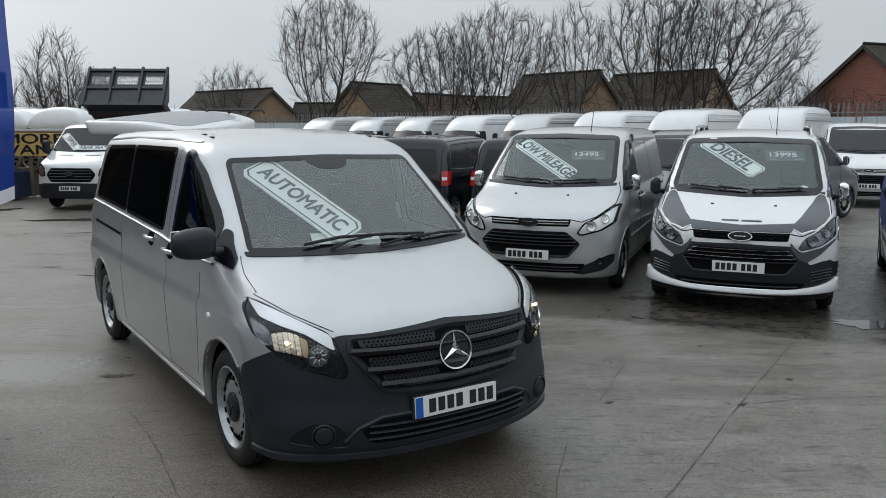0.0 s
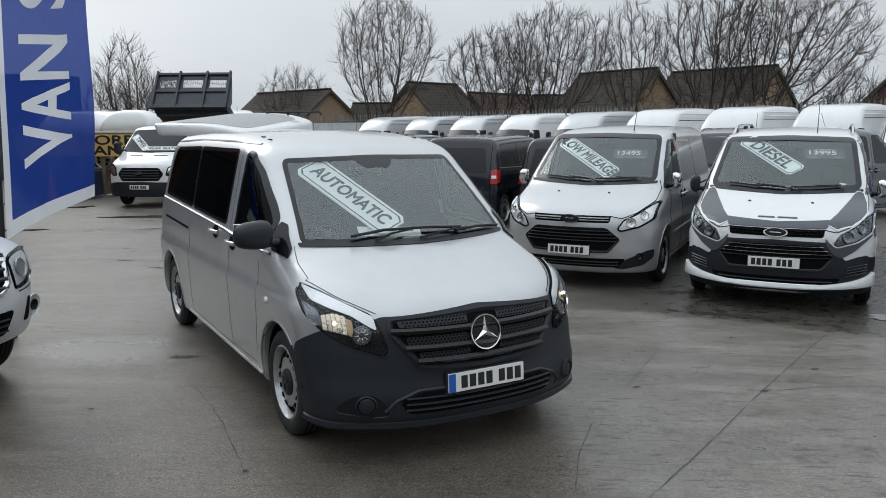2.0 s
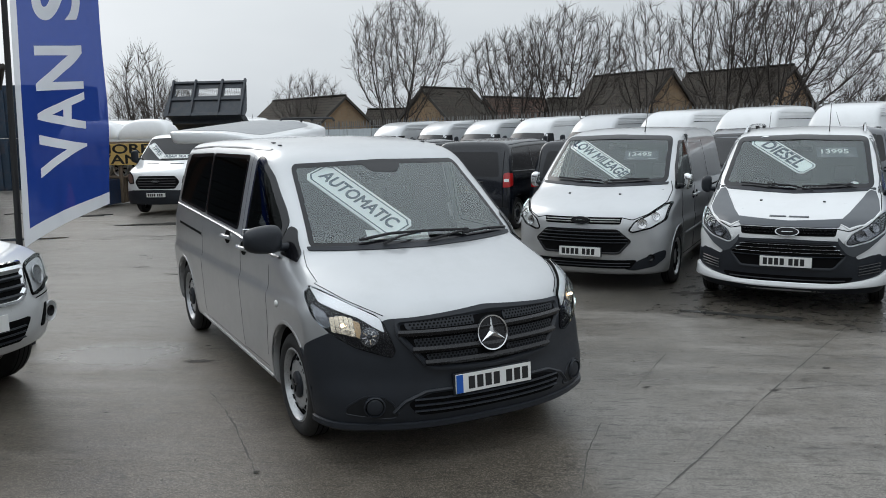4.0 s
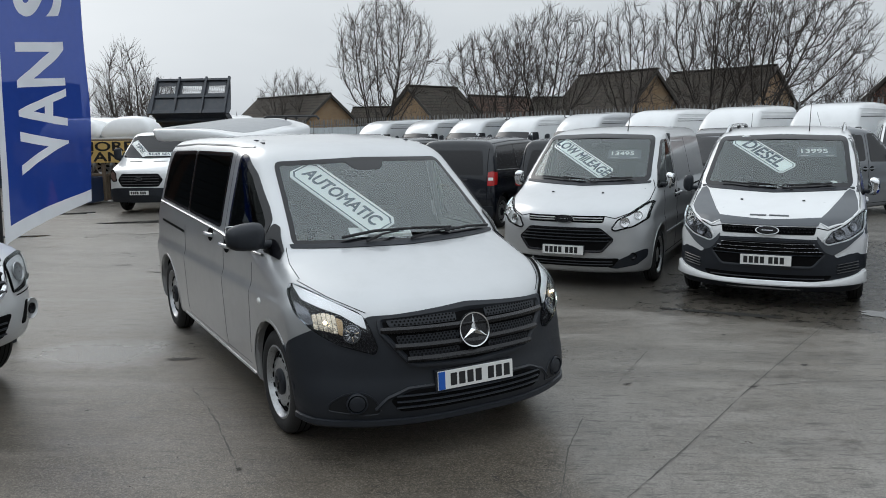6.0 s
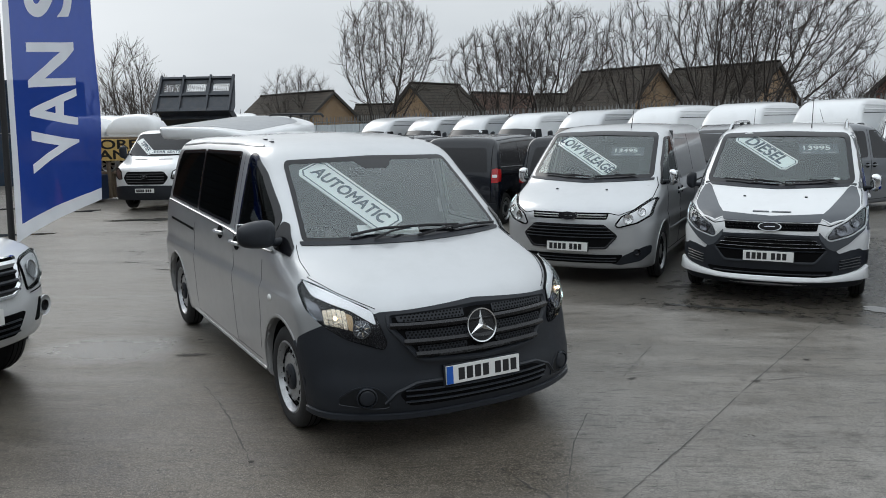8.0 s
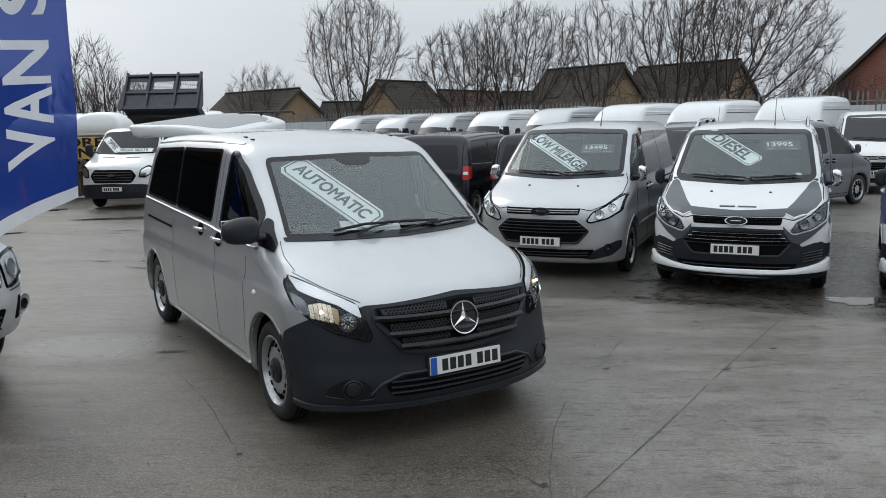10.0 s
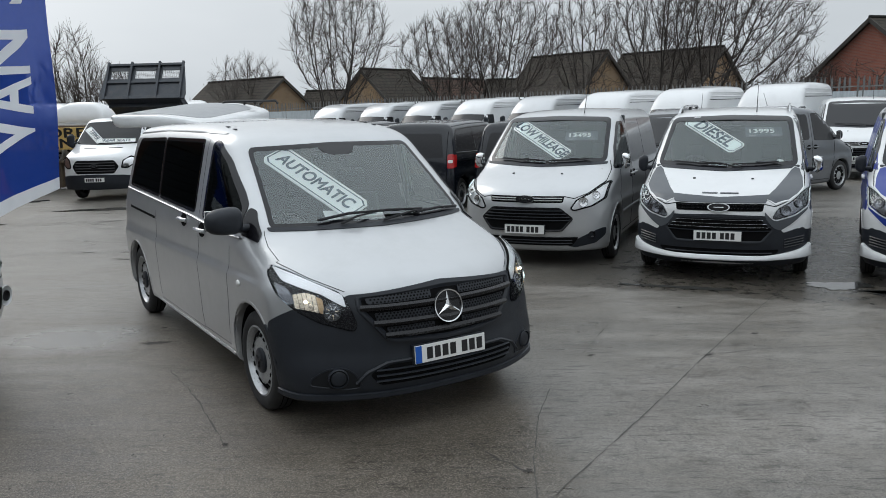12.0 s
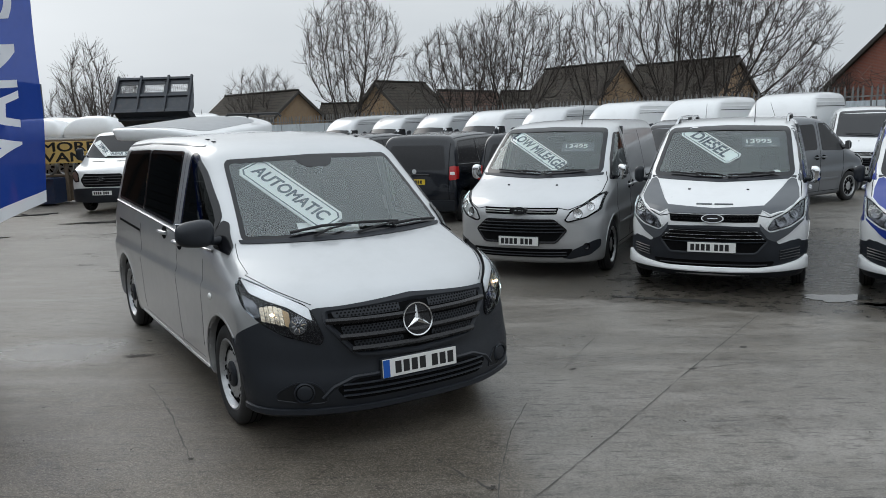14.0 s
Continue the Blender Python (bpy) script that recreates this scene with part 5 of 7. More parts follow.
def windscreen_sign(van, F, y0, z0, tilt, text, w, h, size, colour="teal", stretch=1.0, label="", behind=0.016):
    """A printed card standing behind a windscreen, parallel to the glass; tilt turns it clockwise as seen from outside."""
    q, n = onto(F, [(y0, z0)], "front")
    m0 = van.matrix_basis @ facing(q[0] - n[0] * behind, n[0]) @ Matrix.Rotation(radians(-tilt), 4, "Z")
    s = thing("windscreen_sign", m0, label, "sign")
    bm = bmesh.new()
    c = h * 0.16
    pts = [(-w / 2 + c, -h / 2), (w / 2 - c, -h / 2), (w / 2, -h / 2 + c), (w / 2, h / 2 - c), (w / 2 - c, h / 2), (-w / 2 + c, h / 2), (-w / 2, h / 2 - c), (-w / 2, -h / 2 + c)]
    f = bm.faces.new([bm.verts.new((x, y, 0)) for x, y in pts])
    ext = bmesh.ops.extrude_face_region(bm, geom=[f])
    bmesh.ops.translate(bm, verts=[v for v in ext["geom"] if isinstance(v, bmesh.types.BMVert)], vec=(0, 0, -0.006))
    part("card", bm, M["sign"], s)
    # printed border line
    bm = bmesh.new()
    a = [Vector((x * (1 - 0.05 * h / w * 2), y * 0.84, 0.0015)) for x, y in pts]
    b = [Vector((x * (1 - 0.085 * h / w * 2), y * 0.77, 0.0015)) for x, y in pts]
    va, vb = [bm.verts.new(p) for p in a], [bm.verts.new(p) for p in b]
    for i in range(8):
        bm.faces.new((va[i], va[(i + 1) % 8], vb[(i + 1) % 8], vb[i]))
    part("border_line", bm, M[colour], s)
    letters("lettering", text, size, M[colour], s, Matrix.Translation((0, 0, 0.002)), stretch, "", 0.022)
    return s


def price_card(van, F, y0, z0, text, label):
    """A dark translucent price card hung behind the screen, with pale figures."""
    q, n = onto(F, [(y0, z0)], "front")
    s = thing("price_card", van.matrix_basis @ facing(q[0] - n[0] * 0.03, n[0]), label, "sign")
    part("card", box(bmesh.new(), 0, 0, -0.003, 0.44, 0.20, 0.005, 0.001), M["midgrey"], s)
    letters("figures", text, 0.115, M["sign"], s, Matrix.Translation((-0.03, 0.01, 0.002)), 1.15, "", 0.016)
    part("print_bar", box(bmesh.new(), 0.0, 0.078, 0.001, 0.20, 0.014, 0.002), M["steel"], s)
    for x in (-0.14, 0.14):
        part("print_bar", box(bmesh.new(), x, -0.075, 0.001, 0.09, 0.012, 0.002), M["steel"], s)
    return s


# ---- ground ----
def ground_material():
    m, nd, lk, b = nodes_of("wet_concrete_yard")
    tc = nd.new("ShaderNodeTexCoord").outputs["Object"]
    big = noise_tex(nd, lk, 0.22, 5, 0.62, tc)
    mid = noise_tex(nd, lk, 1.1, 6, 0.68, tc)
    worn = noise_tex(nd, lk, 7.0, 6, 0.75, tc)
    cells = nd.new("ShaderNodeTexVoronoi")
    cells.inputs["Scale"].default_value = 170
    lk.new(tc, cells.inputs["Vector"])
    pick = nd.new("ShaderNodeSeparateColor")
    lk.new(cells.outputs["Color"], pick.inputs[0])
    sand = mixed(nd, lk, 0.30, pick.outputs[0], noise_tex(nd, lk, 46, 3, 0.7, tc))
    stone = noise_tex(nd, lk, 34, 4, 0.80, tc)
    mp = nd.new("ShaderNodeMapping")
    mp.inputs["Scale"].default_value, mp.inputs["Rotation"].default_value = (0.30, 1.9, 1), (0, 0, radians(8))
    lk.new(tc, mp.inputs["Vector"])
    streak = noise_tex(nd, lk, 1.1, 7, 0.72, mp.outputs[0])
    wet = ramp(nd, lk, mixed(nd, lk, 0.55, big, streak), [(0.42, 0.0), (0.60, 1.0)])
    # slab tone, with brown silt trodden into it
    col = mixed(nd, lk, ramp(nd, lk, mid, [(0.32, 0), (0.70, 1)]), (0.165, 0.152, 0.134), (0.270, 0.253, 0.232))
    col = mixed(nd, lk, ramp(nd, lk, noise_tex(nd, lk, 0.38, 5, 0.7, tc), [(0.42, 0.0), (0.66, 0.8)]), col, (0.135, 0.116, 0.092))
    col = mixed(nd, lk, ramp(nd, lk, streak, [(0.56, 0.0), (0.68, 0.55)]), col, (0.27, 0.265, 0.255))
    col = mixed(nd, lk, ramp(nd, lk, worn, [(0.32, 0.70), (0.48, 0.0)]), col, (0.085, 0.080, 0.072))
    # exposed aggregate: pale and dark grains, worn bare in patches
    bare = ramp(nd, lk, noise_tex(nd, lk, 0.9, 5, 0.7, tc), [(0.35, 0.45), (0.62, 1.0)])
    pale = mixed(nd, lk, 1.0, ramp(nd, lk, sand, [(0.60, 0.0), (0.78, 0.42)]), bare, "MULTIPLY")
    col = mixed(nd, lk, pale, col, (0.44, 0.42, 0.38))
    deep = mixed(nd, lk, 1.0, ramp(nd, lk, sand, [(0.20, 0.8), (0.36, 0.0)]), bare, "MULTIPLY")
    col = mixed(nd, lk, deep, col, (0.030, 0.028, 0.025))
    col = mixed(nd, lk, ramp(nd, lk, stone, [(0.32, 0.85), (0.41, 0.0)]), col, (0.032, 0.030, 0.027))
    fleck = noise_tex(nd, lk, 13, 5, 0.8, mp.outputs[0])
    col = mixed(nd, lk, ramp(nd, lk, fleck, [(0.38, 0.75), (0.455, 0.0)]), col, (0.030, 0.027, 0.024))
    col = mixed(nd, lk, wet, col, mixed(nd, lk, 1.0, col, (0.62, 0.60, 0.57), "MULTIPLY"))
    stain = ramp(nd, lk, noise_tex(nd, lk, 0.55, 7, 0.75, tc), [(0.55, 0.0), (0.72, 0.50)])
    col = mixed(nd, lk, stain, col, (0.06, 0.054, 0.046))
    # broken surface: small chipped and damp marks in drifts
    drift = ramp(nd, lk, noise_tex(nd, lk, 0.7, 4, 0.6, tc), [(0.40, 0.0), (0.60, 1.0)])
    chip = ramp(nd, lk, noise_tex(nd, lk, 5.2, 9, 0.82, tc), [(0.40, 1.0), (0.47, 0.0)])
    chip = mixed(nd, lk, 1.0, chip, drift, "MULTIPLY")
    col = mixed(nd, lk, chip, col, mixed(nd, lk, 1.0, col, (0.50, 0.47, 0.43), "MULTIPLY"))
    bright = ramp(nd, lk, noise_tex(nd, lk, 2.3, 8, 0.80, mp.outputs[0]), [(0.56, 0.0), (0.66, 0.35)])
    col = mixed(nd, lk, bright, col, (0.30, 0.285, 0.262))
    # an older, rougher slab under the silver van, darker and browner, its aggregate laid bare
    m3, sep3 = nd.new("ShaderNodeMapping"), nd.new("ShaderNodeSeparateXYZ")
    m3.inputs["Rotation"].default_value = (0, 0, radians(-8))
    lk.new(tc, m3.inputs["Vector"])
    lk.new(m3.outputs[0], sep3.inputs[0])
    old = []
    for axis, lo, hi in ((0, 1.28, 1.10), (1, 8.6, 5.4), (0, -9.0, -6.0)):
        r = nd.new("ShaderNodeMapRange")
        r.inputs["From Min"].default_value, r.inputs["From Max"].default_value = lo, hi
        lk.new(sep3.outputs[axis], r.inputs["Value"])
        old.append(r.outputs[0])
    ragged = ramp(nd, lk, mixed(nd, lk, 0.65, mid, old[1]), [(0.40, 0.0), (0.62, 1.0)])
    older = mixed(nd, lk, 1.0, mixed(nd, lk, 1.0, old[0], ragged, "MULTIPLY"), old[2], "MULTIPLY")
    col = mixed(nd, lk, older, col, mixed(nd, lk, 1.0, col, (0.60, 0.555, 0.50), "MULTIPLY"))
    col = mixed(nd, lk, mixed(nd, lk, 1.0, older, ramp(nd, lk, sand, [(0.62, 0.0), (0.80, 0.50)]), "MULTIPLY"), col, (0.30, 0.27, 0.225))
    # band of wet mud along the parked row, with the vans' shade painted in
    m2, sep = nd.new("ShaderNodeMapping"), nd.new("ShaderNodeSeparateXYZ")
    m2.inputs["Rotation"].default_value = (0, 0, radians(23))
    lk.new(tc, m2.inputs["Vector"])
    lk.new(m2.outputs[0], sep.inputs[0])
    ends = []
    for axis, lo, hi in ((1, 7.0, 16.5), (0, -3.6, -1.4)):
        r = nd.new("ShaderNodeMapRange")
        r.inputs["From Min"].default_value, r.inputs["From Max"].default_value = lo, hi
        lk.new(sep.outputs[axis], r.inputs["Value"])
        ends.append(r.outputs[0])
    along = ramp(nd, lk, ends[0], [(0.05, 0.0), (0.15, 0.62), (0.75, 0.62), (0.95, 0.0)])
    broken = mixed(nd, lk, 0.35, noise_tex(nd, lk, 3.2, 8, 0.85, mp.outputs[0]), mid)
    mud_and_shade = ramp(nd, lk, mixed(nd, lk, 1.0, along, broken, "ADD"), [(0.86, 0.0), (0.98, 0.86)])
    mud_and_shade = mixed(nd, lk, 1.0, mud_and_shade, ends[1], "MULTIPLY")
    col = mixed(nd, lk, mud_and_shade, col, mixed(nd, lk, ramp(nd, lk, worn, [(0.38, 0.0), (0.62, 1.0)]), (0.016, 0.014, 0.011), (0.095, 0.082, 0.066)))
    # a film of rainwater lying in a shallow dip
    m4, ln = nd.new("ShaderNodeMapping"), nd.new("ShaderNodeVectorMath")
    m4.vector_type = "TEXTURE"
    m4.inputs["Location"].default_value, m4.inputs["Scale"].default_value = (-3.42, 6.36, 0), (0.95, 0.62, 1)
    ln.operation = "LENGTH"
    lk.new(tc, m4.inputs["Vector"])
    lk.new(m4.outputs[0], ln.inputs[0])
    dip = ramp(nd, lk, mixed(nd, lk, 0.45, ln.outputs["Value"], noise_tex(nd, lk, 2.6, 6, 0.7, tc)), [(0.40, 1.0), (0.72, 0.0)])
    col = mixed(nd, lk, dip, col, mixed(nd, lk, 0.7, col, (0.20, 0.195, 0.185)))
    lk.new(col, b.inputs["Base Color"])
    ro = mixed(nd, lk, wet, mixed(nd, lk, worn, (0.38, 0.38, 0.38), (0.62, 0.62, 0.62)), mixed(nd, lk, mid, (0.16, 0.16, 0.16), (0.40, 0.40, 0.40)))
    ro = mixed(nd, lk, chip, ro, mixed(nd, lk, worn, (0.12, 0.12, 0.12), (0.50, 0.50, 0.50)))
    ro = mixed(nd, lk, mud_and_shade, ro, mixed(nd, lk, worn, (0.08, 0.08, 0.08), (0.45, 0.45, 0.45)))
    ro = mixed(nd, lk, dip, ro, (0.20, 0.20, 0.20))
    lk.new(ro, b.inputs["Roughness"])
    bp = nd.new("ShaderNodeBump")
    bp.inputs["Strength"].default_value, bp.inputs["Distance"].default_value = 0.55, 0.008
    lk.new(mixed(nd, lk, 0.4, sand, stone), bp.inputs["Height"])
    lk.new(bp.outputs[0], b.inputs["Normal"])
    return m


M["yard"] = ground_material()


def fall(y):
    """The yard lies level, then falls gently towards the back fence."""
    return -0.014 * min(max(y - 18.0, 0.0), 32.0)


ys = [-400, -60, 0, 8, 18, 24, 30, 40, 50, 80, 200, 900]
xs = [-500, -60, -20, 0, 20, 60, 500]
verts = [(x, y, fall(y)) for y in ys for x in xs]
n = len(xs)
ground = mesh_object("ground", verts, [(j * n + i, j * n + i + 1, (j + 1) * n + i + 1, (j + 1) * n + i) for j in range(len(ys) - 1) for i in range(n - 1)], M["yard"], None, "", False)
tagged(ground, "wet grey concrete yard with stains and joints", "ground", "", "structure")
M["crack"] = surface("dark_joint", (0.068, 0.064, 0.058), 0.6, 0, 0.4, 3)
M["puddle"] = surface("standing_water", (0.05, 0.05, 0.048), 0.07, 0, 0.1, 3, 0, 100, 0, 0.01)
M["debris"] = surface("wet_leaf_litter", (0.030, 0.026, 0.022), 0.7, 0, 0.4, 20)


def crack(points, w, wobble=0.02, name="joint"):
    """A worn joint or crack in the concrete: a ragged strip a few millimetres deep in tone, lying on the slab."""
    bm = bmesh.new()
    pts = [Vector((*p, 0)) for p in points]
    line = []
    for a, b in zip(pts, pts[1:]):
        k = max(2, int((b - a).length / 0.07))
        line += [a.lerp(b, i / k) for i in range(k)]
    line.append(pts[-1])
    rows = []
    for i, p in enumerate(line):
        d = (line[min(i + 1, len(line) - 1)] - line[max(i - 1, 0)]).normalized()
        s = Vector((-d.y, d.x, 0))
        o = s * random.uniform(-wobble, wobble) * 0.6
        ww = w * random.choice((0.25, 0.5, 0.8, 1.0, 1.3))
        rows.append((bm.verts.new(p + o + s * ww / 2 + Vector((0, 0, 0.003))), bm.verts.new(p + o - s * ww / 2 + Vector((0, 0, 0.003)))))
    for (a, b), (c, d) in zip(rows, rows[1:]):
        bm.faces.new((a, b, d, c))
    return part(name, bm, M["crack"], ground)


def blot(x, y, rx, ry, material, name, turn=0.0, h=0.004):
    """A flat patch with an uneven outline: puddles and bits of litter."""
    bm = bmesh.new()
    n = 64
    ph = [random.uniform(0, 6.28) for _ in range(3)]
    vs = []
    for k in range(n):
        a = 2 * math.pi * k / n
        r = 1 + 0.22 * math.sin(2 * a + ph[0]) + 0.15 * math.sin(3 * a + ph[1]) + 0.1 * math.sin(7 * a + ph[2]) + 0.09 * math.sin(13 * a + ph[0])
        if name == "litter":
            r *= random.uniform(0.45, 1.15)
        u, v = rx * r * math.cos(a), ry * r * math.sin(a)
        vs.append(bm.verts.new((x + u * math.cos(turn) - v * math.sin(turn), y + u * math.sin(turn) + v * math.cos(turn), fall(y) + h)))
    bm.faces.new(vs)
    return part(name, bm, material, ground)


# ---- the yard's vehicles ----
K = 1.03
hero = people_van("van", pose(-0.464, 5.07, 0, 0, 0, -56.3) @ Matrix.Scale(K, 4), M["silver"], "silver passenger van with black bumper and lit headlights", 0.026)
windscreen_sign(hero, PEOPLE_FIELD, -0.30, 1.482, 58, "AUTOMATIC", 0.82, 0.27, 0.155, "teal", 0.76, "white windscreen sign reading AUTOMATIC behind silver van's glass")
q, n = onto(PEOPLE_FIELD, [(-0.14, 1.272)], "front")
paper = thing("paper_notice", hero.matrix_basis @ facing(q[0] - n[0] * 0.04, n[0]), "white paper notice lying on the dashboard", "notice")
part("sheet", box(bmesh.new(), 0, 0, 0, 0.44, 0.09, 0.004, 0, Matrix.Rotation(radians(-6), 4, "Z")), M["sign"], paper)
part("print_bar", box(bmesh.new(), 0.12, 0.0, 0.003, 0.10, 0.02, 0.002), M["teal"], paper)

KC = 1.045
silver_van = panel_van("van", pose(1.34, 10.20, 0, 0, 0, -111.8) @ Matrix.Scale(0.985, 4), M["silver2"], "silver panel van with chrome mirrors, parked in line", plate_z=0.50)
windscreen_sign(silver_van, PANEL_FIELD, -0.15, 1.585, 40, "LOW MILEAGE", 1.12, 0.25, 0.20, "teal", 0.86, "white windscreen sign reading LOW MILEAGE behind glass")
price_card(silver_van, PANEL_FIELD, 0.40, 1.64, "13495", "dark price card reading 13495 behind van windscreen")
sport_van = panel_van("van", pose(3.40, 9.11, 0, 0, 0, -112) @ Matrix.Scale(0.975, 4), M["white"], "white panel van with grey graphics and roof rails", graphics="grey", dark_bumper=True, rails=True, plate_z=0.555)
windscreen_sign(sport_van, PANEL_FIELD, -0.19, 1.67, 44, "DIESEL", 0.92, 0.25, 0.225, "teal", 1.0, "white windscreen sign reading DIESEL behind van windscreen")
q, n = onto(PANEL_FIELD, [(0.63, 1.345)], "front")
disc = thing("parking_disc", sport_van.matrix_basis @ facing(q[0] - n[0] * 0.02, n[0]), "round white paper disc stuck inside van windscreen", "sticker")
part("disc", lathe(bmesh.new(), [(0.045, 0.0), (0.045, 0.002), (0.002, 0.002)], Matrix.Identity(4), 20), M["sign"], disc)
price_card(sport_van, PANEL_FIELD, 0.41, 1.70, "13995", "dark price card reading 13995 behind van windscreen")
blue_van = panel_van("van", pose(5.72, 8.22, 0, 0, 0, -116) @ Matrix.Scale(0.975, 4), M["white"], "white panel van with blue graphics and black bumper", graphics="blue", dark_bumper=True, rails=True)

# dark vans behind the front row
grey_van = panel_van("van", pose(4.25, 14.3, 0, 0, 0, -112) @ Matrix.Scale(KC, 4), M["midgrey"], "dark grey van parked behind the front row", 0.05, full=False, chrome_mirror=False, glazed=True)
grey_van.scale = (0.95, 0.95, 0.95)
copy_thing(grey_van, pose(8.10, 18.05, 0, 0, 0, 36))
far_white = panel_van("van", pose(10.6, 20.4, fall(20.4), 0, 0, -112) @ Matrix.Scale(KC, 4), M["white"], "white van parked near the fence", 0.06, full=False, chrome_mirror=False)

tail_van = people_van("van", pose(0, 0, 0), M["black"], "black van seen from the tail with red lamps", 0.05, False, True, "black vans")


KB = 0.92


def stand_tail(corner, side):
    """Put a van facing away so that one lower tail corner lies at this point."""
    h = radians(68)
    f, l = Vector((math.cos(h), math.sin(h), 0)), Vector((-math.sin(h), math.cos(h), 0))
    p = Vector(corner) + f * 3.88 * KB - l * side * 0.93 * KB
    return pose(p.x, p.y, 0, 0, 0, 68)


first = stand_tail((0.04, 14.72, 0), -1)
tail_van.matrix_basis = first @ Matrix.Scale(KB, 4)
copy_thing(tail_van, stand_tail((0.45, 14.85, 0), 1))
copy_thing(tail_van, stand_tail((-1.93, 15.51, 0), -1))


# ---- background vans, truck, flag and yard clutter ----
def high_van(colour, label):
    """A large van with a high moulded roof, ribbed sides, a dark face and an aerial."""
    high = thing("van", pose(0, 0, 0), label, "van", "high-roof vans")
    body_of(high, HIGH_FIELD, HIGH, [], colour, 0.07, False)
    big_van_face(high, HIGH_FIELD, H_TOP, 1.80)
    for flip in (False, True):
        for z in (2.18, 2.30):
            seam("side_rib", HIGH_FIELD, "side", [(-1.0, z), (-4.3, z)], 0.05, colour, high, 0.0, flip, 0.1, 0.012)
        seam("roof_joint", HIGH_FIELD, "side", [(-0.9, 2.08), (-4.5, 2.08)], 0.02, M["void"], high, 0.002, flip, 0.1)
    q, n = onto(HIGH_FIELD, [(-1.75, 0.25)], "top")
    a = Vector(q[0])
    part("aerial", tube(bmesh.new(), [a, a + Vector((-0.10, 0, 0.16))], 0.012, 6, 0.004), M["ink"], high)
    for ax in HIGH["axles"]:
        for s in (1, -1):
            wheel(high, ax, s, 0.355, 0.88, "alloy")
    return high


high = high_van(M["white"], "white high-roof panel van parked along the fence")
high_silver = high_van(M["silver"], "silver high-roof panel van parked along the fence")
high.matrix_basis = pose(0.55, 34.7, fall(34.7), 0, 0, -126) @ Matrix.Scale(1.035, 4)
for x, y in ((5.0, 27.9), (7.1, 25.6), (9.2, 23.4)):
    copy_thing(high, pose(x, y, fall(y), 0, 0, -126))
high_silver.matrix_basis = pose(-6.7, 40.6, fall(40.6), 0, 0, -126) @ Matrix.Scale(1.035, 4)
for x, y in ((-4.2, 39.6), (-1.8, 37.7), (2.9, 31.7)):
    copy_thing(high_silver, pose(x, y, fall(y), 0, 0, -126))

# tipper truck: white cab, raised grey bed
truck = thing("tipper_truck", pose(-8.34, 18.95, 0, 0, 0, -91) @ Matrix.Scale(0.9, 4), "white tipper truck with its dark grey bed raised", "truck")
body_of(truck, TIPPER_CAB_FIELD, TIPPER_CAB, [], M["white"], 0.05, False)
big_van_face(truck, TIPPER_CAB_FIELD, T_SCREEN, 2.0)
for ax in (0.0, -3.2):
    for s in (1, -1):
        wheel(truck, ax, s, 0.355, 0.86, "alloy")
bm = bmesh.new()
for s in (1, -1):
    box(bm, -2.7, s * 0.42, 0.62, 3.6, 0.09, 0.16, 0.01)
for x in (-1.4, -2.6, -3.9):
    box(bm, x, 0, 0.62, 0.10, 0.84, 0.10, 0.01)
part("chassis", bm, M["plastic"], truck)
bed = new("tipper_bed")
bed.parent = truck
M["bedgrey"] = surface("dark_grey_steel_bed", (0.034, 0.040, 0.050), 0.45, 0.2, 0.2, 4, 0.1, 80, 0.2, 0.1, 0, (0.12, 0.10, 0.08), 5, 0.3)
tip = Matrix.Translation((-4.75, 0.28, 0.94)) @ Matrix.Scale(1.09, 4) @ Matrix.Rotation(radians(-31), 4, "Y")
W2, L2 = 1.02, 3.1
part("bed_floor", box(bmesh.new(), L2 / 2, 0, 0.0, L2, W2 * 2, 0.06, 0.01, tip), M["bedgrey"], bed)
for k in range(6):
    part("cross_bearer", box(bmesh.new(), 0.25 + k * 0.52, 0, -0.08, 0.08, W2 * 2 - 0.1, 0.10, 0.01, tip), M["bedgrey"], bed)
for s in (1, -1):
    part("side_board", box(bmesh.new(), L2 / 2, s * (W2 - 0.02), 0.10, L2, 0.04, 0.16, 0.01, tip), M["bedgrey"], bed)
# headboard with three ribs and mesh windows
hb = new("headboard")
hb.parent = bed
X = L2
part("lower_sheet", box(bmesh.new(), X, 0, 0.22, 0.03, W2 * 2, 0.50, 0.005, tip), M["bedgrey"], hb)
for z, t in ((0.0, 0.10), (0.48, 0.07), (1.02, 0.07)):
    part("rail", box(bmesh.new(), X + 0.03, 0, z, 0.07, W2 * 2 + 0.02, t, 0.01, tip), M["bedgrey"], hb)
for y in (-W2, -0.38, 0.38, W2):
    part("upright", box(bmesh.new(), X + 0.045, y, 0.52, 0.08, 0.06, 1.16, 0.01, tip), M["bedgrey"], hb)
for s in (1, -1):
    # gusset that flares from the headboard down to the side board
    bm = bmesh.new()
    for dx in (-0.02, 0.02):
        bm.faces.new([bm.verts.new(tip @ Vector((X + dx, s * y, z))) for y, z in ((W2, 1.08), (W2 + 0.03, 0.95), (W2 + 0.10, 0.50), (W2 + 0.15, 0.12), (W2 + 0.12, -0.04), (W2, -0.04))])
    bmesh.ops.bridge_loops(bm, edges=bm.edges[:])
    part("gusset", bm, M["bedgrey"], hb)
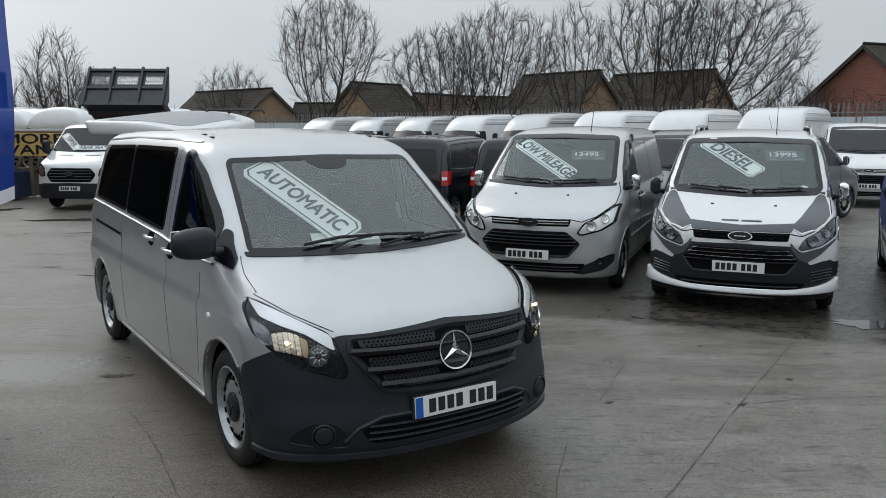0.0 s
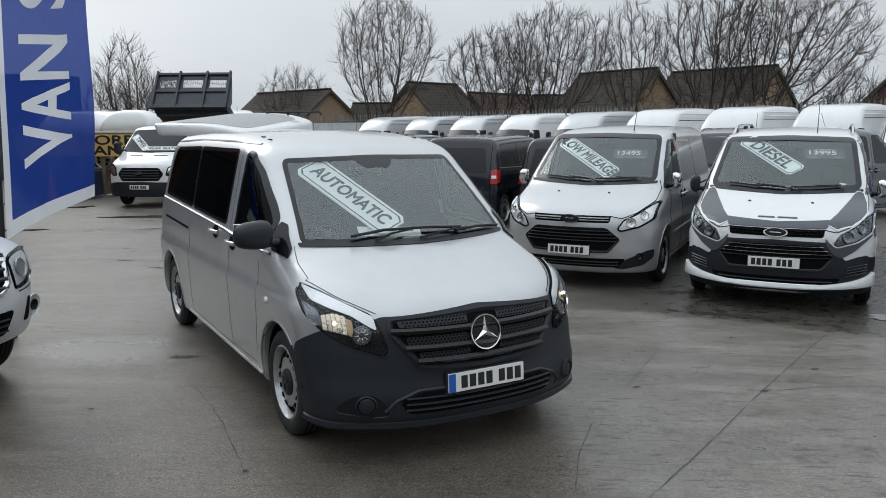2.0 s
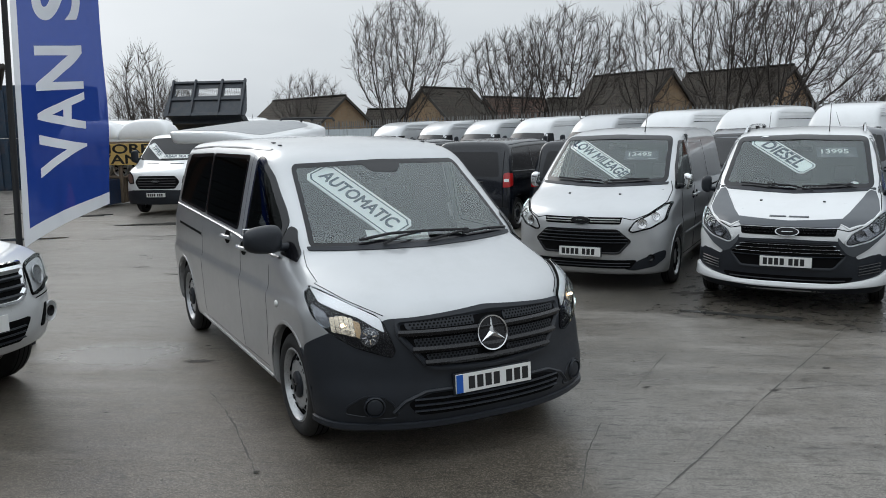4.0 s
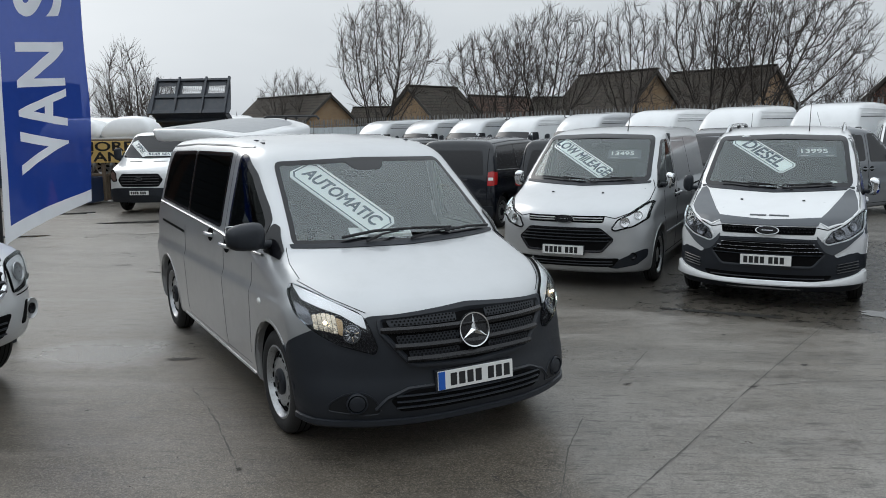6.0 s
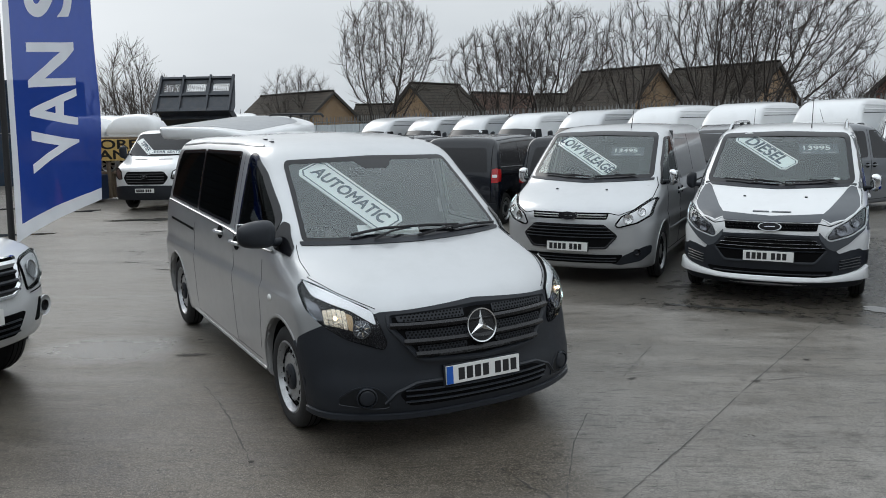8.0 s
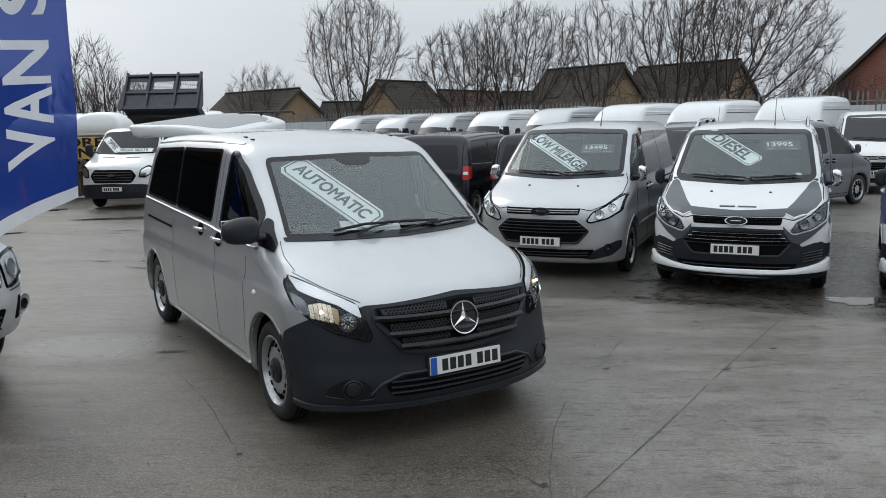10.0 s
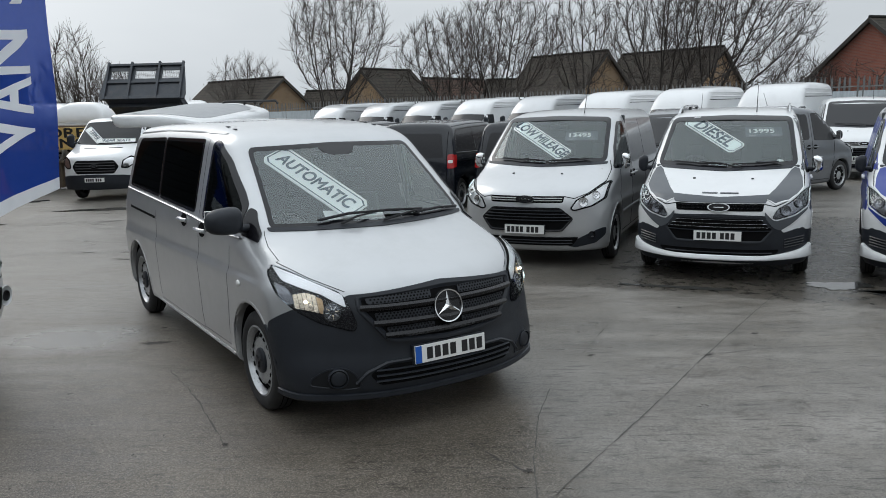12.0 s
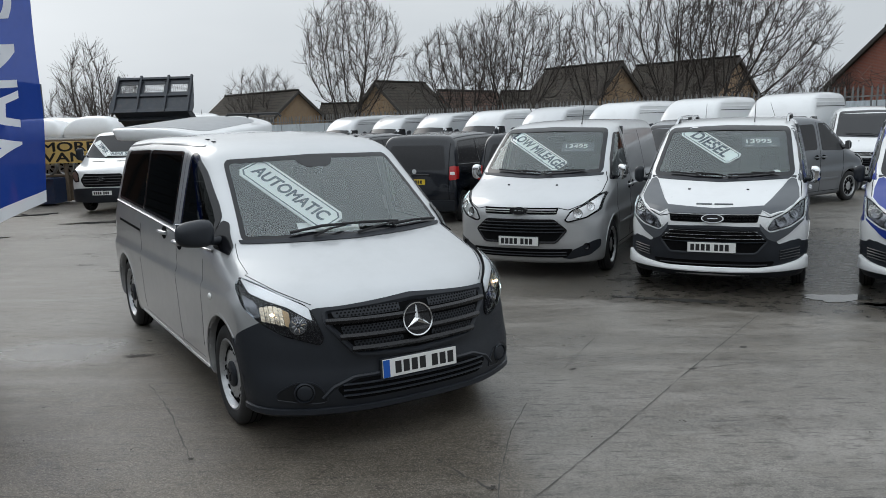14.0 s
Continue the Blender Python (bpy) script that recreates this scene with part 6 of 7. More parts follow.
for y0, y1 in ((-W2, -0.38), (-0.38, 0.38), (0.38, W2)):
    part("top_sheet", box(bmesh.new(), X, (y0 + y1) / 2, 0.935, 0.02, abs(y1 - y0), 0.17, 0, tip), M["bedgrey"], hb)
    part("mid_sheet", box(bmesh.new(), X, (y0 + y1) / 2, 0.545, 0.022, abs(y1 - y0), 0.11, 0, tip), M["bedgrey"], hb)
    for u in (0.06, 0.94):
        part("side_sheet", box(bmesh.new(), X, y0 + (y1 - y0) * u, 0.72, 0.02, abs(y1 - y0) * 0.16, 0.46, 0, tip), M["bedgrey"], hb)
    bm = bmesh.new()
    for k in range(9):
        yy = y0 + (y1 - y0) * (0.18 + 0.08 * k)
        box(bm, X, yy, 0.725, 0.005, 0.005, 0.27, 0, tip)
    for k in range(6):
        box(bm, X, (y0 + y1) / 2, 0.62 + 0.04 * k, 0.005, abs(y1 - y0) * 0.74, 0.005, 0, tip)
    part("window_mesh", bm, M["bedgrey"], hb)
part("tipping_ram", tube(bmesh.new(), [(-2.4, 0, 0.62), tuple(tip @ Vector((1.7, 0, -0.05)))], 0.05, 10), M["steel"], truck)
windscreen_sign(truck, TIPPER_CAB_FIELD, -0.40, 1.68, 43, "TIPPER", 0.80, 0.20, 0.17, "teal", 1.0, "white sign reading TIPPER behind the truck's windscreen", -0.02)
windscreen_sign(truck, TIPPER_CAB_FIELD, 0.28, 1.53, 0, "REAR SEATS", 1.0, 0.15, 0.12, "teal", 1.15, "white sign reading REAR SEATS behind the truck's windscreen", -0.02)

# camper with a moulded roof, standing behind the silver van
camper = people_van("camper_van", pose(-3.98, 12.0, 0, 0, 0, -98) @ Matrix.Scale(1.0, 4), M["white"], "white camper van with a moulded high roof", 0.06, False, False)
CAP = lambda x, y, z: smax(smax(np.abs(y + 0.85) - 0.86 + np.where(y < -0.85, 0.55, 0.12) * np.clip(2.02 - z, 0, 0.3), np.abs(x + 1.9) - 1.6 + 0.14 * (np.abs(y + 0.85) / 0.86) ** 3, 0.10), smax(z - 2.09 + 0.065 * (x + 1.9) + 0.04 * (y + 0.85) + np.where(y > -0.85, 0.17, 0.03) * (y + 0.85) ** 2, 1.80 - z, 0.03), 0.07)
p, q = skin(CAP, (-3.9, -2.02, 1.65), (0.0, 0.48, 2.4), 0.045)
cap = mesh_object("moulded_roof", p, q, M["white"], camper, "white moulded roof cap with grey top panel")
roof_in = outline([(-0.62, -1.50), (-0.62, -0.18), (-3.2, -0.20), (-3.2, -1.50)], 0.42, 0.06)
panel("roof_pad", CAP, "top", roof_in, M["roofpad"], cap, 0.004, 0.02, 0.12)
for y in (-0.57, -0.12):
    part("roof_bar", tube(bmesh.new(), [(-3.2, y - 0.35, 2.15), (-3.2, y - 0.3, 2.21), (-3.2, y + 0.3, 2.21), (-3.2, y + 0.35, 2.15)], 0.025, 6), M["ink"], cap)

# white pickup at the edge of the yard
pick = thing("pickup_truck", pose(-4.45, 4.98, 0, 0, 0, -22) @ Matrix.Scale(1.07, 4), "white pickup truck with chrome grille surround", "truck")
F = PICKUP_FIELD
H_SCREEN = outline([(-0.70, 1.24), (0.0, 1.20), (0.70, 1.24), (0.58, 1.66), (-0.58, 1.66)], 0.06)
body_of(pick, F, PICKUP, [], M["white"], 0.035, False)
arch_lips(pick, F, PICKUP, M["white"])
for ax in PICKUP["axles"]:
    for s in (1, -1):
        wheel(pick, ax, s, 0.375, 0.78, "alloy")
panel("windscreen", F, "front", H_SCREEN, M["frit"], pick, 0.004, 0.006, 0.09)
gr = outline([(-0.50, 0.965), (0.50, 0.965), (0.485, 0.80), (0.40, 0.735), (-0.40, 0.735), (-0.485, 0.80)], 0.03, 0.04)
g = panel("grille", F, "front", gr, M["void"], pick, 0.01, 0.02, 0.05, label="black grille with chrome surround")
band("grille_surround", F, "front", gr, 0.035, M["chrome"], g, 0.03)
seam("bonnet_trim", F, "front", [(-0.52, 0.985), (0.52, 0.985)], 0.04, M["chrome"], pick, 0.012, False, 0.03, 0.012)
for z in (0.78, 0.84, 0.90):
    seam("grille_bar", F, "front", [(-0.46, z), (0.46, z)], 0.028, M["plastic"], g, 0.022, False, 0.04, 0.012)
inn = outline([(-0.50, 0.62), (0.50, 0.62), (0.42, 0.46), (-0.42, 0.46)], 0.03, 0.04)
panel("lower_intake", F, "front", inn, M["void"], pick, 0.012, 0.02, 0.05)
for z in (0.49, 0.53, 0.57):
    seam("intake_slat", F, "front", [(-0.44, z), (0.44, z)], 0.012, M["plastic"], pick, 0.02, False, 0.04, 0.006)
q, n = onto(F, [(0.0, 0.635)], "front")
plate_of(pick, facing((q[0][0] + 0.035, 0, 0.635), (1, 0, 0.02)), 7)
U = (0.0155, 1.0)
for flip in (False, True):
    lamp = new("headlight")
    lamp.parent = pick
    hl = outline([(0.535, 0.955), (0.60, 0.985), (0.74, 1.0), (0.82, 0.985), (0.855, 0.90), (0.845, 0.82), (0.70, 0.765), (0.555, 0.745)], 0.03, 0.03)
    panel("housing", F, "front", hl, M["lamptrim"], lamp, 0.006, 0.02, 0.04, flip)
    band("bezel", F, "front", hl, 0.02, M["void"], lamp, 0.012, flip)
    bm, mm = bowl(pick, F, "front", 0.65, 0.88, 0.065, None, 0.010, 0.018, flip, (0.15, 0, 0))
    part("reflector", bm, M["steel"], lamp, "", True)
    panel("lens", F, "front", hl, M["lens"], lamp, 0.024, 0.02, 0.05, flip)
    fr = outline([(0.64, 0.50), (0.71, 0.50), (0.75, 0.66), (0.71, 0.66)], 0.02, 0.03)
    panel("fog_slot", F, "front", fr, M["void"], pick, 0.006, 0.01, 0.04, flip)
    bm, mm = bowl(pick, F, "front", 0.795, 0.575, 0.075, None, 0.03, 0.016, flip)
    fl = part("fog_surround", bm, M["white"], pick, "white fog lamp surround", True)
    bm, mm = bowl(pick, F, "front", 0.795, 0.575, 0.040, None, 0.012, 0.019, flip)
    part("fog_lamp", bm, M["gloss"], fl, "", True)
    seam("bumper_line", F, "wrap", [(a, 0.725) for a in np.linspace(38, 62, 14)], 0.008, M["void"], pick, 0.002, flip, 1.5)
    dw = outline([(-0.75, 1.13), (-2.4, 1.16), (-2.2, 1.62), (-1.4, 1.64)], 0.08)
    panel("door_window", F, "side", dw, M["frit"], pick, 0.004, 0.006, 0.09, flip)

# feather flag on a black pole
M["flag"] = surface("blue_flag_cloth", (0.008, 0.035, 0.24), 0.75, 0, 0.18, 2, 0.1, 300)
M["cloth"] = surface("white_flag_cloth", (0.60, 0.64, 0.70), 0.8, 0, 0.08, 3, 0.1, 300)
M["letter"] = surface("white_flag_print", (0.86, 0.87, 0.90), 0.7, 0, 0.05, 3)


def sheer(m, tint, clear=(0.45, 0.52, 0.86), thin=0.13, lit=0.40):
    """Let light through thin cloth."""
    nd, lk = m.node_tree.nodes, m.node_tree.links
    out, b = nd["Material Output"], nd["Principled BSDF"]
    tl, tp, m1, m2 = nd.new("ShaderNodeBsdfTranslucent"), nd.new("ShaderNodeBsdfTransparent"), nd.new("ShaderNodeMixShader"), nd.new("ShaderNodeMixShader")
    tl.inputs[0].default_value = (*tint, 1)
    tp.inputs[0].default_value = (*clear, 1)
    m1.inputs[0].default_value, m2.inputs[0].default_value = lit, thin
    lk.new(b.outputs[0], m1.inputs[1])
    lk.new(tl.outputs[0], m1.inputs[2])
    lk.new(m1.outputs[0], m2.inputs[1])
    lk.new(tp.outputs[0], m2.inputs[2])
    lk.new(m2.outputs[0], out.inputs[0])


sheer(M["flag"], (0.01, 0.06, 0.36))
sheer(M["cloth"], (0.85, 0.87, 0.90), (0.9, 0.9, 0.9), 0.10, 0.5)
sheer(M["letter"], (0.95, 0.95, 0.96), (0.9, 0.9, 0.9), 0.02, 0.06)
flag = thing("feather_flag", pose(-4.50, 6.72, 0, 0, 0, 2), "blue feather flag with white lettering on black pole", "flag")
FW, F0, F1 = 0.83, 0.93, 4.9


def flag_at(u, v):
    """A point of the cloth: u across from the pole, v up; the cloth hangs in soft folds and tapers to the top."""
    lean = 0.035 * (v - F0)
    width = FW * (1.0 - 0.55 * max(0.0, (v - 3.4) / 1.2) ** 2)
    low = 0.42 * u ** 0.8 * max(0.0, 1 - (v - F0) / 1.6)
    slack = 0.35 + 0.65 * u
    fold = 0.045 * math.sin(6.0 * u + 1.5 * v) * u + 0.022 * math.sin(12 * u - 2.3 * v + 1.0) * slack * u + 0.009 * math.sin(25 * u + 4.0 * v) * slack
    return Vector((0.05 + lean + u * width, fold + 0.05 * u, v + low))


def cloth_grid(name, u0, u1, v0, v1, material, nu=24, nv=60, off=0.0):
    vs, fs = [], []
    for j in range(nv + 1):
        for i in range(nu + 1):
            vs.append(flag_at(u0 + (u1 - u0) * i / nu, v0 + (v1 - v0) * j / nv) + Vector((0, off, 0)))
    for j in range(nv):
        for i in range(nu):
            a = j * (nu + 1) + i
            fs.append((a, a + 1, a + nu + 2, a + nu + 1))
    return mesh_object(name, vs, fs, material, flag)


cloth_grid("field", 0.07, 1.0, F0 + 0.15, F1 - 0.1, M["flag"], 48, 90)
cloth_grid("sleeve", 0.0, 0.07, F0, F1, M["cloth"], 3, 90)
cloth_grid("hem", 0.07, 1.0, F0, F0 + 0.15, M["cloth"], 48, 4)
cloth_grid("hem", 0.07, 1.0, F1 - 0.1, F1, M["cloth"], 48, 4)
# letters run up the flag: drawn flat, cut fine, then laid on the cloth
for ch, centre, long in (("V", 1.735, 0.44), ("A", 2.14, 0.43), ("N", 2.60, 0.42), ("S", 3.22, 0.37), ("A", 3.66, 0.42), ("L", 4.06, 0.33), ("E", 4.42, 0.34)):
    cu = bpy.data.curves.new("letter", "FONT")
    cu.body, cu.size, cu.align_y, cu.offset = ch, 0.58, "CENTER", 0.014
    tmp = bpy.data.objects.new("letter", cu)
    me = bpy.data.meshes.new_from_object(tmp)
    bpy.data.objects.remove(tmp)
    bm = bmesh.new()
    bm.from_mesh(me)
    for axis in (0, 1):
        for k in range(-9, 18):
            bmesh.ops.bisect_plane(bm, geom=bm.verts[:] + bm.edges[:] + bm.faces[:], plane_co=[0.035 * k] * 3, plane_no=(1 - axis, axis, 0))
    x0, x1 = min(v.co.x for v in bm.verts), max(v.co.x for v in bm.verts)
    for v in bm.verts:
        v.co = flag_at(0.53 - v.co.y / FW, centre + (v.co.x - (x0 + x1) / 2) / (x1 - x0) * long) + Vector((0, -0.006, 0))
    bm.to_mesh(me)
    bm.free()
    me.materials.append(M["letter"])
    lt = new("letter", me)
    lt.parent = flag
part("pole", tube(bmesh.new(), [(0, 0, 0.02), (0.0, 0, 1.0), (0.035 * 2.4, 0, 3.4), (0.035 * 3.62 + 0.02, 0, 4.6), (0.45, 0.02, 4.95)], 0.035, 10, 0.018), M["ink"], flag, "black flag pole", True)
part("base", tube(bmesh.new(), [(0, 0, 0), (0, 0, 0.10)], 0.06, 10), M["plastic"], flag)


# ---- left edge of the yard ----

def brick_material(name, a, b, mortar, scale=1.0, axis=(90, 0, 0)):
    m, nd, lk, bs = nodes_of(name)
    tc = nd.new("ShaderNodeTexCoord").outputs["Object"]
    sep, com = nd.new("ShaderNodeSeparateXYZ"), nd.new("ShaderNodeCombineXYZ")
    lk.new(tc, sep.inputs[0])
    ad = nd.new("ShaderNodeMath")
    lk.new(sep.outputs[0], ad.inputs[0])
    lk.new(sep.outputs[1], ad.inputs[1])
    lk.new(ad.outputs[0], com.inputs[0])
    lk.new(sep.outputs[2], com.inputs[1])
    br = nd.new("ShaderNodeTexBrick")
    br.inputs["Color1"].default_value, br.inputs["Color2"].default_value, br.inputs["Mortar"].default_value = (*a, 1), (*b, 1), (*mortar, 1)
    br.inputs["Scale"].default_value, br.inputs["Mortar Size"].default_value = scale, 0.008
    br.inputs["Brick Width"].default_value, br.inputs["Row Height"].default_value = 0.225, 0.075
    lk.new(com.outputs[0], br.inputs["Vector"])
    col = mixed(nd, lk, ramp(nd, lk, noise_tex(nd, lk, 0.8, 5, 0.7, tc), [(0.35, 0.0), (0.7, 0.5)]), br.outputs[0], tuple(c * 0.55 for c in a))
    lk.new(col, bs.inputs["Base Color"])
    bs.inputs["Roughness"].default_value = 0.85
    bp = nd.new("ShaderNodeBump")
    bp.inputs["Strength"].default_value, bp.inputs["Distance"].default_value, bp.invert = 0.6, 0.01, True
    lk.new(br.outputs[1], bp.inputs["Height"])
    lk.new(bp.outputs[0], bs.inputs["Normal"])
    return m


def tile_material(name, a, b):
    """Roof tiles: courses that overlap, with moss and weather stains."""
    m, nd, lk, bs = nodes_of(name)
    tc = nd.new("ShaderNodeTexCoord").outputs["UV"]
    br = nd.new("ShaderNodeTexBrick")
    br.inputs["Color1"].default_value, br.inputs["Color2"].default_value, br.inputs["Mortar"].default_value = (*a, 1), (*b, 1), (0.012, 0.011, 0.010, 1)
    br.inputs["Scale"].default_value, br.inputs["Mortar Size"].default_value = 1.0, 0.022
    br.inputs["Brick Width"].default_value, br.inputs["Row Height"].default_value = 0.42, 0.34
    lk.new(tc, br.inputs["Vector"])
    col = mixed(nd, lk, ramp(nd, lk, noise_tex(nd, lk, 0.7, 6, 0.7, tc), [(0.4, 0.0), (0.7, 0.55)]), br.outputs[0], (0.06, 0.06, 0.048))
    lk.new(col, bs.inputs["Base Color"])
    bs.inputs["Roughness"].default_value = 0.85
    bs.inputs["Specular IOR Level"].default_value = 0.15
    bp = nd.new("ShaderNodeBump")
    bp.inputs["Strength"].default_value, bp.inputs["Distance"].default_value, bp.invert = 0.8, 0.03, True
    lk.new(br.outputs[1], bp.inputs["Height"])
    lk.new(bp.outputs[0], bs.inputs["Normal"])
    return m


M["darkbrick"] = brick_material("old_red_brick", (0.16, 0.075, 0.055), (0.10, 0.055, 0.045), (0.12, 0.11, 0.10))
M["buffbrick"] = brick_material("buff_brick", (0.36, 0.24, 0.13), (0.30, 0.19, 0.11), (0.30, 0.27, 0.22))
M["redbrick"] = brick_material("red_brick", (0.34, 0.115, 0.075), (0.27, 0.09, 0.065), (0.25, 0.20, 0.17))
M["tiles"] = tile_material("brown_roof_tiles", (0.062, 0.050, 0.041), (0.045, 0.038, 0.032))
M["redtiles"] = tile_material("red_brown_roof_tiles", (0.115, 0.062, 0.047), (0.09, 0.052, 0.04))
M["fascia"] = surface("dark_fascia", (0.05, 0.045, 0.04), 0.6, 0, 0.2, 4)
M["wood"] = surface("weathered_timber", (0.16, 0.12, 0.085), 0.8, 0, 0.25, 5, 0.3, 60)


def slab(bm, corners, thick):
    """A flat board from four corners, thickened downwards along its normal, with UVs in metres."""
    c = [Vector(p) for p in corners]
    n = (c[1] - c[0]).cross(c[3] - c[0]).normalized()
    if n.z < 0:
        n = -n
    top = [bm.verts.new(p) for p in c]
    low = [bm.verts.new(p - n * thick) for p in c]
    uv = bm.loops.layers.uv.verify()
    faces = [bm.faces.new(top), bm.faces.new(low[::-1])]
    for i in range(4):
        faces.append(bm.faces.new((top[(i + 1) % 4], top[i], low[i], low[(i + 1) % 4])))
    u, v = (c[1] - c[0]).normalized(), n.cross((c[1] - c[0]).normalized())
    for f in faces:
        for l in f.loops:
            d = l.vert.co - c[0]
            l[uv].uv = (d.dot(u), d.dot(v))


def house(apex, turn, length, half, eaves, wall, tiles, label, base=-1.0, name="house", chimney=False, window=None):
    """A gabled house: the ridge runs from the apex along turn (degrees)."""
    ax, ay, az = apex
    h = thing(name, pose(ax, ay, 0, 0, 0, turn), label, "house")
    bm = bmesh.new()
    front = [(0, -half, base), (0, half, base), (0, half, eaves), (0, 0, az - 0.12), (0, -half, eaves)]
    a = [bm.verts.new(p) for p in front]
    b = [bm.verts.new((length, y, z)) for _, y, z in front]
    bm.faces.new(a)
    bm.faces.new(b[::-1])
    for i in range(5):
        bm.faces.new((a[(i + 1) % 5], a[i], b[i], b[(i + 1) % 5]))
    part("wall", bm, wall, h)
    slope = (az - eaves) / half
    for s in (1, -1):
        e = half + 0.35
        bm = bmesh.new()
        slab(bm, [(-0.25, 0, az), (length + 0.25, 0, az), (length + 0.25, s * e, az - slope * e), (-0.25, s * e, az - slope * e)], 0.14)
        part("roof", bm, tiles, h)
        part("gutter", tube(bmesh.new(), [(-0.25, s * (e + 0.05), az - slope * e - 0.05), (length + 0.25, s * (e + 0.05), az - slope * e - 0.05)], 0.06, 6), M["fascia"], h)
        d = Vector((0, s * e, -slope * e)).normalized()
        bm = bmesh.new()
        mm = Matrix.Translation((-0.27, s * e / 2, az - slope * e / 2 - 0.12)) @ Matrix.Rotation(-s * math.atan(slope), 4, "X")
        box(bm, 0, 0, 0, 0.04, math.hypot(e, slope * e), 0.20, 0, mm)
        part("bargeboard", bm, M["fascia"], h)
    part("ridge_tiles", tube(bmesh.new(), [(-0.25, 0, az + 0.02), (length + 0.25, 0, az + 0.02)], 0.09, 8), tiles, h)
    if window:
        wy, wz, ww, wh = window
        w = new("window")
        w.parent = h
        part("frame", box(bmesh.new(), -0.03, wy, wz, 0.06, ww, wh, 0.01), M["plate"], w)
        part("pane", box(bmesh.new(), -0.065, wy, wz, 0.012, ww - 0.14, wh - 0.14, 0), M["frit"], w)
    if chimney:
        part("chimney", box(bmesh.new(), length * 0.5, 0, az + 0.3, 0.6, 0.5, 1.0, 0.02), wall, h)
    return h


# brick workshop beyond the flag: gable to the yard
shop = house((-14.3, 13.3, 7.4), 124, 9, 4.2, 3.75, M["darkbrick"], M["tiles"], "old brick workshop with a pitched roof", 0.0, "workshop")
shutter = new("roller_shutter")
shutter.parent = shop
for k in range(14):
    part("slat", box(bmesh.new(), -0.03, -2.4, 0.12 + 0.2 * k, 0.05, 2.4, 0.185, 0.012), M["bedgrey"], shutter)
part("lintel", box(bmesh.new(), -0.04, -2.4, 2.98, 0.10, 2.9, 0.20, 0.01), M["fascia"], shop)
part("drainpipe", tube(bmesh.new(), [(-0.08, -3.85, 0.1), (-0.08, -3.85, 3.6)], 0.05, 8), M["ink"], shop)

# yellow board, wheel rack, roof fairings, blue skip, cone
board = thing("sign_board", pose(-11.0, 21.55, 0, 0, 0, 2), "long yellow sign board with black lettering", "sign")
M["yellow"] = surface("weathered_yellow_board", (0.66, 0.45, 0.15), 0.55, 0, 0.12, 2, 0, 100, 0, 0.1, 0, (0.25, 0.18, 0.08), 3, 0.4)
M["orange"] = surface("orange_cone_plastic", (0.65, 0.10, 0.04), 0.5, 0, 0.12, 6)
M["skipblue"] = surface("dark_blue_steel", (0.015, 0.03, 0.07), 0.5, 0, 0.2, 3, 0, 100, 0, 0.1, 0, (0.10, 0.06, 0.04), 4, 0.4)
M["container"] = surface("faded_blue_container", (0.018, 0.04, 0.07), 0.55, 0, 0.2, 2, 0, 100, 0, 0.1, 0, (0.12, 0.07, 0.05), 2, 0.5)
part("panel", box(bmesh.new(), 0, 0, 1.38, 5.0, 0.05, 0.60, 0.008), M["yellow"], board)
for x in (-2.4, -1.2, 0.0, 1.2, 2.4):
    part("post", box(bmesh.new(), x, 0.08, 0.84, 0.09, 0.09, 1.68, 0.01), M["wood"], board)
flat = Matrix.Translation((0, -0.028, 1.38)) @ Matrix.Rotation(radians(90), 4, "X")
letters("lettering", "MORE", 0.36, M["ink"], board, flat @ Matrix.Translation((0.16, 0.14, 0)), 1.6, "", 0.022)
letters("lettering", "VANS", 0.36, M["ink"], board, flat @ Matrix.Translation((0.16, -0.15, 0)), 1.6, "", 0.022)
letters("lettering", "s.co.uk", 0.34, M["sign"], board, flat @ Matrix.Translation((-1.62, 0.0, 0)), 1.0)
rack = thing("wheel_rack", pose(-11.0, 22.0, 0, 0, 0, 2), "timber rack under the sign board holding spare wheels", "rack")
part("shelf", box(bmesh.new(), 0, 0, 0.72, 5.0, 0.5, 0.05, 0.01), M["wood"], rack)
part("back_sheet", box(bmesh.new(), 0, 0.28, 0.60, 5.0, 0.03, 1.1, 0), M["fascia"], rack)
for x in (-2.4, -1.2, 0.0, 1.2, 2.4):
    part("leg", box(bmesh.new(), x, 0, 0.36, 0.08, 0.4, 0.70, 0.01), M["wood"], rack)
for k, x in enumerate((-2.0, -1.55, -0.62, -0.1, 0.42, 0.9, 1.5)):
    w = thing("spare_wheel", pose(-11.0 + x, 21.86, 0.97, 90 + random.uniform(-9, 3), 0, random.uniform(-8, 8)), "spare alloy wheel leaning on the rack", "wheel", "spare wheels")
    part("rim", lathe(bmesh.new(), [(0.235, -0.08), (0.24, 0.05), (0.225, 0.06), (0.20, 0.03), (0.06, 0.045), (0.004, 0.045)], Matrix.Identity(4), 24), M["steel"], w, "", True)
    for j in range(7):
        part("rim_gap", box(bmesh.new(), 0.135, 0, 0.038, 0.10, 0.05, 0.02, 0.006, Matrix.Rotation(2 * math.pi * j / 7, 4, "Z")), M["void"], w)
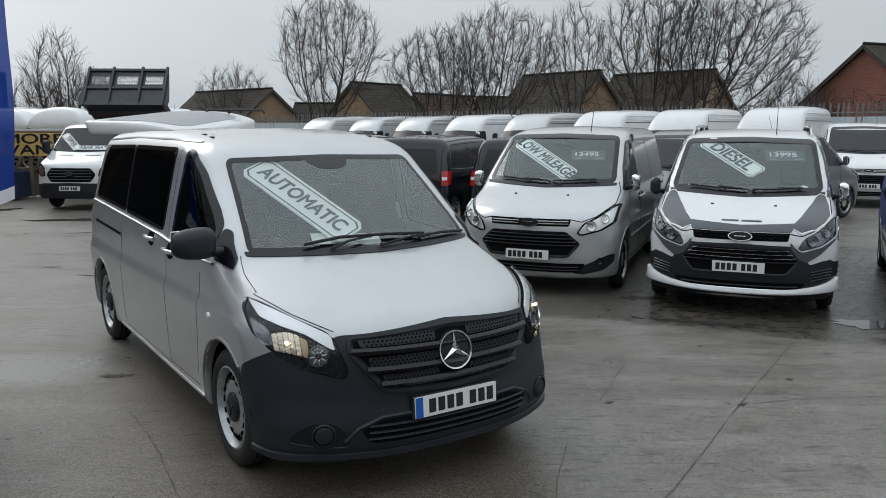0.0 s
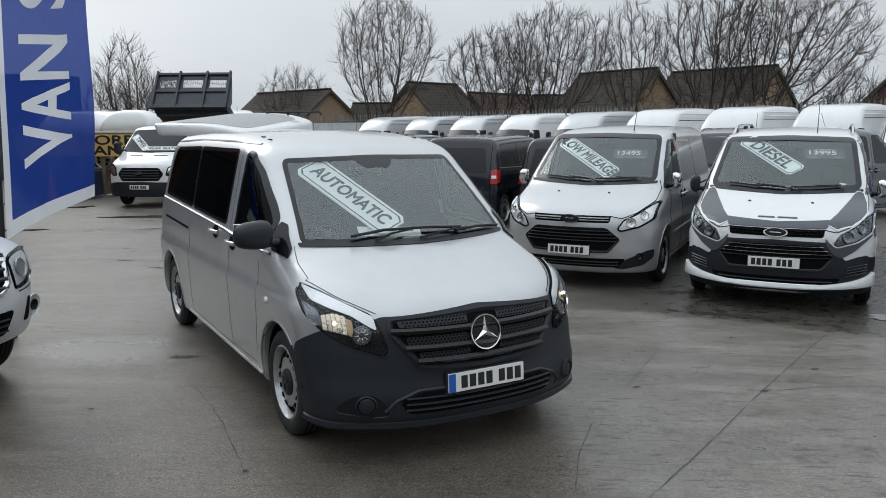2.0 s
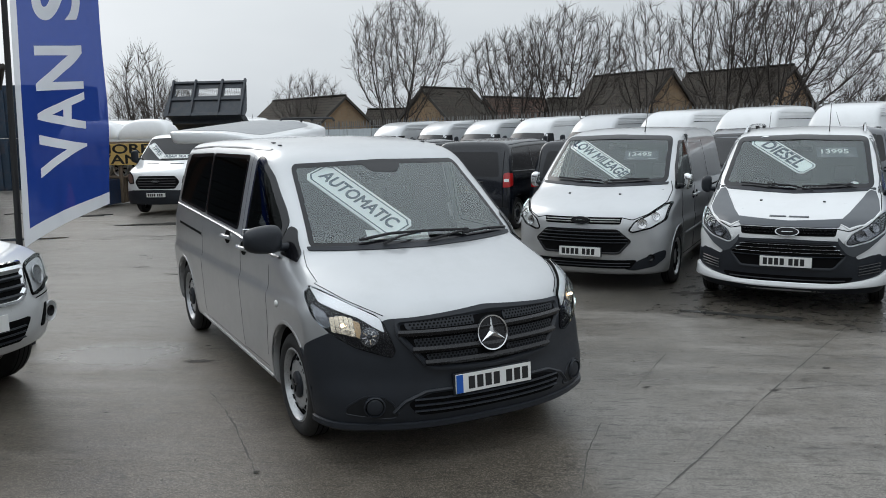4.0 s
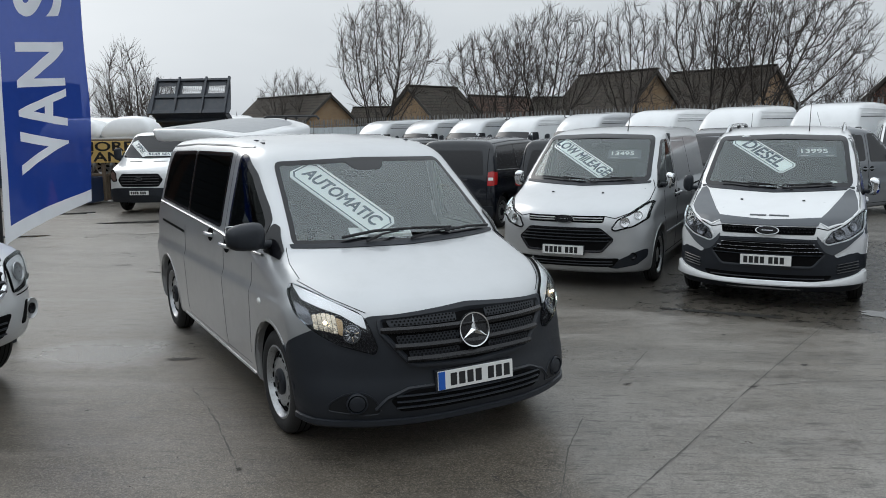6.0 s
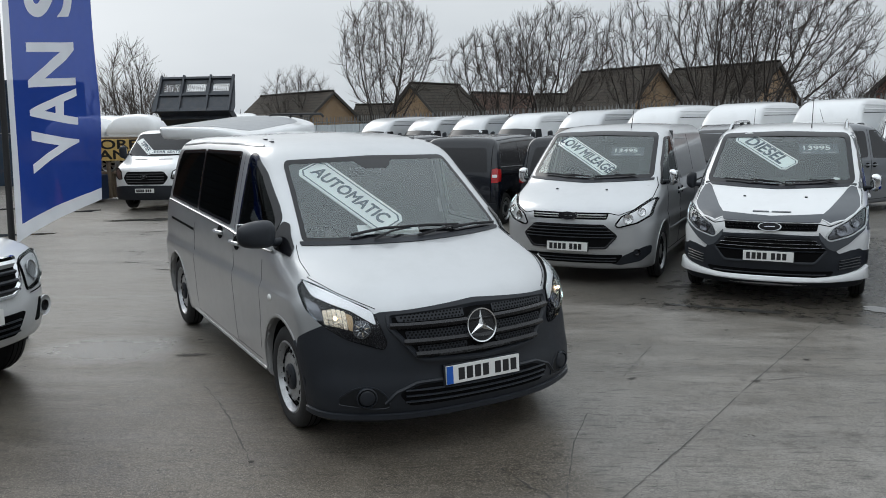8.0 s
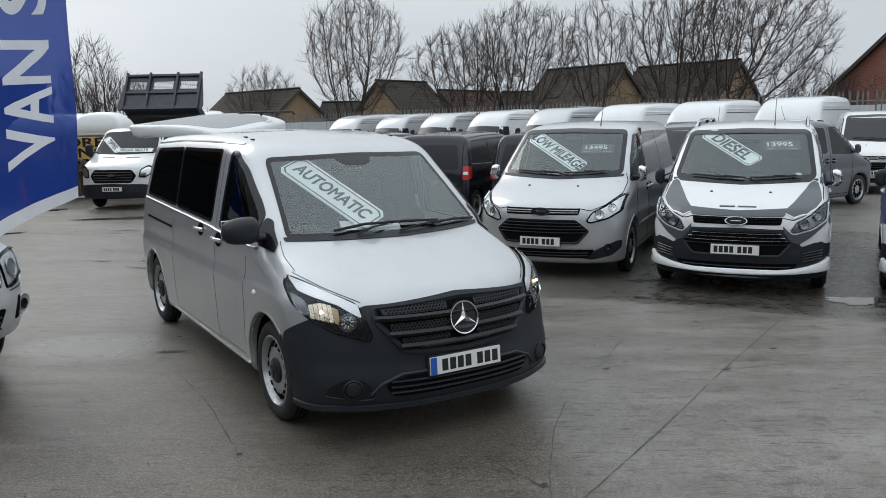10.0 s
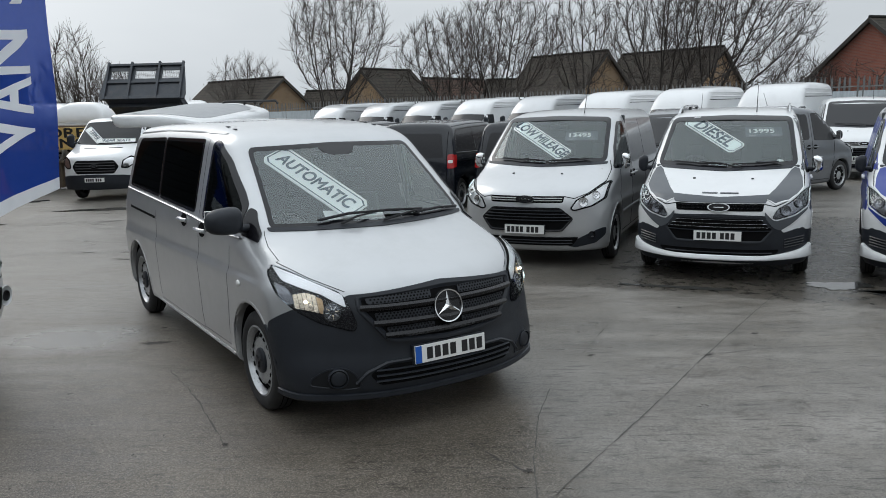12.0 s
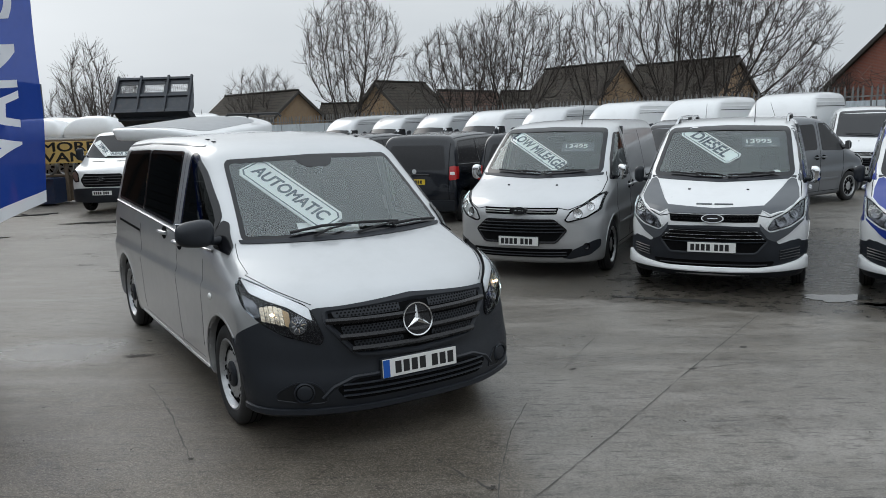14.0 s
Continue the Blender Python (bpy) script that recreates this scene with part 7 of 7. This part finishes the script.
for x, sx, sz, y in ((-12.55, 1.9, 0.62, 23.3), (-10.75, 1.6, 0.66, 23.2), (-9.2, 1.4, 0.45, 24.2)):
    fair = thing("roof_fairing", pose(x, y, 1.72, 0, 0, random.uniform(-6, 6)), "white moulded roof fairing stored on a rack", "fairing", "roof fairings")
    f = lambda a, b, c, sx=sx, sz=sz: smax(smax(np.abs(a) - sx / 2 + 0.25 * sx * np.clip(c / sz, 0, 1) ** 3, np.abs(b) - 0.6 + 0.3 * np.clip(c / sz, 0, 1) ** 2, 0.15), smax(c - sz * (0.85 + 0.15 * np.cos(2.0 * a / sx)), -c, 0.04), 0.18)
    p, q = skin(f, (-sx, -1, -0.1), (sx, 1, sz + 0.15), 0.06)
    mesh_object("shell", p, q, M["white"], fair)
    part("lip", box(bmesh.new(), 0, 0, 0.02, sx + 0.08, 1.25, 0.05, 0.015), M["white"], fair)
store = thing("storage_rack", pose(-11.2, 23.6, 0), "steel storage rack behind the sign board", "rack")
part("deck", box(bmesh.new(), 0, 0, 1.68, 5.6, 2.2, 0.07, 0.01), M["wood"], store)
for x in (-2.6, 0, 2.6):
    for y in (-0.95, 0.95):
        part("post", box(bmesh.new(), x, y, 0.82, 0.08, 0.08, 1.64, 0.01), M["bedgrey"], store)
skip = thing("steel_skip", pose(-11.9, 21.05, 0, 0, 0, 2), "low dark blue steel skip in front of the sign", "skip")
for y in (-0.35, 0.35):
    part("side_panel", box(bmesh.new(), 0, y, 0.36, 1.9, 0.04, 0.68, 0.01), M["skipblue"], skip)
for x in (-0.93, 0.93):
    part("end_panel", box(bmesh.new(), x, 0, 0.36, 0.04, 0.66, 0.68, 0.01), M["skipblue"], skip)
part("floor_panel", box(bmesh.new(), 0, 0, 0.05, 1.84, 0.66, 0.06, 0), M["skipblue"], skip)
part("rim_bar", box(bmesh.new(), 0, -0.38, 0.69, 1.96, 0.06, 0.06, 0.01), M["skipblue"], skip)
cone = thing("traffic_cone", pose(-11.75, 20.2, 0), "orange traffic cone standing on the yard", "cone")
part("base", box(bmesh.new(), 0, 0, 0.025, 0.36, 0.36, 0.05, 0.012), M["orange"], cone)
part("cone", lathe(bmesh.new(), [(0.13, 0.05), (0.035, 0.66), (0.03, 0.68), (0.002, 0.68)], Matrix.Identity(4), 24), M["orange"], cone, "", True)
hose = thing("cable", pose(0, 0, 0.012), "black cable lying loose on the wet yard", "cable")
for k in range(2):
    pts = [(-12.6 + 0.5 * i + 0.1 * math.sin(i * 2.1 + k), 18.6 + 0.55 * math.sin(0.9 * i + 1.3 * k) - 0.25 * k, 0) for i in range(7)]
    sm = [Vector(a).lerp(Vector(b), t / 4) for a, b in zip(pts, pts[1:]) for t in range(4)]
    part("strand", tube(bmesh.new(), sm, 0.014, 6), M["ink"], hose, "", True)
box_c = thing("shipping_container", pose(-18.2, 30.2, fall(30.2), 0, 0, 8), "faded blue shipping container beyond the yard", "container")
for z0 in (0.0, 2.0):
    part("shell", box(bmesh.new(), -0.6, 0, z0 + 1.0, 4.4, 2.4, 1.98, 0.02), M["container"], box_c)
for k in range(15):
    for z0 in (0.0, 2.0):
        part("corrugation", box(bmesh.new(), -2.6 + 0.3 * k, -1.22, z0 + 1.0, 0.14, 0.05, 1.8, 0.012), M["container"], box_c)
for x, y, t in ((-9.4, 27.5, -75), (-14.2, 27.0, -70)):
    copy_thing(high, pose(x, y, fall(y), 0, 0, t))

# pickup with a ladder rack near the fence, small and far
frame_rack = thing("ladder_rack", pose(-12.0, 37.5, fall(37.5), 0, 0, 4), "black steel ladder rack with an amber beacon", "rack")
for x in (-1.35, -0.45, 0.45, 1.35):
    for y in (-0.6, 0.6):
        part("post", tube(bmesh.new(), [(x, y, 0), (x + 0.06, y, 2.35)], 0.035, 6), M["ink"], frame_rack)
for y in (-0.6, 0.6):
    part("rail", tube(bmesh.new(), [(-1.35, y, 2.3), (1.45, y, 2.3)], 0.03, 6), M["ink"], frame_rack)
part("beacon", box(bmesh.new(), -0.2, -0.6, 2.42, 0.8, 0.2, 0.13, 0.03), M["amber"], frame_rack)
little = panel_van("van", pose(-10.9, 36.0, fall(36) - 0.0, 0, 0, -160) @ Matrix.Scale(0.92, 4), M["white"], "small white van parked by the fence", 0.09, full=False, chrome_mirror=False)

# ---- fence ----
M["pale"] = surface("galvanised_pale", (0.20, 0.20, 0.195), 0.6, 0.4, 0.2, 5, 0, 100, 0, 0.1, 0.25)
M["sheet"] = surface("pale_blue_sheeting", (0.55, 0.60, 0.63), 0.5, 0.1, 0.08, 3, 0, 100, 0, 0.1, 0.1)
fence = thing("fence", pose(0, 0, 0), "tall palisade fence lined with pale sheeting", "fence", "", "structure")
A, B = Vector((-20.0, 58.0, 0)), Vector((24.0, 17.6, 0))
run = B - A
turn = math.atan2(run.y, run.x)
n_pales = 300
pale = bmesh.new()
vs = [(-0.033, 0, 0), (0.033, 0, 0), (0.033, 0, 2.75), (0.0, 0, 2.86), (-0.033, 0, 2.75)]
f0 = [pale.verts.new((x, y, z)) for x, y, z in vs]
f1 = [pale.verts.new((x, y + 0.012, z)) for x, y, z in vs]
pale.faces.new(f0)
pale.faces.new(f1[::-1])
for i in range(5):
    pale.faces.new((f0[(i + 1) % 5], f0[i], f1[i], f1[(i + 1) % 5]))
first_pale = part("pale", pale, M["pale"], fence)
for k in range(n_pales):
    p = A + run * (k + 0.5) / n_pales
    o = first_pale if k == 0 else new("pale", first_pale.data)
    o.parent = fence
    o.matrix_basis = pose(p.x, p.y, fall(p.y), random.uniform(-1, 1), random.uniform(-1.2, 1.2), math.degrees(turn))
sheet_mesh = None
n_sheets = 60
for k in range(n_sheets):
    a, b = A + run * k / n_sheets, A + run * (k + 1) / n_sheets
    L = (b - a).length
    if sheet_mesh is None:
        bm = bmesh.new()
        pts = []
        for i in range(25):
            u = L * i / 24
            pts.append((u, 0.03 if (i // 2) % 2 else 0.0))
        lo = [bm.verts.new((x, y - 0.05, 0)) for x, y in pts]
        hi = [bm.verts.new((x, y - 0.05, 2.36)) for x, y in pts]
        for i in range(24):
            bm.faces.new((lo[i], lo[i + 1], hi[i + 1], hi[i]))
        o = part("sheet", bm, M["sheet"], fence)
        sheet_mesh = o.data
    else:
        o = new("sheet", sheet_mesh)
        o.parent = fence
    o.matrix_basis = pose(a.x, a.y, fall(a.y), 0, 0, math.degrees(turn))
for z in (0.4, 2.5):
    bm = bmesh.new()
    tube(bm, [(A.x, A.y + 0.06, fall(A.y) + z), (A.x + run.x * 0.2, A.y + run.y * 0.2 + 0.06, fall(A.y + run.y * 0.2) + z), (B.x, B.y + 0.06, fall(B.y) + z)], 0.03, 4)
    part("rail", bm, M["pale"], fence)

# unseen wall added behind the camera, so upright panels mirror less bright sky
M["render"] = surface("unseen_wall_grey", (0.13, 0.13, 0.127), 0.8, 0, 0.15, 1.5, 0.2, 40)
back = bmesh.new()
box(back, 0, -13.0, 2.9, 60, 0.4, 5.8, 0.02)
unseen_wall_south = part("unseen_wall_south", back, M["render"], None)
tagged(unseen_wall_south, "unseen plain grey wall added behind the camera to darken reflections", "wall", "", "structure")
# second unseen wall on the left, added to dim the van's flank and ground
side = bmesh.new()
box(side, -14.5, -1.2, 3.2, 0.4, 24, 6.4, 0.02)
unseen_wall_west = part("unseen_wall_west", side, M["render"], None)
tagged(unseen_wall_west, "unseen plain grey wall added on the left to darken reflections", "wall", "", "structure")

# ---- houses ----
house((-13.04, 62.0, 4.46), 133, 12, 3.2, 1.72, M["buffbrick"], M["tiles"], "buff brick house with brown tiled gable roof")
house((-6.62, 60.0, 4.85), 55, 5.6, 2.9, 2.18, M["buffbrick"], M["tiles"], "buff brick house with gable facing the yard")
house((-2.22, 66.0, 4.28), 58, 9.0, 2.6, 1.3, M["redbrick"], M["redtiles"], "red brick house with red-brown tiled roof")
house((3.1, 70.0, 4.15), 12, 5.5, 2.6, 1.6, M["redbrick"], M["tiles"], "low brick house with a dark tiled roof")
house((10.9, 58.0, 5.62), 124, 8.0, 3.2, 2.24, M["buffbrick"], M["tiles"], "buff brick house with steep brown tiled roof")
house((18.7, 57.0, 5.66), 126, 8.9, 3.3, 2.24, M["buffbrick"], M["tiles"], "buff brick house with brown tiles behind trees")
house((22.0, 43.0, 6.08), 20, 9.0, 5.2, 2.4, M["redbrick"], M["tiles"], "red brick house with a tall plain gable")
house((19.9, 61.0, 4.0), 128, 3.0, 2.4, 1.9, M["buffbrick"], M["tiles"], "small brick outbuilding with a tiled roof")
house((-9.6, 70.0, 3.55), 170, 3.0, 2.4, 1.6, M["redbrick"], M["tiles"], "low brick garage with a dark tiled roof")

# ---- bare trees ----
M["bark"] = surface("grey_brown_bark", (0.036, 0.030, 0.026), 0.85, 0, 0.3, 4, 0.3, 40)
M["twig"] = surface("brown_twigs", (0.048, 0.038, 0.032), 0.85, 0, 0.3, 2)


def limbs(seed, height, low, rx, ry, lean, stems, fill):
    """Grow a bare tree into its crown: buds spread through an egg-shaped room, stems that reach for the nearest ones, and fine twigs at
    the ends. Returns thick and fine segments."""
    rng = np.random.default_rng(seed)
    mid, rz = (height + low) / 2, (height - low) / 2
    buds = rng.uniform(-1, 1, (fill * 4, 3))
    far = np.linalg.norm(buds, axis=1)
    buds = buds[(far < 1) & (rng.random(len(buds)) < 0.25 + 0.75 * far)][:fill]
    narrow = 0.62 + 0.38 * np.clip((buds[:, 2] + 1) / 0.9, 0, 1)
    buds = buds * [rx, ry, rz] * np.stack([narrow, narrow, np.ones(len(buds))], 1) + [lean, 0, mid]
    nodes, up, way = [np.array([0.0, 0.0, -0.1])], [-1], [np.array([0.0, 0.0, 1.0])]
    for k in range(stems):
        a = 2 * math.pi * (k + rng.uniform(-0.3, 0.3)) / stems
        d = np.array([math.cos(a) * 0.34 * rx / rz + lean * 0.08, math.sin(a) * 0.34 * ry / rz, 1.0])
        d /= np.linalg.norm(d)
        p, last = nodes[0] + d * 0.05, 0
        for _ in range(int((low + rng.uniform(0.2, 0.9)) / 0.24)):
            p = p + d * 0.24
            nodes.append(p)
            up.append(last)
            way.append(d)
            last = len(nodes) - 1
            d = d + rng.normal(0, 0.04, 3)
            d /= np.linalg.norm(d)
    near, dist = np.zeros(len(buds), int), np.full(len(buds), 1e9)
    fresh, born = 0, np.zeros(60000, int)
    for _ in range(90):
        batch = np.array(nodes[fresh:])
        d = np.linalg.norm(buds[:, None] - batch[None], axis=2)
        j = d.argmin(1)
        better = d[np.arange(len(buds)), j] < dist
        near[better], dist[better] = j[better] + fresh, d[np.arange(len(buds)), j][better]
        fresh = len(nodes)
        keep = dist > 0.36
        buds, near, dist = buds[keep], near[keep], dist[keep]
        reach = (dist < 3.0) & (born[near] < 3)
        if not reach.any():
            break
        for i in np.unique(near[reach]):
            pull = buds[reach & (near == i)] - nodes[i]
            pull = (pull / np.linalg.norm(pull, axis=1)[:, None]).mean(0)
            d = pull + 0.75 * way[i] + np.array([0, 0, 0.16]) + rng.normal(0, 0.08, 3)
            d /= np.linalg.norm(d)
            born[i] += 1
            nodes.append(nodes[i] + d * 0.24)
            up.append(i)
            way.append(d)
    size = np.zeros(len(nodes))
    forks = np.zeros(len(nodes), int)
    for i in range(len(nodes) - 1, 0, -1):
        size[i] = max(size[i], 0.011**2.35)
        size[up[i]] += size[i]
        forks[up[i]] += 1
    r = size ** (1 / 2.35)
    stout = min(0.021, 0.5 * r[1:].max())
    thick, fine = [], []
    for i in range(1, len(nodes)):
        a = r[i] if up[i] == 0 else min(r[up[i]], r[i] * 1.25)
        (thick if r[i] > stout else fine).append((nodes[up[i]], nodes[i], a, r[i]))
        if r[i] < 0.034:
            for _ in range(rng.integers(1, 4) if forks[i] else 4):
                d, p, w = way[i] + rng.normal(0, 0.42, 3) + [0, 0, 0.35], nodes[i], 0.0105
                for _ in range(3):
                    d = d / np.linalg.norm(d) + rng.normal(0, 0.12, 3) + [0, 0, 0.08]
                    q = p + d / np.linalg.norm(d) * rng.uniform(0.16, 0.34)
                    fine.append((p, q, w, w * 0.75))
                    p, w = q, w * 0.75
    return thick, fine


def sticks(name, segs, sides, material, parent):
    """All the limbs of one thickness class as one mesh of tapered prisms."""
    p, q = np.array([tuple(s[0]) for s in segs]), np.array([tuple(s[1]) for s in segs])
    r, e = np.array([s[2] for s in segs]), np.array([s[3] for s in segs])
    d = q - p
    d /= np.maximum(np.linalg.norm(d, axis=1), 1e-6)[:, None]
    a = np.cross(d, [0.31, 0.87, 0.38])
    a /= np.maximum(np.linalg.norm(a, axis=1), 1e-6)[:, None]
    b = np.cross(d, a)
    rings = []
    for c, w in ((p, r), (q, e)):
        for k in range(sides):
            t = 2 * math.pi * k / sides
            rings.append(c + (a * math.cos(t) + b * math.sin(t)) * w[:, None])
    v = np.stack(rings, 1).reshape(-1, 3)
    base = np.arange(len(segs))[:, None] * 2 * sides
    f = np.concatenate([base + np.array([k, (k + 1) % sides, sides + (k + 1) % sides, sides + k]) for k in range(sides)])
    return mesh_object(name, v, f, material, parent, "", True, 80)


def tree(x, y, seed, height, low, rx, lean, stems, fill, label):
    t = thing("tree", pose(x, y, fall(y) - 0.1), label, "tree", "bare trees")
    thick, fine = limbs(seed, height, low, rx, rx * 0.7, lean, stems, fill)
    sticks("trunk", thick, 6, M["bark"], t)
    sticks("crown", fine, 3, M["twig"], t)
    return t


TREES = (
    (-7.0, 47.5, 3, 9.9, 2.2, 3.1, 0.4, 5, 1530),
    (0.4, 49.5, 5, 7.9, 2.0, 3.3, -0.6, 4, 1360),
    (2.6, 49.0, 8, 9.2, 2.2, 3.5, 0.7, 5, 1530),
    (8.2, 52.0, 11, 9.8, 2.4, 2.4, 0.0, 4, 1020),
    (12.4, 47.5, 14, 10.8, 2.0, 3.4, -0.2, 5, 1700),
    (13.6, 46.5, 17, 10.6, 1.8, 4.6, 2.6, 6, 1870),
    (18.6, 44.0, 21, 4.7, 1.0, 1.9, 0.3, 3, 374),
    (20.6, 45.0, 22, 4.2, 1.0, 1.6, 0.0, 3, 272),
    (-16.3, 64.0, 24, 6.6, 1.5, 3.1, 0.0, 4, 714),
    (-19.0, 40.0, 27, 6.6, 1.4, 1.6, 0.1, 3, 420),
    (-18.4, 41.5, 31, 4.8, 1.0, 2.6, 0.0, 6, 900),
    (-21.2, 43.0, 33, 4.6, 1.2, 1.7, 0.0, 4, 340),
)
for x, y, seed, h, low, rx, lean, st, fill in TREES:
    tree(x, y, seed, h, low, rx, lean, st, fill, "bare leafless tree with fine upright branches" if h > 7 else "small bare tree with thin spreading twigs")
scrub = []
rng = random.Random(77)
for k in range(420):
    t = rng.random()
    p = A + run * t + Vector((rng.uniform(0.5, 3.5), rng.uniform(1.0, 5.0), fall((A + run * t).y)))
    if t < 0.25:
        continue
    d = Vector((rng.gauss(0, 0.35), rng.gauss(0, 0.35), 1)).normalized()
    for i in range(5):
        q = p + d * rng.uniform(0.5, 0.85)
        scrub.append((p, q, 0.022 - 0.003 * i, 0.019 - 0.003 * i))
        for _ in range(2):
            o = Vector((rng.gauss(0, 1), rng.gauss(0, 1), rng.uniform(0.2, 1.2))).normalized()
            scrub.append((q, q + o * rng.uniform(0.3, 0.8), 0.012, 0.007))
        p = q
        d = (d + Vector((rng.gauss(0, 0.2), rng.gauss(0, 0.2), 0.1))).normalized()
hedge = sticks("scrub", scrub, 3, M["twig"], None)
tagged(hedge, "tangle of bare brown scrub behind the fence", "scrub", "", "stuff")

# ---- joints, cracks, puddles and litter on the yard ----
crack([(4.2, 8.7), (3.3, 7.36), (2.14, 5.6), (1.36, 4.36), (0.93, 3.71), (0.2, 2.6)], 0.010, 0.006)
crack([(2.14, 5.6), (2.68, 5.72), (3.4, 5.78)], 0.008, 0.02, "crack")
crack([(1.51, 6.54), (1.14, 5.67)], 0.008, 0.008, "crack")
crack([(0.78, 4.86), (0.64, 4.33), (0.55, 3.69), (0.5, 2.9)], 0.010, 0.008)
crack([(-2.19, 5.41), (-1.77, 4.76), (-1.49, 4.23), (-1.34, 3.94)], 0.011, 0.014, "crack")
crack([(0.17, 3.91), (0.5, 3.5)], 0.014, 0.03, "crack")
for x, y, a, b in ((0.5, 3.52, 0.035, 0.025), (-1.34, 3.95, 0.03, 0.02), (1.2, 5.62, 0.04, 0.02), (2.14, 5.58, 0.04, 0.025), (-2.60, 6.2, 0.16, 0.05), (-2.77, 4.9, 0.035, 0.012), (-2.7, 6.7, 0.03, 0.02), (2.33, 7.12, 0.03, 0.02), (2.73, 6.16, 0.05, 0.025), (-4.6, 10.4, 0.20, 0.05), (-5.4, 11.0, 0.15, 0.03), (-4.4, 12.2, 0.16, 0.04), (-6.5, 14.5, 0.3, 0.06), (2.25, 9.15, 0.22, 0.12), (2.5, 8.7, 0.15, 0.06)):
    blot(x, y, a, b, M["debris"], "litter", random.uniform(-0.3, 0.3))
for x, y, a, b, t in ((4.30, 7.95, 0.30, 0.20, -0.4), (4.62, 7.62, 0.20, 0.07, -0.3), (5.15, 7.35, 0.8, 0.26, -0.4), (-7.0, 16.5, 1.2, 0.25, 0.1), (-9.5, 14.0, 0.9, 0.2, 0.2), (2.6, 8.0, 0.5, 0.08, -0.35)):
    blot(x, y, a, b, M["puddle"], "puddle", t, 0.005)
rng = random.Random(5)
bm = bmesh.new()
for k in range(420):
    x, y = rng.uniform(-6, 6), rng.uniform(1.5, 12)
    r = rng.uniform(0.002, 0.0065)
    bmesh.ops.create_icosphere(bm, subdivisions=1, radius=r, matrix=Matrix.Translation((x, y, r * 0.3)) @ Matrix.Diagonal((1, rng.uniform(0.6, 1.4), 0.5, 1)))
grit = part("grit", bm, M["debris"], None)
tagged(grit, "scattered grit and small stones on wet concrete", "grit", "", "stuff")
